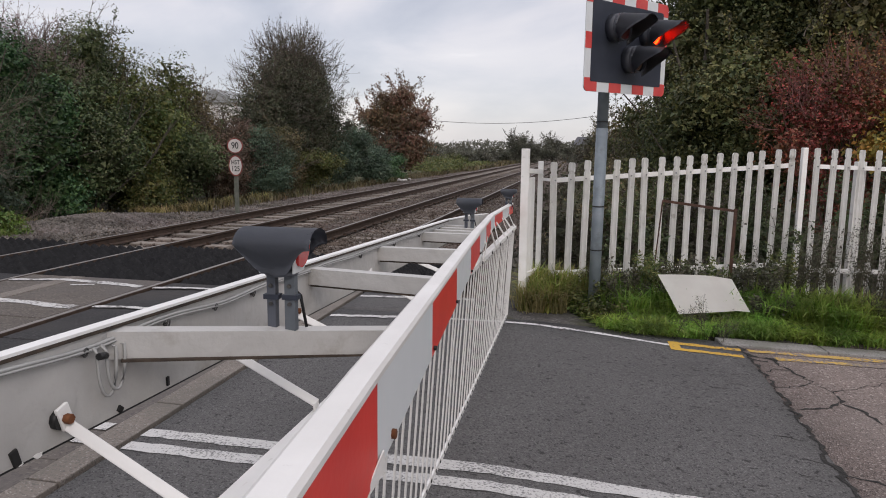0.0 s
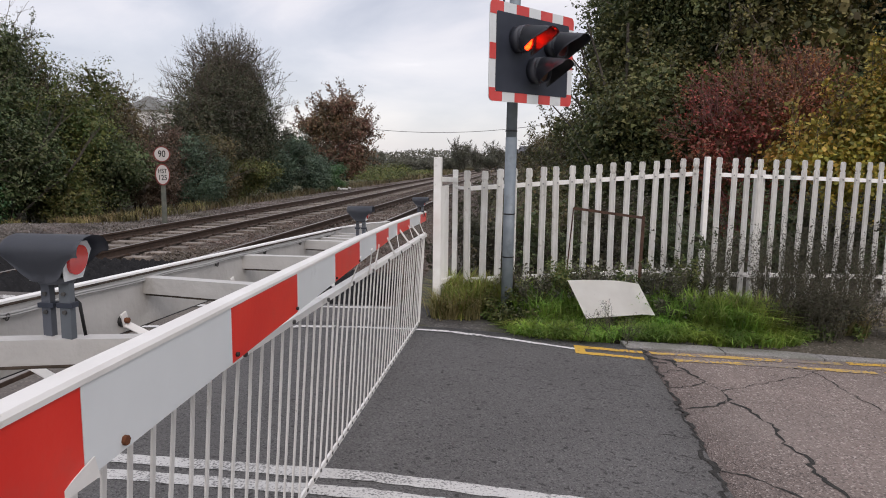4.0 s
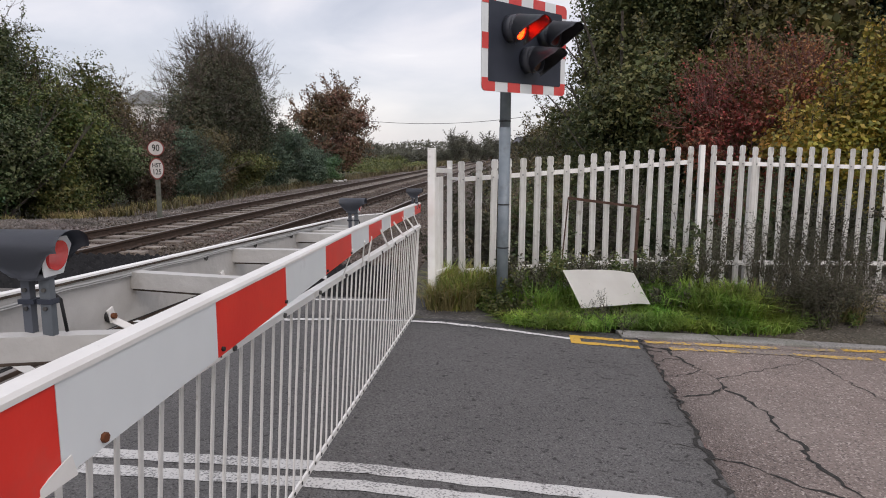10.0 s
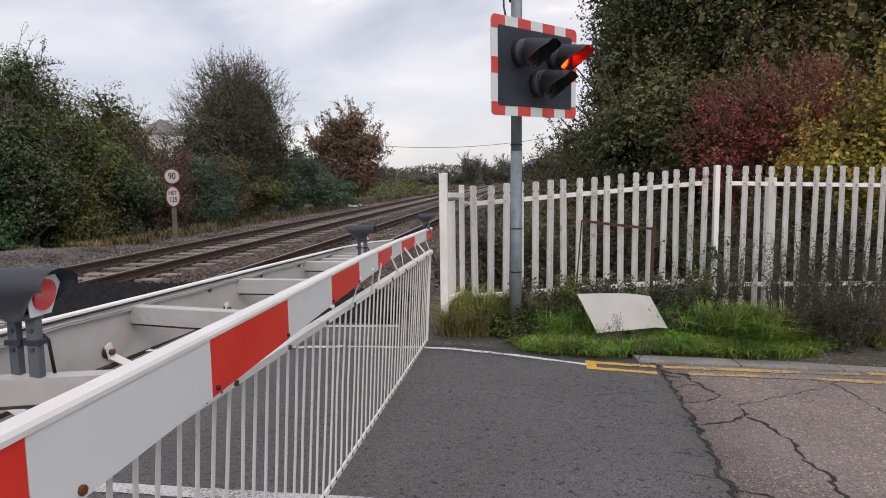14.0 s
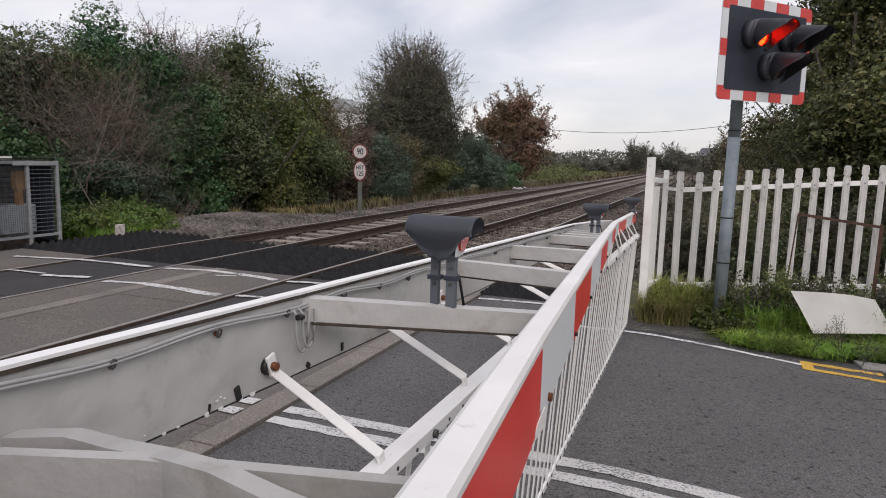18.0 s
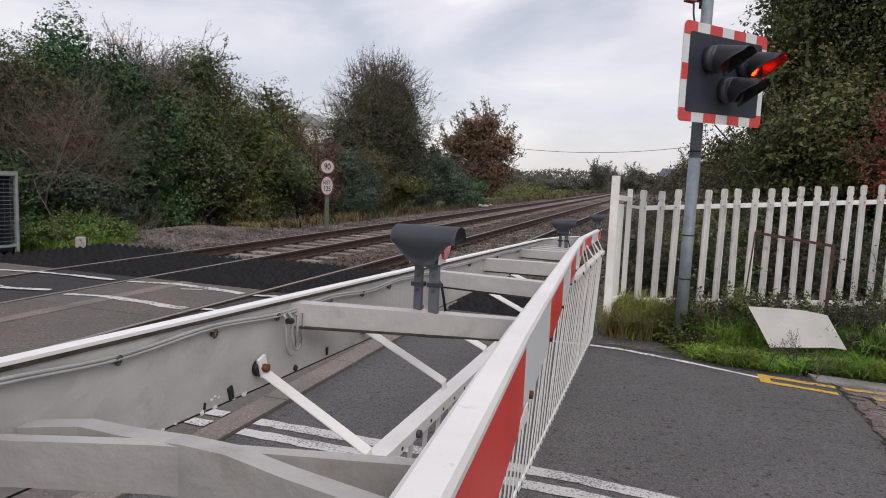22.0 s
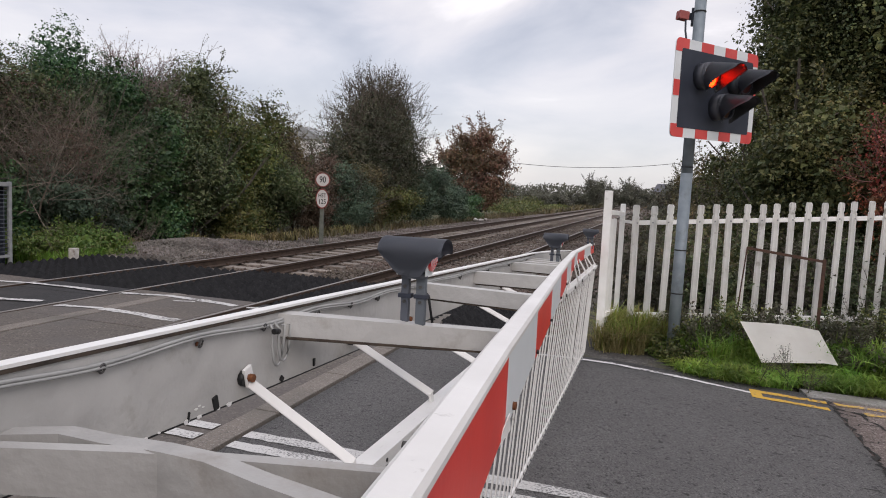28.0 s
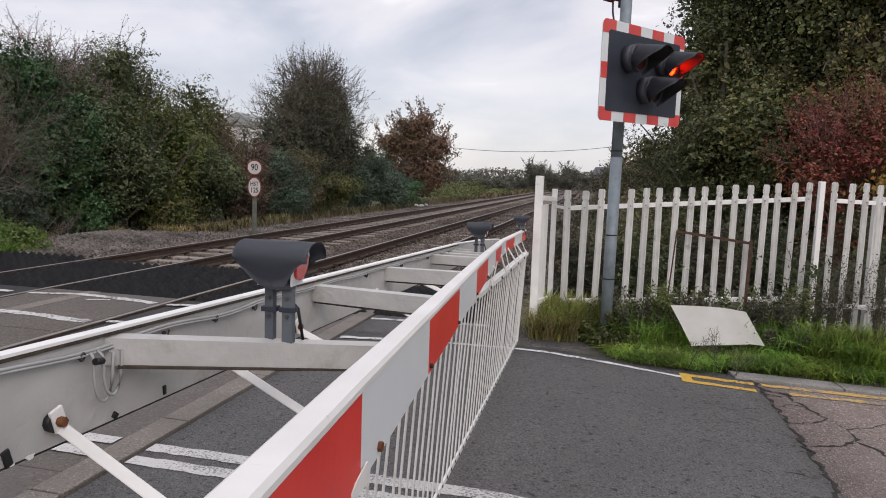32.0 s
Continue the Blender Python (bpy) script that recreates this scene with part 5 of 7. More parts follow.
    while y < 7.56:
        a, c = skirt_top(y), skirt_bottom(y)
        bm = bmesh.new()
        j = rng.uniform(-0.004, 0.004)
        bar(bm, (a[0] + 0.004, y, a[1]), ((a[0] + c[0]) / 2 + j, y + j, (a[1] + c[1]) / 2), 0.016, 0.006, up=(1, 0, 0))
        bar(bm, ((a[0] + c[0]) / 2 + j, y + j, (a[1] + c[1]) / 2), (c[0], y, c[1]), 0.016, 0.006, up=(1, 0, 0))
        pale = part("skirt_bar", bm, M_WHITE, b)
        bm = bmesh.new()
        box(bm, c[0] + 0.004, c[0] + 0.009, y - 0.007, y + 0.007, c[1] - 0.006, c[1] + 0.008)
        part("rivet", bm, M_BAND, pale)
        y += 0.1
        k += 1
    # hangers between the boom and the skirt's rail
    for yh, ln in ((4.72, 0.06), (5.12, 0.10), (5.42, -0.06), (5.86, 0.16), (6.40, -0.22), (6.55, 0.12), (6.98, -0.12), (7.12, 0.10), (7.58, -0.16)):
        x, z = near_top(yh)
        x2, z2 = skirt_top(yh + ln)
        bm = bmesh.new()
        bar(bm, (x + 0.006, yh, z - face_h(yh) + 0.03), (x2 + 0.029, yh + ln, z2 - 0.02), 0.020, 0.005, up=(1, 0, 0))
        part("hanger", bm, M_WHITE, b, "thin white hanger strap")
    bm = bmesh.new()
    xt, zt = near_top(7.9)
    tube(bm, [(xt - 0.02, 7.72, zt - 0.1), (xt - 0.015, 7.70, 0.6), (xt - 0.02, 7.66, 0.16)], 0.006, 6)
    tube(bm, [(xt - 0.02, 7.80, zt - 0.1), (xt - 0.005, 7.78, 0.55), (xt - 0.02, 7.72, 0.2)], 0.004, 6)
    part("tip_cord", bm, M_TIMBER_OLD, b, "slack rusty cords at the tip")
    bm = bmesh.new()
    st, sb = skirt_top(7.55), skirt_bottom(7.55)
    bar(bm, (st[0], 7.56, st[1] + 0.01), (sb[0], 7.56, sb[1]), 0.02, 0.02)
    part("skirt_end", bm, M_WHITE, b, "white end bar of the skirt")
    # boom lamps
    def boom_lamp(x, y, z_base, z_top, scale, facing):
        m = pose(x, y, z_top, 0, 0, facing)
        w, dep, h = 0.152 * scale, 0.105 * scale, 0.090 * scale
        # a folded hood: round over the top, its flanks cut to a bell
        low = ((-0.5, -0.30), (-0.47, -0.42), (-0.40, -0.56), (-0.28, -0.82), (-0.18, -0.97), (0.0, -1.0), (0.14, -0.97), (0.20, -0.86), (0.28, -0.66), (0.36, -0.50), (0.42, -0.43), (0.50, -0.42))
        bm = bmesh.new()
        rows = []
        for fx, fz in low:
            ring = []
            zl = fz * h
            sq = 1.0 - 0.40 * min(1.0, max(0.0, (-fz - 0.34) / 0.66))
            for k in range(15):
                if k < 3:
                    f = k / 3
                    zz, yy = zl + (-0.34 * h - zl) * f, -0.5 * dep * (sq + (1 - sq) * f)
                elif k > 11:
                    f = (14 - k) / 3
                    zz, yy = zl + (-0.34 * h - zl) * f, 0.5 * dep * (sq + (1 - sq) * f)
                else:
                    a = math.pi * (k - 3) / 8
                    zz, yy = -0.34 * h + math.sin(a) * 0.34 * h, -0.5 * dep * math.cos(a)
                ring.append(bm.verts.new(m @ Vector((fx * w, yy, max(zz, zl) if k in (3, 11) else zz))))
            rows.append(ring)
        for p, q in zip(rows, rows[1:]):
            for k in range(14):
                bm.faces.new((p[k], p[k + 1], q[k + 1], q[k])).smooth = True
        bmesh.ops.solidify(bm, geom=bm.faces[:], thickness=0.003)
        hood = part("hood", bm, M_GREYCASE, b, "blue-grey folded lamp hood")
        bm = bmesh.new()
        tube(bm, [m @ Vector((0, 0, -0.9 * h)), m @ Vector((0, 0, -1.04 * h))], 0.032 * scale, 12)
        part("lamp_body", bm, M_GREYCASE, b, "dark grey lamp body")
        # reflective face plates, the one to the road with the red lens
        dz = h
        for side in (1, -1):
            u0, u1 = Vector((side * 0.20 * w, 0, -0.96 * h)), Vector((side * 0.27 * w, 0, -0.16 * h))
            ax = (u1 - u0).normalized()
            nx = Vector((side * ax.z, 0, -side * ax.x))
            ay = nx.cross(ax)
            fm = m @ Matrix(((ax.x, ay.x, nx.x, (u0.x + u1.x) / 2), (ax.y, ay.y, nx.y, 0), (ax.z, ay.z, nx.z, (u0.z + u1.z) / 2), (0, 0, 0, 1)))
            ln = (u1 - u0).length / 2
            bm = bmesh.new()
            ring_plate(bm, [(-ln, -0.027 * scale), (0, -0.040 * scale), (ln * 0.5, -0.046 * scale), (ln, -0.030 * scale), (ln, 0.030 * scale), (ln * 0.5, 0.046 * scale), (0, 0.040 * scale), (-ln, 0.027 * scale)], 0.002, 0.005, fm)
            part("face_plate", bm, M_REFWHITE, b, "white reflective face plate")
            if side > 0:
                bm = bmesh.new()
                ring_plate(bm, [(0.003 * scale + 0.029 * scale * math.cos(q * math.tau / 20), 0.029 * scale * math.sin(q * math.tau / 20)) for q in range(20)], 0.005, 0.011, fm)
                part("lens", bm, M_RED_SOFT, b, "red boom lamp lens")
        for sx, wide in ((-0.020, 0.018), (0.018, 0.022)):
            bm = bmesh.new()
            bar(bm, m @ Vector((sx * scale, 0.0, -dz + 0.01)), m @ Vector((sx * scale, 0.0, z_base - z_top)), wide * scale, 0.016 * scale, up=(0, 1, 0), bevel=0.001)
            leg = part("lamp_leg", bm, M_GREYCASE if sx < 0 else M_LEG, b, "dark grey steel lamp leg" if sx < 0 else "blue-grey steel lamp leg")
            for zz in (-dz - 0.022, -dz - 0.058):
                bm = bmesh.new()
                tube(bm, [m @ Vector((sx * scale, -0.008 * scale, zz * scale)), m @ Vector((sx * scale, -0.013 * scale, zz * scale))], 0.0042 * scale, 6)
                part("bolt", bm, M_CLIP, leg)
            bm = bmesh.new()
            bar(bm, m @ Vector(((sx - 0.016) * scale, 0.0, (-dz - 0.045) * scale)), m @ Vector(((sx + 0.016) * scale, 0.0, (-dz - 0.045) * scale)), 0.021 * scale, 0.010 * scale, bevel=0.001)
            part("strap", bm, M_BLACK, leg)
        bm = bmesh.new()
        tube(bm, [m @ Vector(p) for p in ((0.0, 0.01, -dz), (0.012 * scale, 0.016, -dz - 0.03), (0.03 * scale, 0.02, -dz - 0.05), (0.045 * scale, 0.01, z_base - z_top + 0.005))], 0.0035, 6)
        part("lead", bm, M_BAND, b, "black lamp lead")

    boom_lamp(4.190, 2.708, 1.202, 1.413, 1.03, 3)
    boom_lamp(4.125, 5.42, 1.09, 1.290, 1.0, 3)
    boom_lamp(4.10, 7.86, 1.02, 1.215, 1.0, 3)
    # pedestal that carries the boom
    p = thing("barrier_pedestal", (4.2, 0.0, 0.0), "white steel barrier pedestal at the road edge", "pedestal")
    bm = bmesh.new()
    box(bm, 3.86, 4.76, -0.75, 0.44, 0.0, 1.22, bevel=0.02)
    part("cabinet", bm, M_WHITEDULL, p)
    bm = bmesh.new()
    box(bm, 3.80, 4.82, -0.81, 0.47, -0.08, 0.05, bevel=0.01)
    part("plinth", bm, M_CONCRETE, p)


# ---- palisade fence ----
POST_B = (4.345, 8.72, 1.47)


def build_fence():
    f = thing("palisade_fence", (5.6, 8.8, 0.05), "white painted steel palisade fence with stained pales", "fence")

    def pale(p, lean, top, foot, along):
        m = Matrix.Translation((p[0], p[1], foot)) @ pose(0, 0, 0, 0, lean, math.degrees(math.atan2(along[1], along[0])))
        h = top - foot
        bm = bmesh.new()
        # a W-shaped pale with a rounded, notched head
        prof = [(-0.0375, 0.006), (-0.022, -0.007), (-0.007, -0.002), (0.007, -0.002), (0.022, -0.007), (0.0375, 0.006)]
        levels = [(0.0, 1.0), (h - 0.125, 1.0), (h - 0.115, 0.80), (h - 0.10, 0.80), (h - 0.09, 1.0), (h - 0.02, 0.98), (h - 0.004, 0.8), (h, 0.5)]
        rows = [[bm.verts.new(m @ Vector((x * w, y, z))) for x, y in prof] for z, w in levels]
        for a, b in zip(rows, rows[1:]):
            for k in range(len(prof) - 1):
                bm.faces.new((a[k], a[k + 1], b[k + 1], b[k]))
        bmesh.ops.solidify(bm, geom=bm.faces[:], thickness=-0.003)
        return part("pale", bm, M_FENCE, f)

    def run(a, b, n, top0, top1, rail0, rail1, low0, low1, skip_first=False):
        a, b = Vector(a), Vector(b)
        along = (b - a).normalized()
        side = Vector((along.y, -along.x))
        rng = random.Random(int(a.x * 100))
        for z0, z1, nm in ((rail0, rail1, "upper_rail"), (low0, low1, "lower_rail")):
            bm = bmesh.new()
            bar(bm, (a.x, a.y, z0), (b.x, b.y, z1), 0.012, 0.045)
            bar(bm, (a.x - side.x * 0.02, a.y - side.y * 0.02, z0 + 0.02), (b.x - side.x * 0.02, b.y - side.y * 0.02, z1 + 0.02), 0.04, 0.006)
            part(nm, bm, M_FENCE, f)
        for i in range(n):
            if i == 0 and skip_first:
                continue
            t = i / (n - 1)
            p = a + (b - a) * t + side * 0.014
            foot = verge_z(p.x, p.y) - 0.04
            pl = pale((p.x, p.y), rng.uniform(-0.8, 0.8), top0 + (top1 - top0) * t + rng.uniform(-0.008, 0.008), foot, along)
            for zz in (rail0 + (rail1 - rail0) * t, low0 + (low1 - low0) * t):
                bm = bmesh.new()
                tube(bm, [(p.x + side.x * 0.004, p.y + side.y * 0.004, zz), (p.x + side.x * 0.012, p.y + side.y * 0.012, zz)], 0.008, 6)
                part("rivet", bm, M_GALVPALE, pl)

    def post(x, y, top, w, d, mat, turn=0.0, cap=True):
        bm = bmesh.new()
        foot = verge_z(x, y) - 0.05
        box(bm, -w / 2, w / 2, -d / 2, d / 2, 0, top - foot, m=pose(x, y, foot, 0, 0, turn), bevel=0.006)
        part("post", bm, mat, f, "white painted fence post")

    # return along the track, then the two long runs
    post(4.225, 8.18, 1.60, 0.080, 0.075, M_FENCE, 0)
    post(POST_B[0], POST_B[1], POST_B[2], 0.055, 0.055, M_FENCE, 0)
    # boarded return between the two posts
    pa, pb = Vector((4.245, 8.225)), Vector(POST_B[:2])
    for k in range(2):
        q, r = pa + (pb - pa) * (k * 0.26 + 0.005), pa + (pb - pa) * ((k + 1) * 0.26 - 0.01)
        bm = bmesh.new()
        bar(bm, (q.x, q.y, 0.68), (r.x, r.y, 0.68), 0.018, 1.26, bevel=0.003)
        part("board", bm, M_FENCE, f, "white painted upright board")
    for z in (1.36, 0.30):
        bm = bmesh.new()
        bar(bm, (pa.x + 0.012, pa.y, z + 0.02), (pb.x + 0.012, pb.y, z), 0.03, 0.05, bevel=0.004)
        part("top_rail" if z > 1 else "foot_rail", bm, M_FENCE, f)
    run((4.505, 8.50), (6.985, 9.35), 17, 1.46, 1.63, 1.278, 1.452, 0.30, 0.36)
    post(7.13, 9.40, 1.645, 0.058, 0.05, M_FENCE, 15)
    run((7.27, 9.42), (9.93, 10.18), 17, 1.645, 1.590, 1.445, 1.37, 0.30, 0.22)
    post(7.80, 9.70, 1.50, 0.11, 0.06, M_FENCE, 15)
    post(10.06, 10.23, 1.60, 0.11, 0.11, M_FENCE, 15)
    bm = bmesh.new()
    bar(bm, (POST_B[0], POST_B[1] - 0.02, 1.285), (4.505, 8.50, 1.278), 0.012, 0.03)
    part("rail_link", bm, M_FENCE, f)


# ---- flashing light signal ----
def build_signal():
    s = thing("crossing_signal", (4.945, 8.22, 0.1), "level crossing light signal with striped backboard on grey pole", "signal")
    bm = bmesh.new()
    tube(bm, [(4.94, 8.14, -0.15), (4.95, 8.14, 1.8)], 0.056, 16)
    part("lower_pole", bm, M_GALV, s, "blue-grey painted steel pole")
    bm = bmesh.new()
    tube(bm, [(4.95, 8.14, 1.8), (4.955, 8.14, 3.62)], 0.053, 16)
    part("upper_pole", bm, M_GALV, s)
    for z in (1.05, 1.86, 0.62, 3.33):
        bm = bmesh.new()
        tube(bm, [(4.943 + z * 0.003, 8.14, z - 0.006), (4.943 + z * 0.003, 8.14, z + 0.006)], 0.0585, 16)
        part("band", bm, M_BAND, s, "thin black band")
    for z, a in ((0.78, -70), (0.36, -80)):
        bm = bmesh.new()
        box(bm, -0.022, 0.022, -0.002, 0.002, -0.012, 0.012, m=pose(4.942 + 0.058 * math.cos(radians(a)), 8.24 + 0.058 * math.sin(radians(a)), z, 0, 0, a + 90))
        part("sticker", bm, M_SIGNWHITE, s)
    bm = bmesh.new()
    tube(bm, [(4.952, 8.14, 3.62), (4.952, 8.14, 3.64)], 0.058, 16)
    part("pole_cap", bm, M_GALV, s)
    # backboard: local x across, local y out of its face, local z up
    yaw = 52.4
    m = pose(5.143, 7.911, 2.527, 0, 0, yaw) @ pose(0, 0, 0, 0.87, -1.07, 0)
    W, H = 0.627, 0.425

    def rounded(w, h, r, n=5):
        pts = []
        for cx, cz, a0 in ((w - r, h - r, 0), (-w + r, h - r, 90), (-w + r, -h + r, 180), (w - r, -h + r, 270)):
            for k in range(n + 1):
                a = radians(a0 + 90 * k / n)
                pts.append((cx + r * math.cos(a), cz + r * math.sin(a)))
        return pts

    up = m @ pose(0, 0, 0, 90, 0, 0)  # plate space: x across, y up, z out of the face
    bm = bmesh.new()
    ring_plate(bm, rounded(W, H, 0.05), -0.008, 0.0, up)
    board = part("backboard", bm, M_REFWHITE, s, "white backboard with rounded corners")
    # red blocks round the rim, each a plate of its own
    b = 0.085

    def block(pts):
        bm = bmesh.new()
        ring_plate(bm, pts, 0.0, 0.003, up)
        part("red_block", bm, M_BOARDRED, board, "reflective red rim block")

    nx = 7
    step = 2 * W / nx
    for side in (1, -1):
        for i in range(2, nx - 1, 2):
            x0, x1 = -W + step * i, -W + step * (i + 1)
            zs = sorted((side * (H - b), side * (H - 0.001)))
            block([(x0, zs[0]), (x1, zs[0]), (x1, zs[1]), (x0, zs[1])])
        vz = [(-H + b) + (2 * H - 2 * b) * k / 5 for k in range(6)]
        for k in (2,):
            xs = sorted((side * (W - b), side * (W - 0.001)))
            block([(xs[0], vz[k]), (xs[1], vz[k]), (xs[1], vz[k + 1]), (xs[0], vz[k + 1])])
    for sx in (1, -1):
        for sz in (1, -1):
            r, n = 0.05, 5
            pts = [(sx * (W - step), sz * (H - b)), (sx * (W - b), sz * (H - b)), (sx * (W - b), sz * (H - b - 0.03)), (sx * (W - 0.001), sz * (H - b - 0.03))]
            for k in range(n + 1):
                a = radians(90 * k / n)
                pts.append((sx * (W - r + (r - 0.001) * math.cos(a)), sz * (H - r + (r - 0.001) * math.sin(a))))
            pts.append((sx * (W - step), sz * (H - 0.001)))
            if sx * sz < 0:
                pts.reverse()
            block(pts)
    bm = bmesh.new()
    ring_plate(bm, rounded(W - b, H - b, 0.02), 0.0, 0.006, up)
    plate = part("black_plate", bm, M_BLACK, s, "matt black inner plate")
    # three lamps with deep hoods: two reds above, one amber below
    for name, lx, lz in (("left_red", -0.255, 0.125), ("right_red", 0.255, 0.125), ("amber", 0.0, -0.125)):
        c = up @ Matrix.Translation((lx, lz, 0.006))
        bm = bmesh.new()
        R = 0.118
        tube(bm, [c @ Vector((0, 0, 0)), c @ Vector((0, 0, 0.085))], R, 24)
        body = part("lamp_body", bm, M_HOOD, s, "black lamp body")
        bm = bmesh.new()
        loft_rim = [[c @ Vector((rr * math.cos(q * math.tau / 28), rr * math.sin(q * math.tau / 28), zz)) for rr, zz in ((R, 0.085), (R, 0.122), (R - 0.014, 0.122), (R - 0.014, 0.085))] for q in range(28)]
        v = [[bm.verts.new(p) for p in ring] for ring in loft_rim]
        for q in range(28):
            for k in range(3):
                bm.faces.new((v[q][k], v[(q + 1) % 28][k], v[(q + 1) % 28][k + 1], v[q][k + 1])).smooth = True
        part("bezel", bm, M_HOOD, body, "black lens bezel")
        bm = bmesh.new()
        n = 30
        rows = []
        for j in range(7):
            ring = []
            for k in range(n + 1):
                a = radians(-62) + radians(304) * k / n
                reach = 0.105 + min(0.285, 0.38 * (0.5 + 0.5 * math.sin(a)) ** 1.5) * j / 6
                rr = R * (1.0 + 0.03 * j / 6)
                ring.append(bm.verts.new(c @ Vector((rr * math.cos(a), rr * math.sin(a) - 0.045 * j / 6, reach))))
            rows.append(ring)
        for p, q in zip(rows, rows[1:]):
            for k in range(n):
                bm.faces.new((p[k], p[k + 1], q[k + 1], q[k])).smooth = True
        bmesh.ops.solidify(bm, geom=bm.faces[:], thickness=0.003)
        part("hood", bm, M_HOOD, body, "long black lamp hood")
        # added inner sheet, paler than the black hood, to show the lens's red glow
        bm = bmesh.new()
        rows = []
        for j in range(7):
            ring = []
            for k in range(n + 1):
                a = radians(-62) + radians(304) * k / n
                reach = 0.107 + min(0.282, 0.375 * (0.5 + 0.5 * math.sin(a)) ** 1.5) * j / 6
                rr = R * (1.0 + 0.03 * j / 6) - 0.006
                ring.append(bm.verts.new(c @ Vector((rr * math.cos(a), rr * math.sin(a) - 0.045 * j / 6, reach))))
            rows.append(ring)
        for p, q in zip(rows, rows[1:]):
            for k in range(n):
                bm.faces.new((p[k + 1], p[k], q[k], q[k + 1])).smooth = True
        bmesh.ops.solidify(bm, geom=bm.faces[:], thickness=0.0015)
        part("glow_lining", bm, M_GLOWLINING, body, "added satin grey lining that takes up the lens glow")
        bm = bmesh.new()
        tube(bm, [c @ Vector((0, 0, 0.085)), c @ Vector((0, 0, 0.088))], 0.103, 28)
        if name == "amber":
            part("lens", bm, M_AMBER_OFF, body, "unlit amber lens")
        else:
            part("lens", bm, M_RED_ON, body, "lit red lens behind added shutter slats")
            # added slats turn on their own axes before the lens, to make it flash
            SHUTTERS[name] = []
            for k in range(6):
                zk = -0.085 + 0.034 * k
                wk = math.sqrt(0.1035 ** 2 - (abs(zk) - 0.008) ** 2)
                bm = bmesh.new()
                box(bm, -wk, wk, -0.0180, 0.0180, -0.001, 0.001)
                sh = link("shutter_slat", bm, M_RED_SHUTTER)
                sh.parent = body
                sh.matrix_parent_inverse = Matrix.Identity(4)
                SHUTTERS[name].append((sh, c @ Matrix.Translation((0, zk, 0.107))))
    # small camera-like sensor above the board
    bm = bmesh.new()
    box(bm, -0.05, 0.05, -0.04, 0.04, -0.04, 0.04, m=pose(4.80, 8.14, 3.30, 0, 6, 30), bevel=0.008)
    part("sounder", bm, M_SOUNDER, s, "small red warning sounder")
    bm = bmesh.new()
    bar(bm, (4.83, 8.16, 3.30), (4.92, 8.22, 3.30), 0.03, 0.06)
    box(bm, 4.88, 4.92, 8.17, 8.25, 3.22, 3.38, bevel=0.004)
    part("bracket", bm, M_BLACK, s, "black pole bracket")
    bm = bmesh.new()
    tube(bm, [(4.83, 8.13, 3.26), (4.835, 8.12, 3.15), (4.86, 8.12, 3.02), (4.88, 8.14, 2.9)], 0.009, 6)
    part("lead", bm, M_BLACK, s, "black lead")
    for z in (2.3, 2.8):
        bm = bmesh.new()
        bar(bm, (4.95, 8.14, z), (5.13, 7.90, z), 0.05, 0.05)
        part("bracket", bm, M_BLACK, s)


SHUTTERS = {}


# ---- board lying on the verge, rusty frame, speed sign ----
def build_verge_things():
    tl, tr, lo, br = Vector((5.54, 8.15, 0.40)), Vector((6.28, 8.44, 0.35)), Vector((5.70, 7.74, 0.10)), Vector((6.40, 8.12, 0.12))
    bm = bmesh.new()
    n = 10
    grid = []
    for i in range(n + 1):
        row = []
        for j in range(7):
            u, v = i / n, j / 6
            p = (tl * (1 - u) + tr * u) * (1 - v) + (lo * (1 - u) + br * u) * v
            p.z += 0.05 * max(0, u - 0.7) * (1 - v) * -1 + 0.012 * math.sin(3 * u + 2 * v) + (-0.05 * max(0, u - 0.82) * 3 * v)
            row.append(bm.verts.new(p))
        grid.append(row)
    for i in range(n):
        for j in range(6):
            bm.faces.new((grid[i][j], grid[i + 1][j], grid[i + 1][j + 1], grid[i][j + 1]))
    bmesh.ops.solidify(bm, geom=bm.faces[:], thickness=0.010)
    b = thing("discarded_board", (5.95, 7.9, 0.05), "warped off-white board dumped on the grass verge", "board")
    part("sheet", bm, M_PANEL, b)
    f = thing("rusty_frame", (5.95, 8.6, 0.1), "rusty angle-iron frame leaning on the fence", "frame")
    bm = bmesh.new()
    bar(bm, (5.62, 8.80, 1.075), (6.40, 9.06, 0.965), 0.010, 0.028)
    part("top_bar", bm, M_RUSTBAR, f)
    bm = bmesh.new()
    bar(bm, (5.62, 8.79, 1.08), (5.54, 8.66, 0.10), 0.012, 0.008)
    part("leg", bm, M_RUSTBAR, f)
    bm = bmesh.new()
    bar(bm, (6.40, 9.05, 0.99), (6.37, 8.95, 0.10), 0.035, 0.010)
    part("leg", bm, M_RUSTBAR, f)


def text_part(word, size, m, mat, parent, depth=0.003):
    cu = bpy.data.curves.new("word", "FONT")
    cu.body, cu.size, cu.extrude, cu.align_x, cu.align_y = word, size, depth, "CENTER", "CENTER"
    cu.offset = 0.012 * size
    tmp = bpy.data.objects.new("word", cu)
    scene.collection.objects.link(tmp)
    dg = bpy.context.evaluated_depsgraph_get()
    me = bpy.data.meshes.new_from_object(tmp.evaluated_get(dg))
    bpy.data.objects.remove(tmp)
    me.transform(m)
    me.materials.clear()
    me.materials.append(mat)
    ob = new("lettering", me)
    under(ob, parent)
    return ob


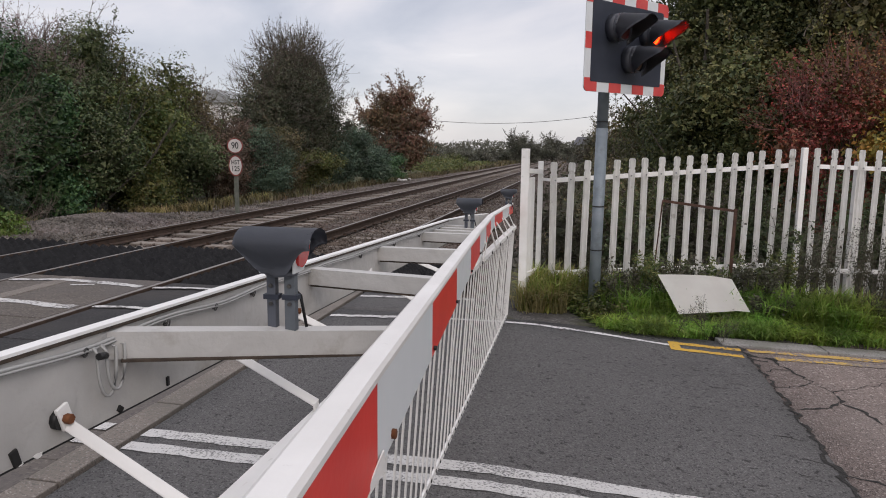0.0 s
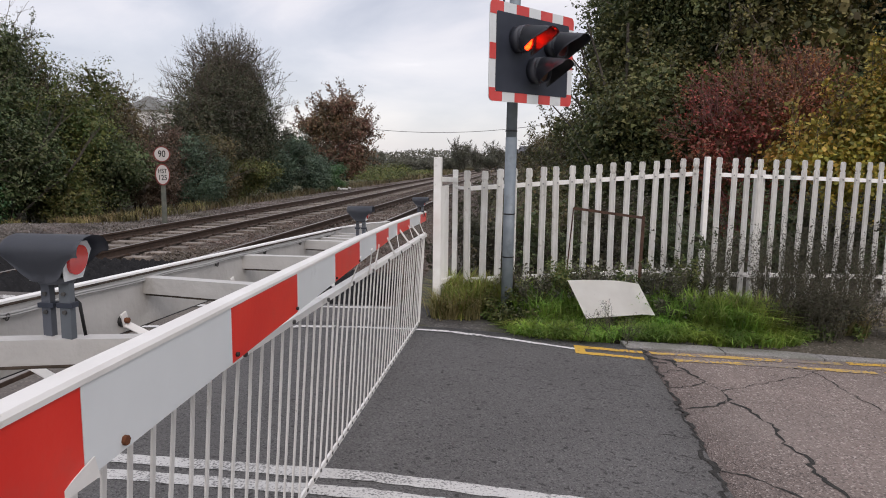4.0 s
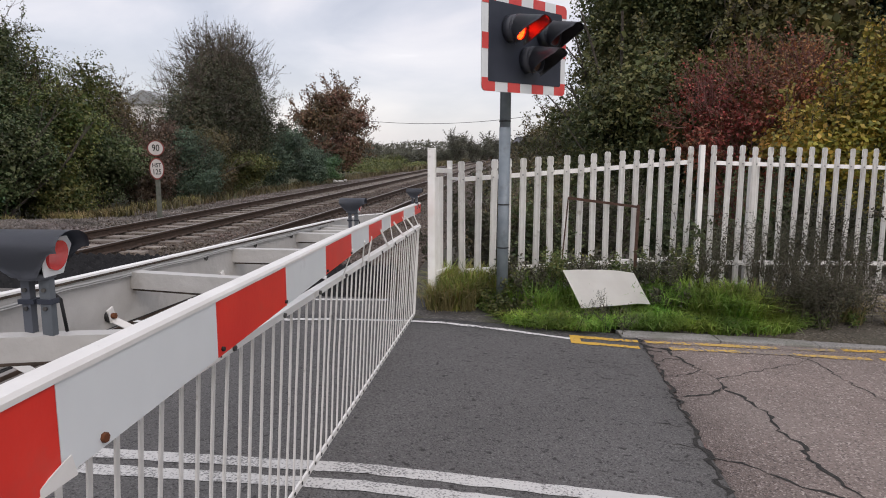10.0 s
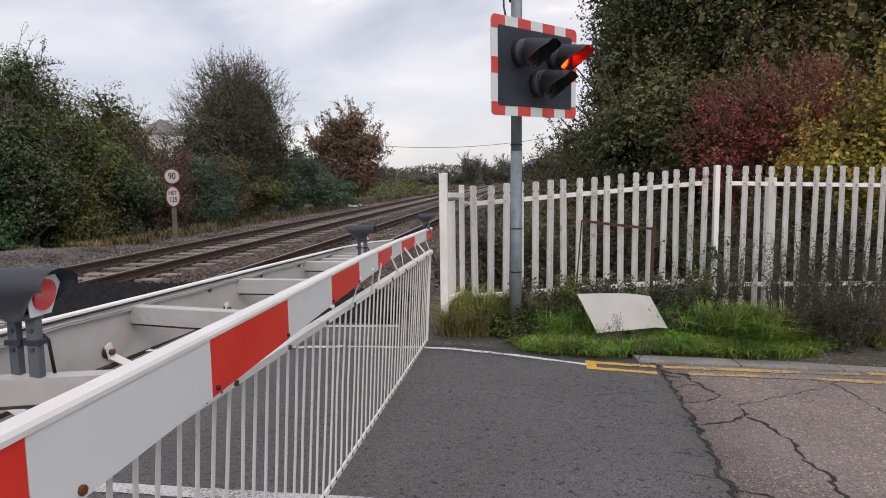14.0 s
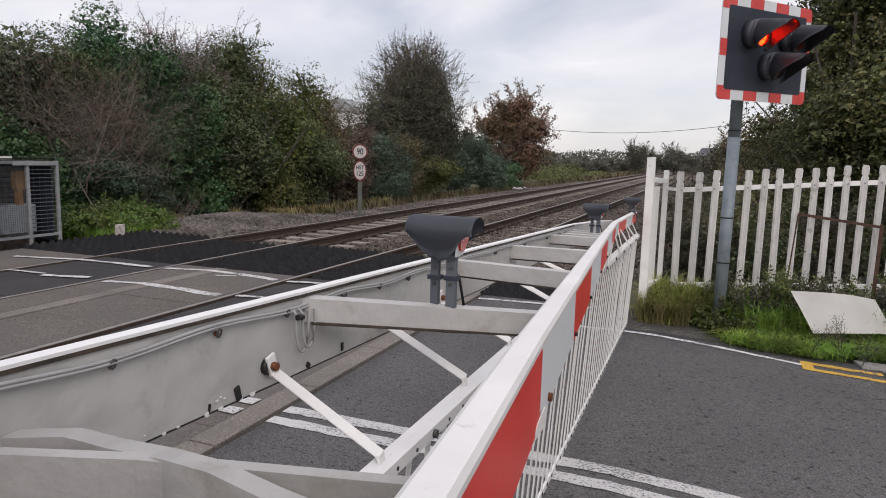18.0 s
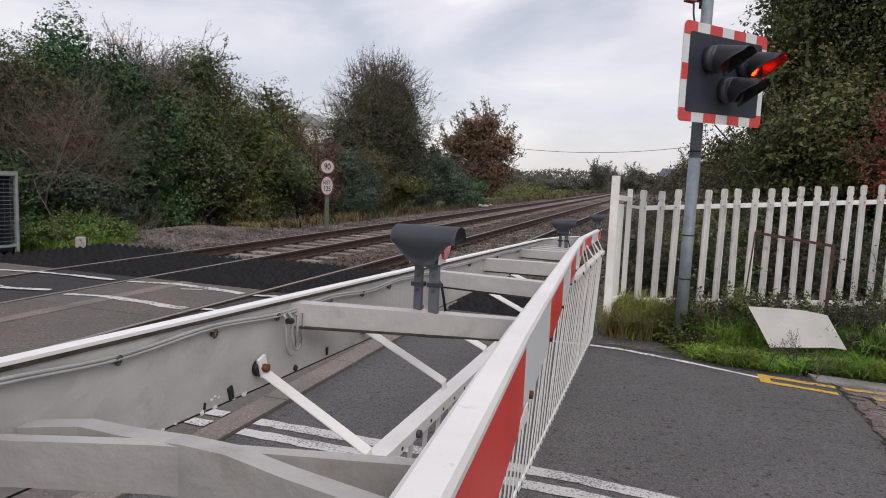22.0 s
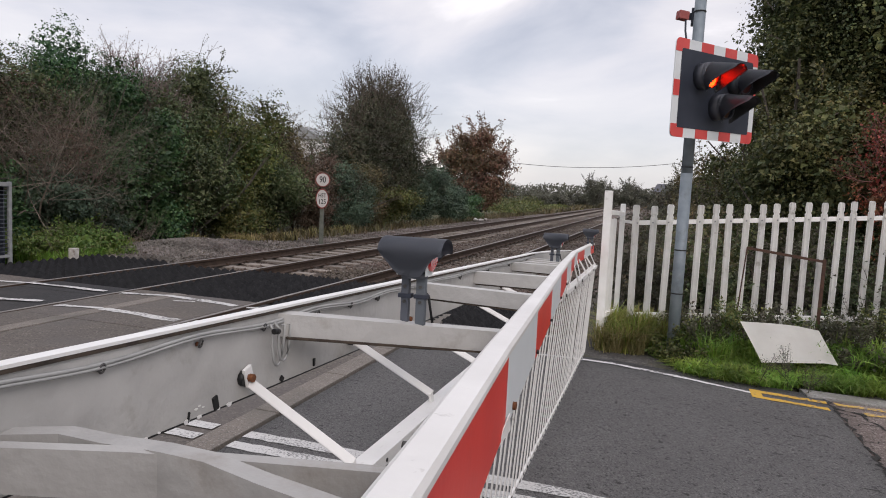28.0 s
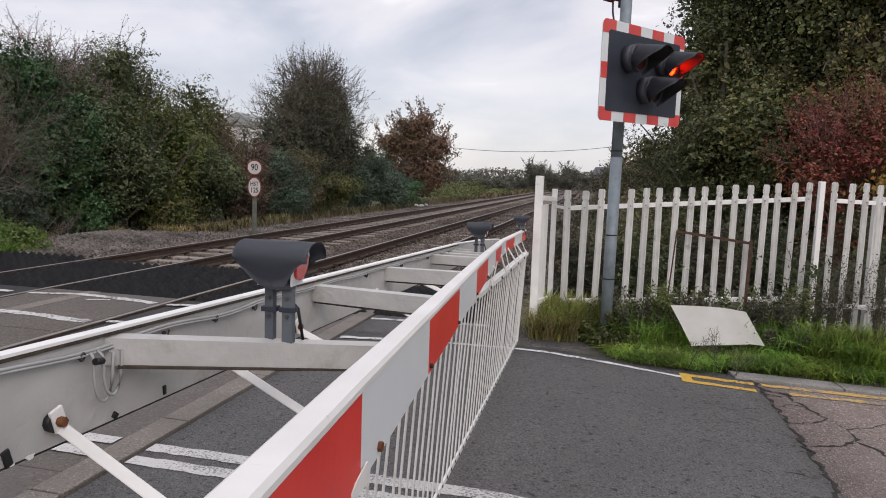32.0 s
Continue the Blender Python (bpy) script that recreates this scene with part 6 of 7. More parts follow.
def build_speed_sign():
    x, y = -4.12, 17.6
    s = thing("speed_sign", (x, y, -0.2), "railway speed sign with two round plates on a post", "sign")
    bm = bmesh.new()
    box(bm, x - 0.055, x + 0.055, y - 0.03, y + 0.03, -0.3, 1.35, bevel=0.008)
    part("post", bm, M_POSTDARK, s, "grey-green timber post")
    face = pose(0, 0, 0, 90, 0, 22)
    for name, z, rx, rz, lines in (("speed_plate", 1.645, 0.172, 0.172, (("90", 0.235, 0.0),)), ("train_plate", 1.13, 0.152, 0.24, (("HST", 0.155, 0.085), ("125", 0.185, -0.085)))):
        c = Matrix.Translation((x + 0.02, y - 0.05, z)) @ face
        bm = bmesh.new()
        ring_plate(bm, [(rx * 1.17 * math.cos(a * math.tau / 36), rz * 1.15 * math.sin(a * math.tau / 36)) for a in range(36)], -0.01, 0.0, c)
        p = part(name, bm, M_SIGNRED, s, "round plate with a dull red rim")
        bm = bmesh.new()
        ring_plate(bm, [(rx * math.cos(a * math.tau / 36), rz * math.sin(a * math.tau / 36)) for a in range(36)], 0.0, 0.004, c)
        part("plate_face", bm, M_SIGNWHITE, p, "white plate face")
        for word, size, dz in lines:
            text_part(word, size, c @ Matrix.Translation((0, dz, 0.006)) @ Matrix.Diagonal((0.78, 1.0, 1.0, 1.0)), M_LETTER, s)


# ---- far side of the crossing ----
def build_far_side():
    # mesh cage over the far barrier machine
    c = thing("mesh_cage", (-5.9, 8.6, 0), "galvanised mesh cage round barrier machinery", "cage")
    x0, x1, y0, y1, h = -6.9, -5.3, 8.0, 9.30, 1.33
    for px, py in ((x1, y0), (x1, y1), (x0, y0), (x0, y1), (x1, 8.22), (x1, 8.78)):
        bm = bmesh.new()
        box(bm, px - 0.025, px + 0.025, py - 0.025, py + 0.025, -0.2, h, bevel=0.004)
        part("post", bm, M_GALVPALE, c)
    for py in (y0, y1):
        for z in (0.12, h - 0.03):
            bm = bmesh.new()
            box(bm, x0, x1, py - 0.02, py + 0.02, z - 0.02, z + 0.02)
            part("rail", bm, M_GALVPALE, c)
    for px in (x0, x1):
        for z in (0.12, h - 0.03):
            bm = bmesh.new()
            box(bm, px - 0.02, px + 0.02, y0, y1, z - 0.02, z + 0.02)
            part("rail", bm, M_GALVPALE, c)
    for px in (x1, x0):
        bm = bmesh.new()
        for k in range(22):
            y = y0 + 0.036 * k
            box(bm, px - 0.002, px + 0.002, y - 0.0012, y + 0.0012, 0.12, h - 0.03)
        for k in range(4):
            y = 8.88 + 0.105 * k
            box(bm, px - 0.002, px + 0.002, y - 0.0012, y + 0.0012, 0.12, h - 0.03)
        for k in range(33):
            z = 0.12 + 0.036 * k
            box(bm, px - 0.002, px + 0.002, y0, 8.78, z - 0.0016, z + 0.0016)
        for k in range(18):
            z = 0.13 + 0.066 * k
            box(bm, px - 0.004, px + 0.004, 8.78, y1, z - 0.0055, z + 0.0055)
        part("mesh_panel", bm, M_LEG, c)
    bm = bmesh.new()
    for k in range(32):
        x = x0 + 0.05 * k
        box(bm, x - 0.0016, x + 0.0016, y0 - 0.002, y0 + 0.002, 0.12, h - 0.03)
    for k in range(23):
        z = 0.12 + 0.05 * k
        box(bm, x0, x1, y0 - 0.002, y0 + 0.002, z - 0.0016, z + 0.0016)
    part("mesh_panel", bm, M_LEG, c)
    bm = bmesh.new()
    # corrugations run along the front, the sheet falls a little to the back
    wave = [x1 + 0.05 - 0.030 * k for k in range(58)]
    ring = [(x, h + 0.045 + 0.03 * (x - x1) + (0.012 if k % 4 < 2 else -0.008)) for k, x in enumerate(wave)]
    ring += [(x, z - 0.006) for x, z in ring[::-1]]
    loft(bm, [[(x, y, z) for x, z in ring] for y in (y0 - 0.30, y1 - 0.05)])
    part("roof", bm, M_LOUVRE, c, "dull corrugated sheet roof")
    bm = bmesh.new()
    box(bm, x1 + 0.03, x1 + 0.05, 8.52, y1 - 0.04, h - 0.075, h - 0.010, bevel=0.003)
    part("fascia", bm, M_GALVPALE, c, "pale weathered fascia board")
    bm = bmesh.new()
    box(bm, x1 + 0.053, x1 + 0.070, y0 - 0.32, 8.50, h + 0.035, h + 0.066, bevel=0.002)
    part("edge_strip", bm, M_PANEL, c, "white strip along the roof edge")
    bm = bmesh.new()
    box(bm, x0 + 0.03, x0 + 0.05, y0 + 0.03, y1 - 0.03, 0.0, h - 0.06)
    box(bm, x0 + 0.05, x1 - 0.06, y1 - 0.06, y1 - 0.04, 0.0, h - 0.06)
    part("lining", bm, M_BLACK, c, "dark lining boards")
    for k in range(13):
        bm = bmesh.new()
        bar(bm, (-6.0, y0 + 0.03, 0.15 + k * 0.085), (-6.0, y1 - 0.03, 0.15 + k * 0.085), 0.02, 0.07, bevel=0.004)
        part("louvre_slat", bm, M_LOUVRE, c)
    mach = thing("barrier_machine", (-6.1, 8.6, 0), "pale grey cabinet with an orange box inside the cage", "cabinet")
    bm = bmesh.new()
    box(bm, -5.95, -5.50, 8.45, 9.05, 0.16, 0.62, bevel=0.01)
    part("cabinet", bm, M_PALEBOX, mach)
    bm = bmesh.new()
    box(bm, -5.95, -5.50, 8.5, 9.0, -0.1, 0.16)
    part("plinth", bm, M_BRICK, mach)
    bm = bmesh.new()
    box(bm, -6.4, -6.06, 8.2, 9.0, 0.0, 0.95, bevel=0.01)
    part("machine", bm, M_BLACK, mach, "dark machinery")
    bm = bmesh.new()
    box(bm, -5.62, -5.5, 8.74, 8.90, 0.86, 1.16, bevel=0.01)
    box(bm, -5.62, -5.52, 8.78, 8.86, 0.62, 0.86)
    part("control_box", bm, M_ORANGE, mach, "faded orange control box")
    # flaking white posts by the cage
    g = thing("gate_posts", (-5.1, 7.9, 0), "pair of flaking white timber gate posts", "posts")
    bm = bmesh.new()
    bar(bm, (-5.16, 7.86, -0.1), (-5.16, 7.95, 1.38), 0.15, 0.12, up=(0, 1, 0), bevel=0.008)
    part("post", bm, M_TIMBER_WHITE, g, "flaking white and bare timber post")
    bm = bmesh.new()
    bar(bm, (-4.96, 7.95, -0.1), (-5.04, 7.97, 1.37), 0.09, 0.10, up=(0, 1, 0), bevel=0.008)
    part("leaning_post", bm, M_TIMBER_WHITE, g, "leaning flaking white post")
    # far barrier: a striped boom with a skirt, running away from the cage
    fb = thing("far_barrier", (-5.6, 6.5, 0.0), "lowered red and white barrier across the far side of the road", "barrier")
    bm = bmesh.new()
    box(bm, -5.72, -5.64, 0.8, 7.78, 0.94, 1.16, bevel=0.01)
    part("boom", bm, M_WHITEDULL, fb)
    for k in range(12):
        bm = bmesh.new()
        y1 = 7.76 - 0.6 * k
        box(bm, -5.64, -5.632, y1 - 0.6, y1 - 0.002, 0.945, 1.155)
        if y1 > 1.5:
            part("band", bm, M_REFRED if k % 2 else M_REFWHITE, fb)
    for y in (7.10, 7.39, 7.64):
        bm = bmesh.new()
        box(bm, -5.63, -5.626, y - 0.012, y + 0.012, 0.935, 1.165)
        part("strap", bm, M_BAND, fb)
    bm = bmesh.new()
    for z in (0.14, 0.90):
        box(bm, -5.66, -5.64, 0.9, 7.0, z - 0.015, z + 0.015)
    part("skirt_rails", bm, M_WHITE, fb)
    for k in range(0, 40):
        bm = bmesh.new()
        y = 6.98 - 0.15 * k
        box(bm, -5.655, -5.645, y - 0.010, y + 0.010, 0.13, 0.91)
        part("skirt_bar", bm, M_WHITE, fb)
    dp = thing("far_pedestal", (-6.2, 7.4, 0), "dark brick and steel pedestal of the far barrier", "pedestal")
    bm = bmesh.new()
    box(bm, -6.7, -5.73, 6.95, 7.85, -0.1, 0.93, bevel=0.02)
    part("plinth", bm, M_BRICK, dp)
    bm = bmesh.new()
    tube(bm, [(-6.0, 7.35, 0.92), (-6.0, 7.35, 1.26)], 0.10, 14)
    part("beacon", bm, M_GREYCASE, dp)
    bm = bmesh.new()
    tube(bm, [(-5.80, 7.40, 0.92), (-5.80, 7.52, 1.18), (-5.80, 7.62, 1.215), (-5.80, 7.96, 1.215)], 0.032, 10)
    part("blue_pipe", bm, M_BLUE, dp, "blue pipe")
    # sign post at the edge of the road
    sg = thing("road_sign", (-7.0, 6.35, 0), "grey sign plates on a post by the far road", "sign")
    bm = bmesh.new()
    tube(bm, [(-7.0, 6.35, -0.2), (-7.0, 6.35, 3.4)], 0.045, 10)
    part("post", bm, M_GALV, sg)
    bm = bmesh.new()
    box(bm, -6.95, -6.94, 6.0, 6.80, 2.35, 3.1)
    part("plate", bm, M_GALV, sg, "grey back of a sign plate")
    bm = bmesh.new()
    box(bm, -6.95, -6.94, 6.1, 6.83, 1.62, 1.98)
    part("plate", bm, material("pale_blue", [(0.30, 0.42, 0.46), (0.36, 0.48, 0.52)], 4, 0.5), sg, "pale blue sign plate")
    # marker stump beside the guard
    st = thing("marker_stump", (-5.04, 10.3, -0.1), "short white concrete marker stump", "marker")
    bm = bmesh.new()
    box(bm, -5.10, -4.98, 10.24, 10.36, -0.15, 0.20, bevel=0.01)
    part("stump", bm, M_TIMBER_WHITE, st)


build_track()
build_barrier()
build_fence()
build_signal()
build_verge_things()
build_speed_sign()
build_far_side()


# ---- trees, bushes and grass ----
def plant(name, at, lobes, mat, leaf, label, category, seed, trunk=0.0, twig_mat=None, group="", twig_tips=0, twig_len=0.8, power=0.34, slim=0.6, limb_depth=1, height=None, twig_r=0.012, tip_leaves=3.0, corners=3, core=0.22):
    rng = np.random.default_rng(seed)
    t = thing(name, at, label, category, group)
    x, y, z0 = at
    top = max(l[2] + l[5] for l in lobes)
    if trunk:
        segs = []
        for k in range(3 if category == "tree" else 5):
            d = np.array([rng.normal() * 0.22, rng.normal() * 0.22, 1.0])
            grow(rng, (x + rng.normal() * trunk, y + rng.normal() * trunk, z0 - 0.1), d, (height or top - z0) * 0.48, trunk * rng.uniform(0.6, 1.0), limb_depth, 0.45, segs)
        ob = new("trunk", arrays("trunk", prisms(segs, 5).reshape(-1, 3), 4, twig_mat or M_BARK))
        under(ob, t)
    pts, outw = shell_points(rng, lobes, power, leaf * 1.9)
    tris = [leaf_faces(rng, pts, leaf, outw, slim, corners)]
    if core:
        # the crown's inner mass: fewer, larger sprays that close it against the sky
        inner, _ = shell_points(rng, [(cx, cy, cz, rx * 0.72, ry * 0.72, rz * 0.74, n * core) for cx, cy, cz, rx, ry, rz, n in lobes], 0.5)
        tris.append(leaf_faces(rng, inner, leaf * 1.75, None, 0.8, corners))
    if twig_tips:
        segs, tp = [], []
        for _ in range(twig_tips):
            cx, cy, cz, rx, ry, rz, n = lobes[rng.integers(len(lobes))]
            d = rng.normal(size=3)
            d[2] = abs(d[2]) * 1.3 + 0.3
            d /= np.linalg.norm(d)
            p = np.array([cx, cy, cz]) + d * np.array([rx, ry, rz]) * rng.uniform(0.55, 0.9)
            e = d + rng.normal(size=3) * 0.4 + np.array([0, 0, 0.25])
            tips = []
            grow(rng, p, e, twig_len * rng.uniform(0.5, 1.1), twig_r, 1, 0.55, segs, tips)
            tp += tips
        ob = new("brushwood", arrays("brushwood", prisms(segs, 3).reshape(-1, 3), 4, twig_mat or M_TWIG))
        tagged(under(ob, t), kind="stuff")
        s = np.array(segs)
        k = rng.integers(0, len(s), int(len(s) * tip_leaves))
        f = rng.uniform(0, 1, (len(k), 1))
        tip_pts = s[k, :3] * (1 - f) + s[k, 3:6] * f + rng.normal(size=(len(k), 3)) * 0.04
        tris.append(leaf_faces(rng, tip_pts, leaf * 0.9, None, slim, corners))
    ob = new("crown", arrays("crown", np.concatenate(tris).reshape(-1, 3), corners, mat))
    under(ob, t)
    return t


def lobes_at(x, y, z, w, d, h, n, count, seed):
    """A crown of several lobes round a middle, w by d across and h high."""
    r = random.Random(seed)
    out = [(x, y, z + h * 0.45, w * 0.40, d * 0.40, h * 0.46, n * 0.34)]
    for k in range(count):
        a = math.tau * k / count + r.uniform(-0.4, 0.4)
        f = r.uniform(0.15, 0.80)
        s = r.uniform(0.24, 0.36)
        rad = (1 - 0.45 * abs(f - 0.35)) * 0.34
        out.append((x + math.cos(a) * w * rad, y + math.sin(a) * d * rad, z + h * f, w * s * 0.9, d * s * 0.9, h * s * 0.75, n * 0.66 / count))
    return out


def build_left_trees():
    g = "lineside hedge"
    # x, y, width, depth, top, leaves, material, leaf size, twigs, label
    rows = [
        (-8.8, 7.0, 3.6, 4.2, 5.6, 30000, L_EVER, 0.066, 60, "tall dense dark green lineside tree with fine twigs"),
        (-9.0, 9.6, 3.6, 3.6, 4.0, 22000, L_HAW, 0.066, 24, "tall dull green shrub by the track"),
        (-9.2, 11.9, 3.0, 3.0, 4.0, 24000, L_DARK, 0.066, 20, "tall dark tree above the brown tangle"),
        (-9.1, 14.2, 2.8, 2.9, 4.75, 48000, L_DEEP, 0.062, 10, "tall deep green tree with broad leaves"),
        (-9.2, 15.9, 2.6, 2.6, 5.0, 40000, L_MAUVE, 0.046, 420, "thin mauve-brown tree with bare twigs"),
        (-8.7, 17.5, 2.3, 2.2, 5.0, 28000, L_DARK, 0.060, 24, "slim dark green tree in the hedge"),
        (-9.0, 18.8, 2.6, 2.6, 5.2, 26000, L_OLIVE, 0.058, 90, "thin olive green tree with upright twigs"),
        (-8.6, 20.2, 2.6, 2.5, 4.7, 26000, L_GREEN, 0.066, 30, "yellowish green leafy tree in the hedge"),
        (-8.6, 22.0, 2.6, 2.6, 3.75, 19000, L_OLIVE, 0.060, 60, "olive shrub turning yellow with bare twig ends"),
        (-8.2, 23.9, 2.2, 2.4, 3.0, 12000, L_BROWN, 0.065, 40, "brownish thorny bush beside track"),
        (-7.9, 10.2, 2.4, 2.0, 2.3, 10000, L_DEEP, 0.065, 0, "low dark green bush behind the cage"),
        (-7.6, 12.3, 2.4, 2.4, 1.7, 11000, L_BLUISH, 0.055, 8, "low bluish green bramble behind the cage"),
        (-7.6, 14.5, 2.2, 2.4, 3.1, 16000, L_DEEP, 0.075, 0, "dense deep green bush with broad leaves"),
        (-7.6, 16.4, 2.2, 2.4, 3.6, 17000, L_DARK, 0.075, 0, "glossy dark green shrub"),
        (-7.5, 18.2, 2.2, 2.4, 3.3, 15000, L_GREEN, 0.075, 4, "leafy green bush at the track's edge"),
        (-7.4, 20.1, 2.2, 2.4, 2.7, 13000, L_DARK, 0.070, 4, "low dark green bush at the track's edge"),
        (-7.4, 21.9, 2.0, 2.3, 2.4, 9000, L_BROWN, 0.065, 50, "brown bush with dry stems at the track's edge"),
    ]
    for i, (x, y, w, d, top, n, mat, leaf, tw, lab) in enumerate(rows):
        tall = top > 3.75
        plant("hedge_tree" if tall else "hedge_bush", (x, y, -0.3), lobes_at(x, y, -0.3, w * 1.15, d * 1.2, (top + 0.3) * 1.08, n * (0.9 if mat is L_MAUVE else 1.55), 14, i + 3), mat, leaf * 1.1, lab, "tree" if tall else "bush", 100 + i, trunk=0.05, group=g, twig_mat=M_MAUVETWIG if mat is L_MAUVE else None,
              twig_tips=tw, twig_len=0.6, tip_leaves=3.0 if tw < 40 else 1.2, core=0.22 if mat is not L_MAUVE else 0.16)
    # a taller row behind
    for i in range(9):
        x, y, h = -11.8 - 0.5 * (i % 2), 6.0 + 2.6 * i, (5.6, 4.4, 4.3, 4.8, 5.0, 5.4, 5.6, 5.2, 3.4)[i]
        mat = (L_DARK, L_HAW, L_OLIVE, L_DEEP, L_DARK, L_MAUVE, L_DARK, L_OLIVE, L_MAUVE)[i]
        plant("hedge_tree", (x, y, -0.3), lobes_at(x, y, -0.3, 4.4, 4.2, h, 12000, 10, 130 + i), mat, 0.115, "taller tree standing behind the lineside hedge", "tree", 150 + i, trunk=0.08, group=g, twig_tips=12, twig_len=0.6)
    # brown tangle of bare stems above the cage
    x, y = -7.7, 12.2
    rng = np.random.default_rng(77)
    t = thing("bare_bush", (x, y, -0.2), "tangled brown bush with bare pale stems", "bush", g)
    segs = []
    for k in range(26):
        grow(rng, (x + rng.normal() * 0.5, y + rng.normal() * 0.7, 0.6), (rng.normal() * 0.5 + 0.5, rng.normal() * 0.7, 0.9), 1.35, 0.021, 3, 0.95, segs)
    under(new("trunk", arrays("trunk", prisms(segs, 3).reshape(-1, 3), 4, M_STEM)), t)
    pts, outw = shell_points(rng, lobes_at(x, y, 0.9, 2.2, 3.0, 3.0, 7000, 8, 9), 0.42, 0.12)
    under(new("crown", arrays("crown", leaf_faces(rng, pts, 0.055, outw).reshape(-1, 3), 3, L_BROWN)), t)
    for i, (x, y, w, h) in enumerate(((-6.2, 11.0, 1.5, 0.75), (-6.9, 12.0, 1.5, 0.85), (-6.2, 11.9, 1.2, 0.62), (-7.0, 10.4, 1.3, 0.8))):
        plant("nettle_patch", (x, y, -0.2), lobes_at(x, y, -0.25, w, 1.4, h, 3200, 7, 940 + i), L_NETTLE, 0.06, "bright green leafy growth beside the cage", "weed", 950 + i, trunk=0.008, group="lineside growth", twig_tips=8, twig_len=0.25, twig_r=0.005)
    # pale bare stems leaning out of the growth
    t = thing("dry_weed", (-6.9, 13.0, -0.2), "clump of pale bare stems at the foot of the hedge", "weed", "lineside growth")
    segs = []
    for k in range(22):
        grow(rng, (-6.9 + rng.normal() * 0.25, 13.0 + rng.normal() * 0.35, -0.22), (0.35 + rng.normal() * 0.4, 0.35 + rng.normal() * 0.5, 0.9), 0.55, 0.008, 2, 0.6, segs)
    under(new("stalk", arrays("stalk", prisms(segs, 3).reshape(-1, 3), 4, M_STEM)), t)
    # the tall spiky tree and the bushes at its foot
    plant("hawthorn_tree", (-8.3, 30.6, -0.3), [(-8.5, 28.2, 2.3, 1.9, 2.6, 2.6, 22000), (-8.4, 30.2, 2.8, 1.9, 3.0, 3.1, 30000), (-8.2, 32.4, 2.9, 1.8, 2.6, 3.2, 26000), (-8.4, 29.8, 4.3, 1.5, 2.2, 1.7, 14000), (-8.3, 31.8, 4.7, 1.5, 2.3, 1.7, 14000), (-8.4, 30.9, 5.4, 1.1, 1.9, 0.9, 5000)],
          L_HAW, 0.085, "tall dark hawthorn with spiky bare twigs above", "tree", 201, trunk=0.12, twig_tips=520, twig_len=0.95, height=4.4, power=0.42, tip_leaves=0.8, twig_r=0.014, core=0.3)
    plant("bramble_bush", (-7.2, 26.3, -0.3), lobes_at(-7.3, 26.4, -0.3, 2.6, 3.2, 3.5, 15000, 9, 31), L_OLIVE, 0.080, "olive bramble bush in front of the hawthorn", "bush", 202, trunk=0.05, twig_tips=14)
    plant("dense_bush", (-6.9, 24.8, -0.3), lobes_at(-6.9, 24.8, -0.3, 2.4, 2.6, 3.0, 16000, 9, 32), L_BLUISH, 0.055, "bluish green dense bush", "bush", 203, trunk=0.05)
    for i, (x, y, w, h) in enumerate(((-6.9, 33.5, 3.0, 3.3), (-6.8, 37.0, 2.8, 2.8), (-7.0, 40.5, 2.8, 2.0), (-6.9, 29.3, 2.4, 2.2))):
        plant("lineside_bush", (x, y, -0.3), lobes_at(x, y, -0.3, w, 3.8, h, 12000, 8, 40 + i), (L_BLUISH, L_BLUISH, L_DEEP, L_GREEN)[i], 0.085, "bluish green bush falling to the track", "bush", 210 + i, trunk=0.04)
    for i, (x, y, w, h) in enumerate(((-7.7, 35.4, 2.6, 3.9), (-7.5, 38.6, 2.6, 3.0))):
        plant("lineside_bush", (x, y, -0.3), lobes_at(x, y, -0.3, w, 3.4, h, 16000, 9, 46 + i), L_HAW if i == 0 else L_BLUISH, 0.080, "dark green bush sloping down beside the hawthorn", "bush", 216 + i, trunk=0.04, twig_tips=20)
    # copper-leaved tree, farther down the line
    plant("copper_tree", (-8.9, 50.0, -0.3), [(x, 50, z, rx, 1.9, rz, n) for x, z, rx, rz, n in ((-8.9, 3.6, 2.5, 1.9, 6500), (-10.6, 4.0, 1.5, 1.1, 2600), (-7.2, 3.9, 1.4, 1.3, 2800), (-9.2, 5.0, 1.7, 1.2, 3300), (-8.2, 5.6, 0.9, 0.9, 1400), (-8.9, 2.0, 2.4, 1.3, 3600), (-7.2, 2.2, 1.2, 1.2, 1400), (-10.9, 2.5, 1.1, 1.1, 1400), (-9.6, 1.1, 1.7, 0.8, 1400), (-7.7, 1.2, 1.3, 0.8, 1300), (-8.6, 0.7, 1.6, 0.7, 1200))],
          L_PURPLE, 0.16, "spreading copper-brown tree beside the line", "tree", 230, trunk=0.13, twig_tips=150, twig_len=0.9, limb_depth=2, power=0.6, tip_leaves=2.2, height=4.9, core=0.1)


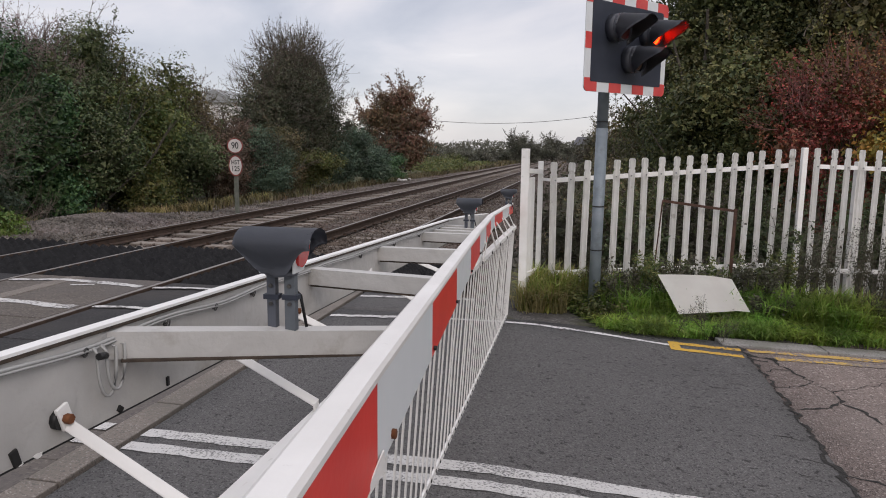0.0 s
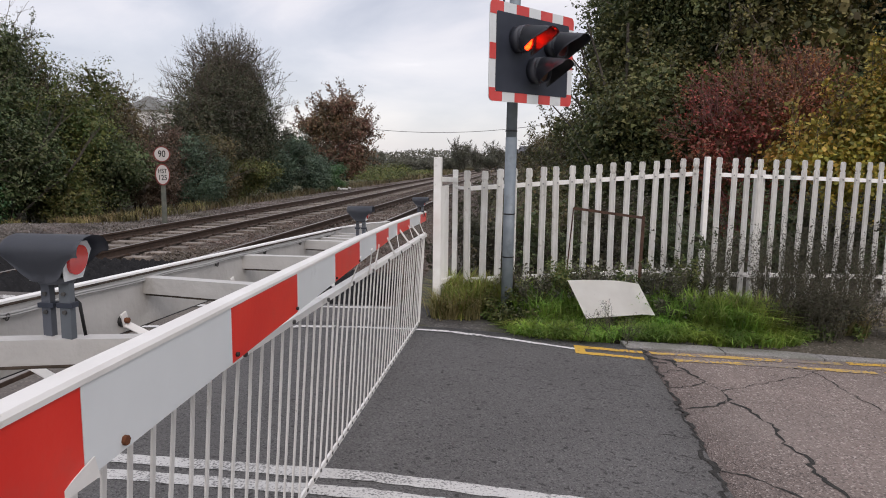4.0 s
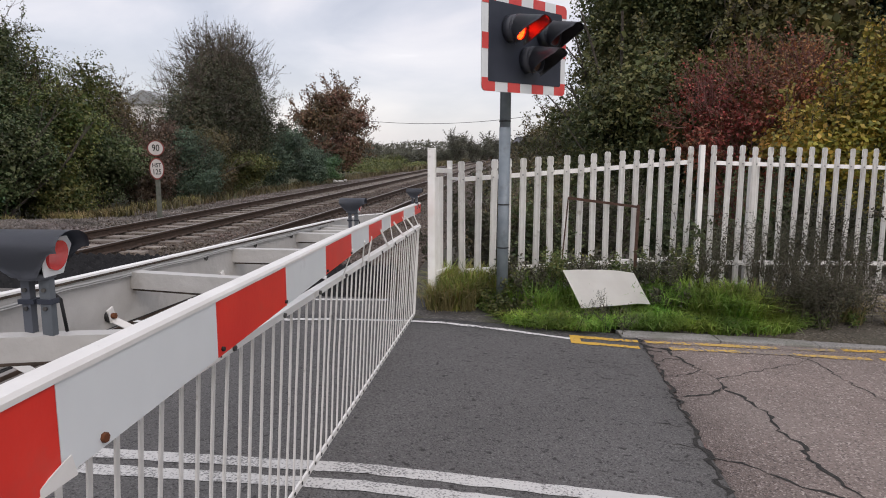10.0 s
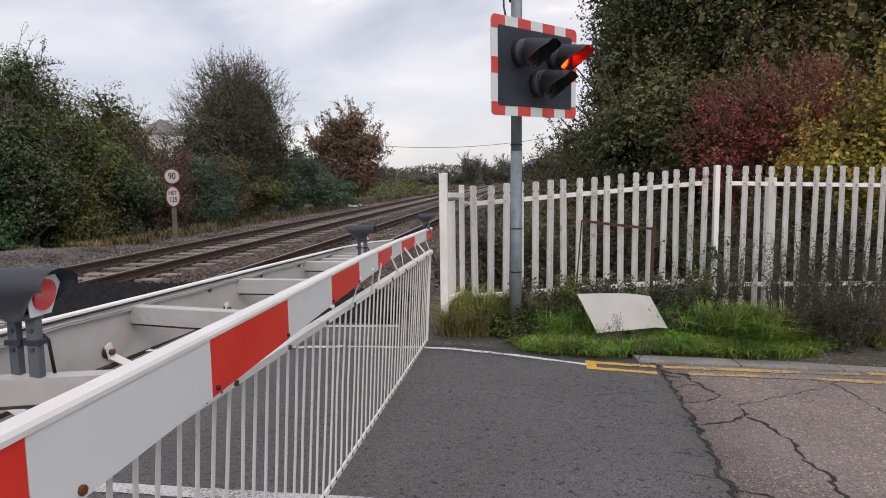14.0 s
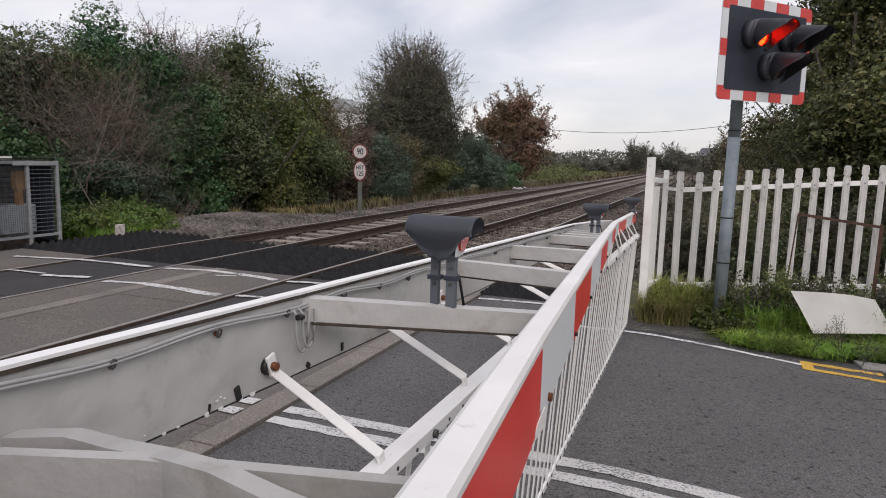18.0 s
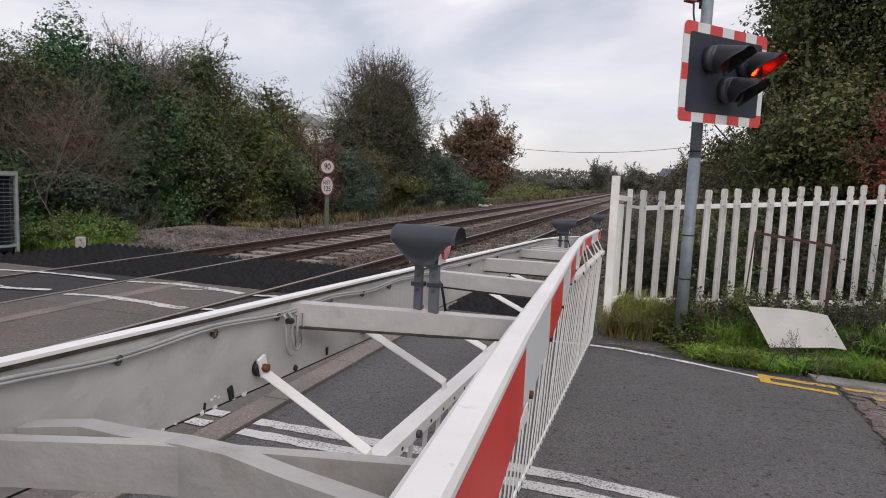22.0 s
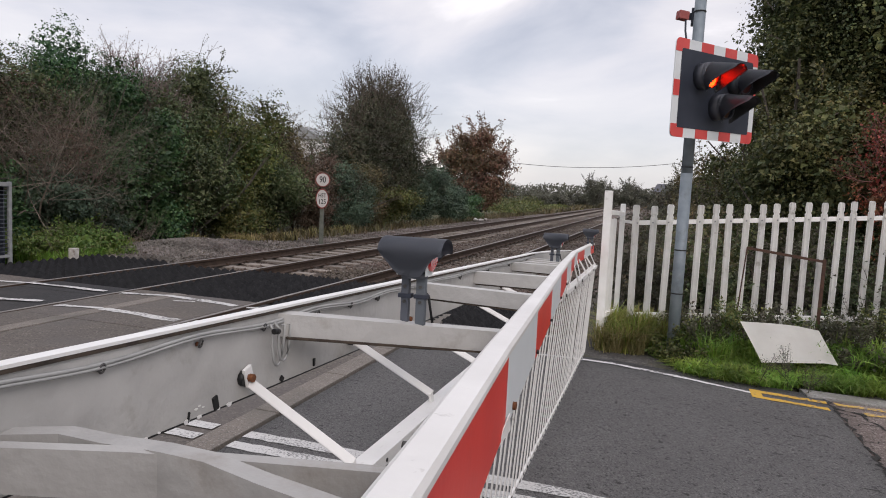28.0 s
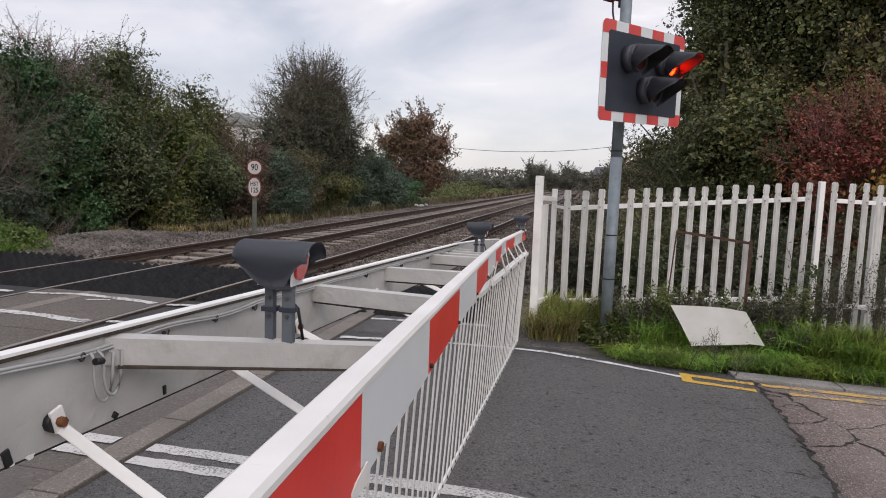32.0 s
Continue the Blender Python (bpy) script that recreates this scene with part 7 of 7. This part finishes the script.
def build_right_trees():
    g = "woodland behind the fence"
    big = [
        (9.3, 17.4, 5.4, 5.0, 9.5, 80000, L_IVY, 0.080, "tall ivy-clad woodland tree"),
        (7.5, 17.2, 2.5, 2.8, 8.8, 46000, L_IVY, 0.072, "dense ivy-covered tree at the wood's edge"),
        (13.6, 18.0, 6.5, 5.0, 10.0, 70000, L_EVER, 0.100, "tall dark evergreen woodland tree"),
        (18.0, 18.0, 6.5, 5.0, 10.5, 50000, L_EVER, 0.10, "tall dark green woodland tree"),
        (10.2, 21.0, 6.4, 5.0, 10.5, 42000, L_DARK, 0.11, "tall dark woodland tree behind fence"),
        (22.0, 17.0, 6.5, 5.0, 10.0, 20000, L_EVER, 0.13, "tall dark woodland tree behind fence"),
        (10.1, 15.7, 3.2, 2.6, 7.6, 30000, L_AUTUMN, 0.105, "yellowing broad-leaved tree behind the red shrub"),
        (8.6, 14.9, 2.6, 2.4, 4.4, 20000, L_AUTUMN, 0.080, "yellowing green thicket behind the fence"),
        (9.8, 14.6, 4.4, 2.4, 3.4, 24000, L_DARK, 0.070, "dark ivy thicket under the trees"),
        (7.4, 14.8, 2.6, 2.6, 3.8, 22000, L_IVY, 0.070, "dull green thicket behind the fence"),
        (13.6, 14.6, 4.2, 2.8, 4.8, 22000, L_EVER, 0.090, "dark evergreen thicket behind fence"),
        (17.0, 13.8, 4.0, 2.8, 5.2, 18000, L_EVER, 0.085, "dark evergreen thicket behind fence"),
        (6.9, 19.5, 2.6, 3.0, 3.2, 10000, L_IVY, 0.085, "dull green shrub at the wood's edge"),
    ]
    for i, (x, y, w, d, h, n, mat, leaf, lab) in enumerate(big):
        plant("woodland_tree" if h > 6 else "thicket", (x, y, -0.3), lobes_at(x, y, -0.3, w * 1.1, d * 1.1, h * 1.1, n, 20, 60 + i), mat, leaf, lab, "tree" if h > 6 else "bush", 300 + i, trunk=0.10 if h > 6 else 0.04, group=g, twig_tips=24 if h > 6 else 8, twig_len=0.5, height=h * 0.7, corners=4 if i in (0, 2, 6, 7, 8) else 3, core=0.32)
    for i in range(6):
        x, y = 12.5 + 3.8 * i, 25.5 - 0.6 * i
        plant("woodland_tree", (x, y, -0.3), lobes_at(x, y, -0.3, 6.5, 5.0, 12.0, 14000, 12, 160 + i), L_DARK, 0.17, "dark tall tree deeper in the woodland", "tree", 350 + i, trunk=0.12, group=g, twig_tips=10, twig_len=1.0, height=8)
    plant("red_bush", (8.7, 12.9, 0.0), [(8.75, 12.9, 2.25, 0.85, 0.7, 0.75, 2600), (8.0, 12.8, 1.8, 0.6, 0.6, 0.7, 1500), (9.4, 12.9, 2.5, 0.6, 0.6, 0.55, 1300), (8.8, 12.8, 1.0, 1.0, 0.6, 0.8, 2200)], L_RED, 0.055, "dusty red autumn shrub behind the fence", "bush", 340, trunk=0.03, twig_tips=190, twig_len=0.45, twig_r=0.007, twig_mat=M_REDSTEM, tip_leaves=1.2, core=0.1)
    plant("yellow_bush", (10.4, 12.4, 0.0), [(10.3, 12.3, 2.2, 0.75, 0.6, 0.70, 4200), (9.8, 12.2, 1.6, 0.6, 0.5, 0.7, 2800), (10.9, 12.4, 2.0, 0.65, 0.6, 0.8, 3600), (10.6, 12.4, 2.65, 0.5, 0.5, 0.5, 1500), (9.2, 12.0, 1.66, 0.75, 0.4, 0.24, 1300), (10.4, 12.3, 0.9, 0.9, 0.6, 0.8, 3200)], L_YELLOW, 0.080, "golden yellow-green shrub with broad leaves behind the fence", "bush", 341, trunk=0.03, twig_tips=70, twig_len=0.5, twig_r=0.007, slim=0.75, corners=4, core=0.1)
    # rough growth between the fence and the track
    for i in range(12):
        x, y = 4.75 + 0.22 * (i % 3) + 0.08 * i, 9.9 + 1.15 * i
        plant("rough_growth", (x, y, -0.1), lobes_at(x, y, -0.15, 1.5, 1.6, 1.15 + 0.12 * i, 3000, 6, 880 + i), (G_WEED, L_OLIVE, L_IVY)[i % 3], 0.055 + 0.003 * i, "dull brown-green growth beside the track", "bush", 890 + i, trunk=0.012, group="rough growth", twig_tips=16, twig_len=0.4, twig_r=0.006)
    # undergrowth seen through the pales
    for i in range(9):
        x = 5.4 + i * 0.72
        y = 9.6 + 0.22 * i + 0.25 * math.sin(i * 2.1)
        plant("undergrowth", (x, y, 0.0), lobes_at(x, y, 0.02, 1.0, 0.8, 1.05 + 0.25 * math.sin(i * 1.7), 1500, 6, 80 + i), G_WEED if i % 2 else L_DARK, 0.05, "dull green undergrowth behind the pales", "bush", 360 + i, trunk=0.012, group="undergrowth", twig_tips=16, twig_len=0.4, twig_mat=M_TWIG, twig_r=0.005)


def build_end_growth():
    # dry brown creeper against the dark wood, and low green growth before it
    for i, (x, y, w, h) in enumerate(((12.0, 12.4, 1.8, 2.1), (13.4, 12.2, 2.0, 1.9), (14.8, 12.0, 2.0, 2.0))):
        plant("dry_creeper", (x, y, 0.0), lobes_at(x, y, 0.0, w, 1.0, h, 1500, 7, 970 + i), L_BROWN, 0.05, "tangle of dry brown creeper beyond the fence end", "bush", 975 + i, trunk=0.012, group="dry creeper", twig_tips=90, twig_len=0.5, twig_r=0.006, tip_leaves=0.8)
    for i, (x, y, w, h) in enumerate(((10.7, 10.5, 1.0, 0.75), (11.5, 10.2, 1.2, 0.6), (11.2, 11.2, 1.4, 0.9), (12.4, 10.6, 1.5, 0.7), (10.5, 9.3, 0.5, 0.3))):
        plant("rough_growth", (x, y, 0.0), lobes_at(x, y, 0.0, w, 0.9, h, 1800, 6, 980 + i), L_OLIVE if i % 2 else L_NETTLE, 0.05, "rough low growth beyond the fence end", "bush", 985 + i, trunk=0.01, group="rough growth", twig_tips=24, twig_len=0.35, twig_r=0.005)


def build_distance():
    rng = np.random.default_rng(9)
    # far hedges and trees round the line's vanishing
    rows = [(-24, 95, 3.2), (-19, 105, 4.4), (-14.5, 110, 3.0), (-11, 112, 2.6), (-8, 115, 2.5), (-5.4, 108, 5.2), (-3.0, 112, 4.0), (-0.2, 112, 5.2), (2.6, 116, 3.4), (-13, 75, 2.4), (-10.5, 85, 2.0), (-9, 95, 2.0), (-16, 78, 2.4), (-20, 70, 3.0), (6.3, 70, 3.8), (6.8, 55, 3.8), (7.4, 42, 4.2), (7.2, 32, 4.4), (5.5, 105, 3.6)]
    for i, (x, y, h) in enumerate(rows):
        w = 4.6 if h < 4.5 else 3.6
        plant("distant_tree", (x, y, -0.5), lobes_at(x, y, -0.5, w * (1.0 if x < 5 else 0.8), 4.0, h + 0.5, 6000, 9, 500 + i), L_HAZE if y > 60 else L_OLIVE, 0.16 if y > 60 else 0.11, "distant tree along the line, haze-paled when far off", "tree", 520 + i, trunk=0.08, group="distant trees", twig_tips=14, twig_len=0.9, limb_depth=1)
    # a long far wood that closes the view
    pts = []
    for _ in range(44000):
        a = rng.uniform(-1.25, 0.9)
        r = rng.uniform(230, 300)
        hgt = 5.5 + 2.5 * math.sin(a * 23) * math.sin(a * 9 + 1)
        pts.append((math.sin(a) * r, math.cos(a) * r, rng.uniform(-0.5, max(2.0, hgt))))
    me = arrays("far_wood", leaf_faces(rng, np.array(pts), 1.05).reshape(-1, 3), 3, L_HAZE)
    tagged(new("far_wood", me), "low wood along the horizon in haze-paled leaves", "woodland", kind="stuff")
    # scrub on the left beyond the copper tree
    pts, outw = shell_points(rng, [(-9.5, 62, 0.2, 3.2, 9, 1.1, 6000), (-11, 78, 0.2, 4, 11, 1.2, 6000), (-6.6, 58, 0.1, 0.9, 10, 0.5, 2500), (-6.5, 76, 0.1, 1.0, 12, 0.5, 2500)])
    tagged(new("lineside_scrub", arrays("lineside_scrub", leaf_faces(rng, pts, 0.16, outw).reshape(-1, 3), 3, L_GREEN)), "green lineside scrub in the distance", "scrub", kind="stuff")
    # roof among the far trees
    h = thing("far_house", (5.0, 150, 0), "far house roof among trees", "house")
    bm = bmesh.new()
    box(bm, 3.0, 10.0, 150, 156, -0.5, 3.2)
    part("wall", bm, M_BRICK, h)
    bm = bmesh.new()
    v = [bm.verts.new(p) for p in ((2.5, 149.5, 3.2), (10.5, 149.5, 3.2), (10.5, 156.5, 3.2), (2.5, 156.5, 3.2), (3.5, 153, 5.0), (9.5, 153, 5.0))]
    for f in ((0, 1, 5, 4), (2, 3, 4, 5), (1, 2, 5), (3, 0, 4), (3, 2, 1, 0)):
        bm.faces.new([v[k] for k in f])
    part("roof", bm, M_SLATE, h)
    ph = thing("pale_house", (-30.5, 64, -0.5), "pale rendered house glimpsed between the hedge trees", "house")
    bm = bmesh.new()
    box(bm, -33.0, -28.2, 62, 69, -0.5, 6.0)
    part("wall", bm, M_PALEWALL, ph)
    bm = bmesh.new()
    loft(bm, [[(-33.3, y, 6.0), (-27.9, y, 6.0), (-30.6, y, 7.3)] for y in (61.7, 69.3)])
    part("roof", bm, M_GALVPALE, ph, "pale grey roof")
    # overhead wire across the line
    w = thing("overhead_wire", (0, 60, 4), "thin overhead wire sagging across the line", "wire")
    bm = bmesh.new()
    pts = [(-14 + 0.9 * k, 60.0, 4.0 + 0.0082 * (-14 + 0.9 * k + 3.0) ** 2) for k in range(42)]
    tube(bm, pts, 0.020, 5)
    part("wire", bm, M_BAND, w)
    for x in (-14, 22.9):
        bm = bmesh.new()
        tube(bm, [(x, 60, -0.5), (x, 60, 4.0 + 0.0082 * (x + 3.0) ** 2 + 0.15)], 0.11, 8, 0.08)
        part("pole", bm, M_BARK, w, "dark timber pole")
    # litter and a blue vehicle glimpsed under the copper tree
    li = thing("litter", (-5.2, 38, -0.1), "white plastic litter beside the track", "litter")
    bm = bmesh.new()
    for k in range(7):
        a, b = rng.normal(0, 0.16), rng.normal(0, 0.12)
        box(bm, -0.11, 0.11, -0.08, 0.08, -0.03, 0.05, m=pose(-5.0 + a * 1.6, 37.5 + b * 2, -0.08 + abs(a) * 0.3, 20 * a * 5, 15 * b * 5, 60 * a * 9), bevel=0.02)
    part("bags", bm, M_SIGNWHITE, li)
    v = thing("blue_van", (-10.3, 56, 0), "blue vehicle glimpsed under the copper tree", "vehicle")
    bm = bmesh.new()
    box(bm, -10.7, -9.9, 56, 58.6, 0.10, 0.6, bevel=0.12)
    box(bm, -10.65, -10.0, 56.5, 58.4, 0.55, 0.95, bevel=0.15)
    part("body", bm, M_BLUE, v)
    for x in (-10.7, -9.9):
        for y in (56.5, 58.1):
            bm = bmesh.new()
            tube(bm, [(x - 0.08, y, 0.1), (x + 0.08, y, 0.1)], 0.32, 14)
            part("wheel", bm, M_BAND, v)


def blades(rng, x, y, z, height, width, lean):
    """Grass blades as bent tapered strips: two quads each."""
    n = len(x)
    a = rng.uniform(0, math.tau, n)
    d = np.stack([np.cos(a), np.sin(a), np.zeros(n)], 1)
    s = np.stack([-np.sin(a), np.cos(a), np.zeros(n)], 1) * (width * rng.uniform(0.6, 1.3, n))[:, None] / 2
    h = height * rng.uniform(0.45, 1.2, n)
    ln = lean * rng.uniform(0.2, 1.3, n)
    p0 = np.stack([x, y, z], 1)
    p1 = p0 + d * (ln * h * 0.25)[:, None] + np.array([0, 0, 1]) * (h * 0.6)[:, None]
    p2 = p0 + d * (ln * h * 0.8)[:, None] + np.array([0, 0, 1]) * (h * (1 - 0.25 * ln))[:, None]
    # both quads of a blade share their corners' place, and its tone by island
    v = np.stack([p0 - s, p0 + s, p1 + s * 0.8, p1 - s * 0.8, p2 + s * 0.12, p2 - s * 0.12], 1).reshape(-1, 3)
    f = np.array([(0, 1, 2, 3), (3, 2, 4, 5)])
    return v, (f[None] + 6 * np.arange(n)[:, None, None]).reshape(-1, 4)


def grass(name, x, y, zf, height, width, lean, mat, label, seed):
    rng = np.random.default_rng(seed)
    z = np.array([zf(a, b) for a, b in zip(x, y)]) - 0.01
    v, f = blades(rng, x, y, z, height, width, lean)
    me = bpy.data.meshes.new(name)
    me.vertices.add(len(v))
    me.vertices.foreach_set("co", v.astype(np.float32).ravel())
    me.loops.add(f.size)
    me.loops.foreach_set("vertex_index", f.astype(np.int32).ravel())
    me.polygons.add(len(f))
    me.polygons.foreach_set("loop_start", np.arange(0, f.size, 4, dtype=np.int32))
    me.update(calc_edges=True)
    me.materials.append(mat)
    return tagged(new(name, me), label, "grass", kind="stuff")


def build_grass():
    rng = np.random.default_rng(21)

    def patch(n, cx, cy, rx, ry):
        k = max(3, n // 28)
        a, r = rng.uniform(0, math.tau, k), np.sqrt(rng.uniform(0, 1, k))
        i = rng.integers(0, k, n)
        return (cx + np.cos(a) * r * rx)[i] + rng.normal(size=n) * 0.022, (cy + np.sin(a) * r * ry)[i] + rng.normal(size=n) * 0.022

    def several(*patches):
        q = [patch(*p) for p in patches]
        return np.concatenate([p[0] for p in q]), np.concatenate([p[1] for p in q])

    x, y = several((10000, 6.95, 8.14, 0.80, 0.26), (6000, 5.4, 7.86, 0.45, 0.28), (1500, 5.6, 7.80, 0.4, 0.14), (1200, 6.3, 7.90, 0.3, 0.10), (3500, 6.7, 8.5, 0.9, 0.4), (1500, 5.2, 8.2, 0.5, 0.3))
    grass("green_grass", x, y, verge_z, 0.17, 0.011, 1.6, G_GRASS, "bright green grass on the verge", 1)
    x, y = several((2600, 6.95, 8.38, 0.75, 0.25), (900, 5.3, 8.25, 0.45, 0.25), (1300, 7.25, 8.22, 0.28, 0.16))
    grass("tall_grass", x, y, verge_z, 0.34, 0.013, 1.15, G_GRASS, "taller green grass along the fence", 2)
    x, y = several((650, 4.50, 8.22, 0.24, 0.26), (300, 4.34, 8.03, 0.16, 0.10), (500, 4.66, 8.50, 0.4, 0.2), (500, 7.5, 8.4, 0.3, 0.2), (260, 8.5, 8.35, 0.35, 0.18))
    grass("dry_grass", x, y, verge_z, 0.34, 0.011, 1.2, G_DRY, "yellowed dry grass tuft at the fence post", 3)
    x, y = several((600, 4.58, 8.28, 0.30, 0.28), (260, 4.40, 8.04, 0.16, 0.10), (700, 4.75, 8.5, 0.5, 0.2))
    grass("tuft_grass", x, y, verge_z, 0.37, 0.012, 1.2, G_TUFT, "green grass tuft at the fence post", 4)
    x, y = rng.uniform(10.4, 18, 9000), rng.uniform(9.4, 13, 9000)
    grass("rough_grass", x, y, verge_z, 0.22, 0.012, 0.9, G_GRASS, "rough grass beyond the fence end", 5)
    x, y = rng.uniform(-7.4, -5.2, 12000), rng.uniform(10.4, 13.4, 12000)
    k = x < -5.2 - (y - 10.5) * 0.48
    grass("lineside_grass", x[k], y[k], lambda a, b: -0.22, 0.32, 0.028, 0.9, G_GRASS, "rough green growth beside the cage", 6)
    x, y = several((700, -6.2, 17.0, 0.4, 0.5), (600, -5.9, 18.3, 0.4, 0.6), (350, -6.4, 15.2, 0.3, 0.4), (300, -6.3, 20.6, 0.4, 0.7), (450, -6.9, 13.6, 0.3, 0.4), (500, -7.1, 15.9, 0.35, 0.3), (200, -6.2, 23.0, 0.3, 0.6))
    x = x + rng.normal(size=len(x)) * 0.09
    grass("lineside_dry_grass", x, y, lambda a, b: -0.25, 0.34, 0.022, 0.9, G_DRY, "dry pale grass at the foot of the hedge", 7)
    x, y = rng.uniform(-7.0, -5.4, 5200), rng.uniform(17, 60, 5200)
    grass("lineside_mixed_grass", x, y, lambda a, b: -0.25, 0.38, 0.03, 0.9, L_OLIVE, "green and straw grass along the hedge", 8)
    x, y = rng.uniform(-8.5, -5.0, 6000), rng.uniform(60, 140, 6000)
    grass("distant_grass", x, y, lambda a, b: -0.3, 0.6, 0.1, 0.9, L_OLIVE, "pale grass along the distant line", 9)
    x, y = rng.uniform(3.6, 6.5, 4000), rng.uniform(9.6, 40, 4000)
    k = x > 3.9
    grass("track_edge_grass", x[k], y[k], lambda a, b: -0.25, 0.35, 0.02, 0.9, L_OLIVE, "rough grass between fence and track", 10)

    # broad low leaves among the grass
    x, y = several((2200, 5.4, 7.84, 0.45, 0.2), (1500, 6.7, 8.08, 0.8, 0.16), (1600, 5.1, 8.2, 0.45, 0.3), (1600, 6.6, 8.5, 0.8, 0.35), (900, 7.9, 8.3, 0.6, 0.2))
    z = np.array([verge_z(a, b) for a, b in zip(x, y)]) + rng.uniform(0.01, 0.12, len(x))
    me = arrays("ground_cover", leaf_faces(rng, np.stack([x, y, z], 1), 0.042, np.tile((0.0, -0.5, 0.3), (len(x), 1)), 0.5, 4).reshape(-1, 3), 4, L_NETTLE)
    tagged(new("ground_cover", me), "broad-leaved green ground cover on the verge", "weeds", kind="stuff")

    # leafy weeds
    def weed(x, y, h, n, mat, label, seed, spread=0.25, leaf=0.03):
        r = np.random.default_rng(seed)
        z0 = verge_z(x, y)
        t = thing("weed", (x, y, z0), label, "weed", "verge weeds")
        segs = []
        for k in range(n):
            grow(r, (x + r.normal() * spread * 0.4, y + r.normal() * spread * 0.3, z0 - 0.02), (r.normal() * spread, r.normal() * spread, 1.0), h * 0.62 * r.uniform(0.6, 1.1), 0.0042, 1, 0.35, segs)
        tagged(under(new("stalk", arrays("stalk", prisms(segs, 3).reshape(-1, 3), 4, M_WEEDSTEM)), t), kind="stuff")
        s = np.array(segs)
        k = r.integers(0, len(s), len(s) * 8)
        f = r.uniform(0, 1, (len(k), 1))
        p = s[k, :3] * (1 - f) + s[k, 3:6] * f + r.normal(size=(len(k), 3)) * 0.02
        tagged(under(new("leaves", arrays("leaves", leaf_faces(r, p, leaf, np.tile((0.0, -0.3, 0.4), (len(p), 1)), corners=4).reshape(-1, 3), 4, mat)), t), kind="stuff")

    for i, (x, y, h, n) in enumerate(((7.75, 8.30, 0.55, 30), (8.05, 8.25, 0.62, 34), (8.30, 8.40, 0.5, 28), (7.55, 8.55, 0.95, 18), (7.85, 8.65, 1.05, 18), (8.15, 8.7, 1.1, 18), (8.40, 8.8, 1.0, 16), (8.7, 9.0, 0.8, 14), (7.2, 8.95, 0.9, 14), (6.95, 8.75, 0.75, 12))):
        weed(x, y, h, n, G_WEED, "dark brownish weed clump in seed", 700 + i, 0.28, 0.022)
    for i, (x, y, h, n) in enumerate(((5.05, 8.15, 0.35, 16), (5.25, 8.35, 0.5, 14), (5.45, 8.5, 0.55, 12), (6.5, 8.6, 0.5, 14), (6.75, 8.85, 0.6, 12), (5.8, 8.55, 0.5, 12), (6.15, 8.7, 0.5, 12), (4.95, 8.6, 0.5, 10), (5.0, 7.95, 0.22, 14), (6.55, 8.25, 0.3, 12))):
        weed(x, y, h, n, L_GREEN if i % 2 == 0 else G_WEED, "leafy green weed on the verge", 720 + i, 0.25, 0.035)
    weed(5.98, 7.72, 0.42, 7, G_WEED, "thin weed growing in front of the board", 740, 0.35, 0.014)


build_left_trees()
build_right_trees()
build_end_growth()
build_distance()
build_grass()
build_deck()


# ---- what moves: the added slats that cover and clear the two flashing red lamps ----
def motions():
    period, offset = 0.7293, 0.265
    for name, half in (("right_red", 0.0), ("left_red", 0.5)):
        lit = (offset + half) % 1.0 < 0.5
        flips = [(0.0, lit)]
        k = math.floor(2 * (offset + half)) + 1
        while True:
            t = (k / 2 - offset - half) * period
            k += 1
            if t > 31.9:
                break
            if t < 0.05:
                continue
            whole = math.floor(t * FPS + 1e-6)
            flips.append((whole / FPS, lit))
            lit = not lit
            flips.append(((whole + 1) / FPS, lit))
        flips.append((32.0, lit))
        for shutter_slat, axis in SHUTTERS[name]:
            clear = axis @ pose(0, 0, 0, -78, 0, 0)
            walk(shutter_slat, [(t, clear if on else axis) for t, on in flips])


motions()
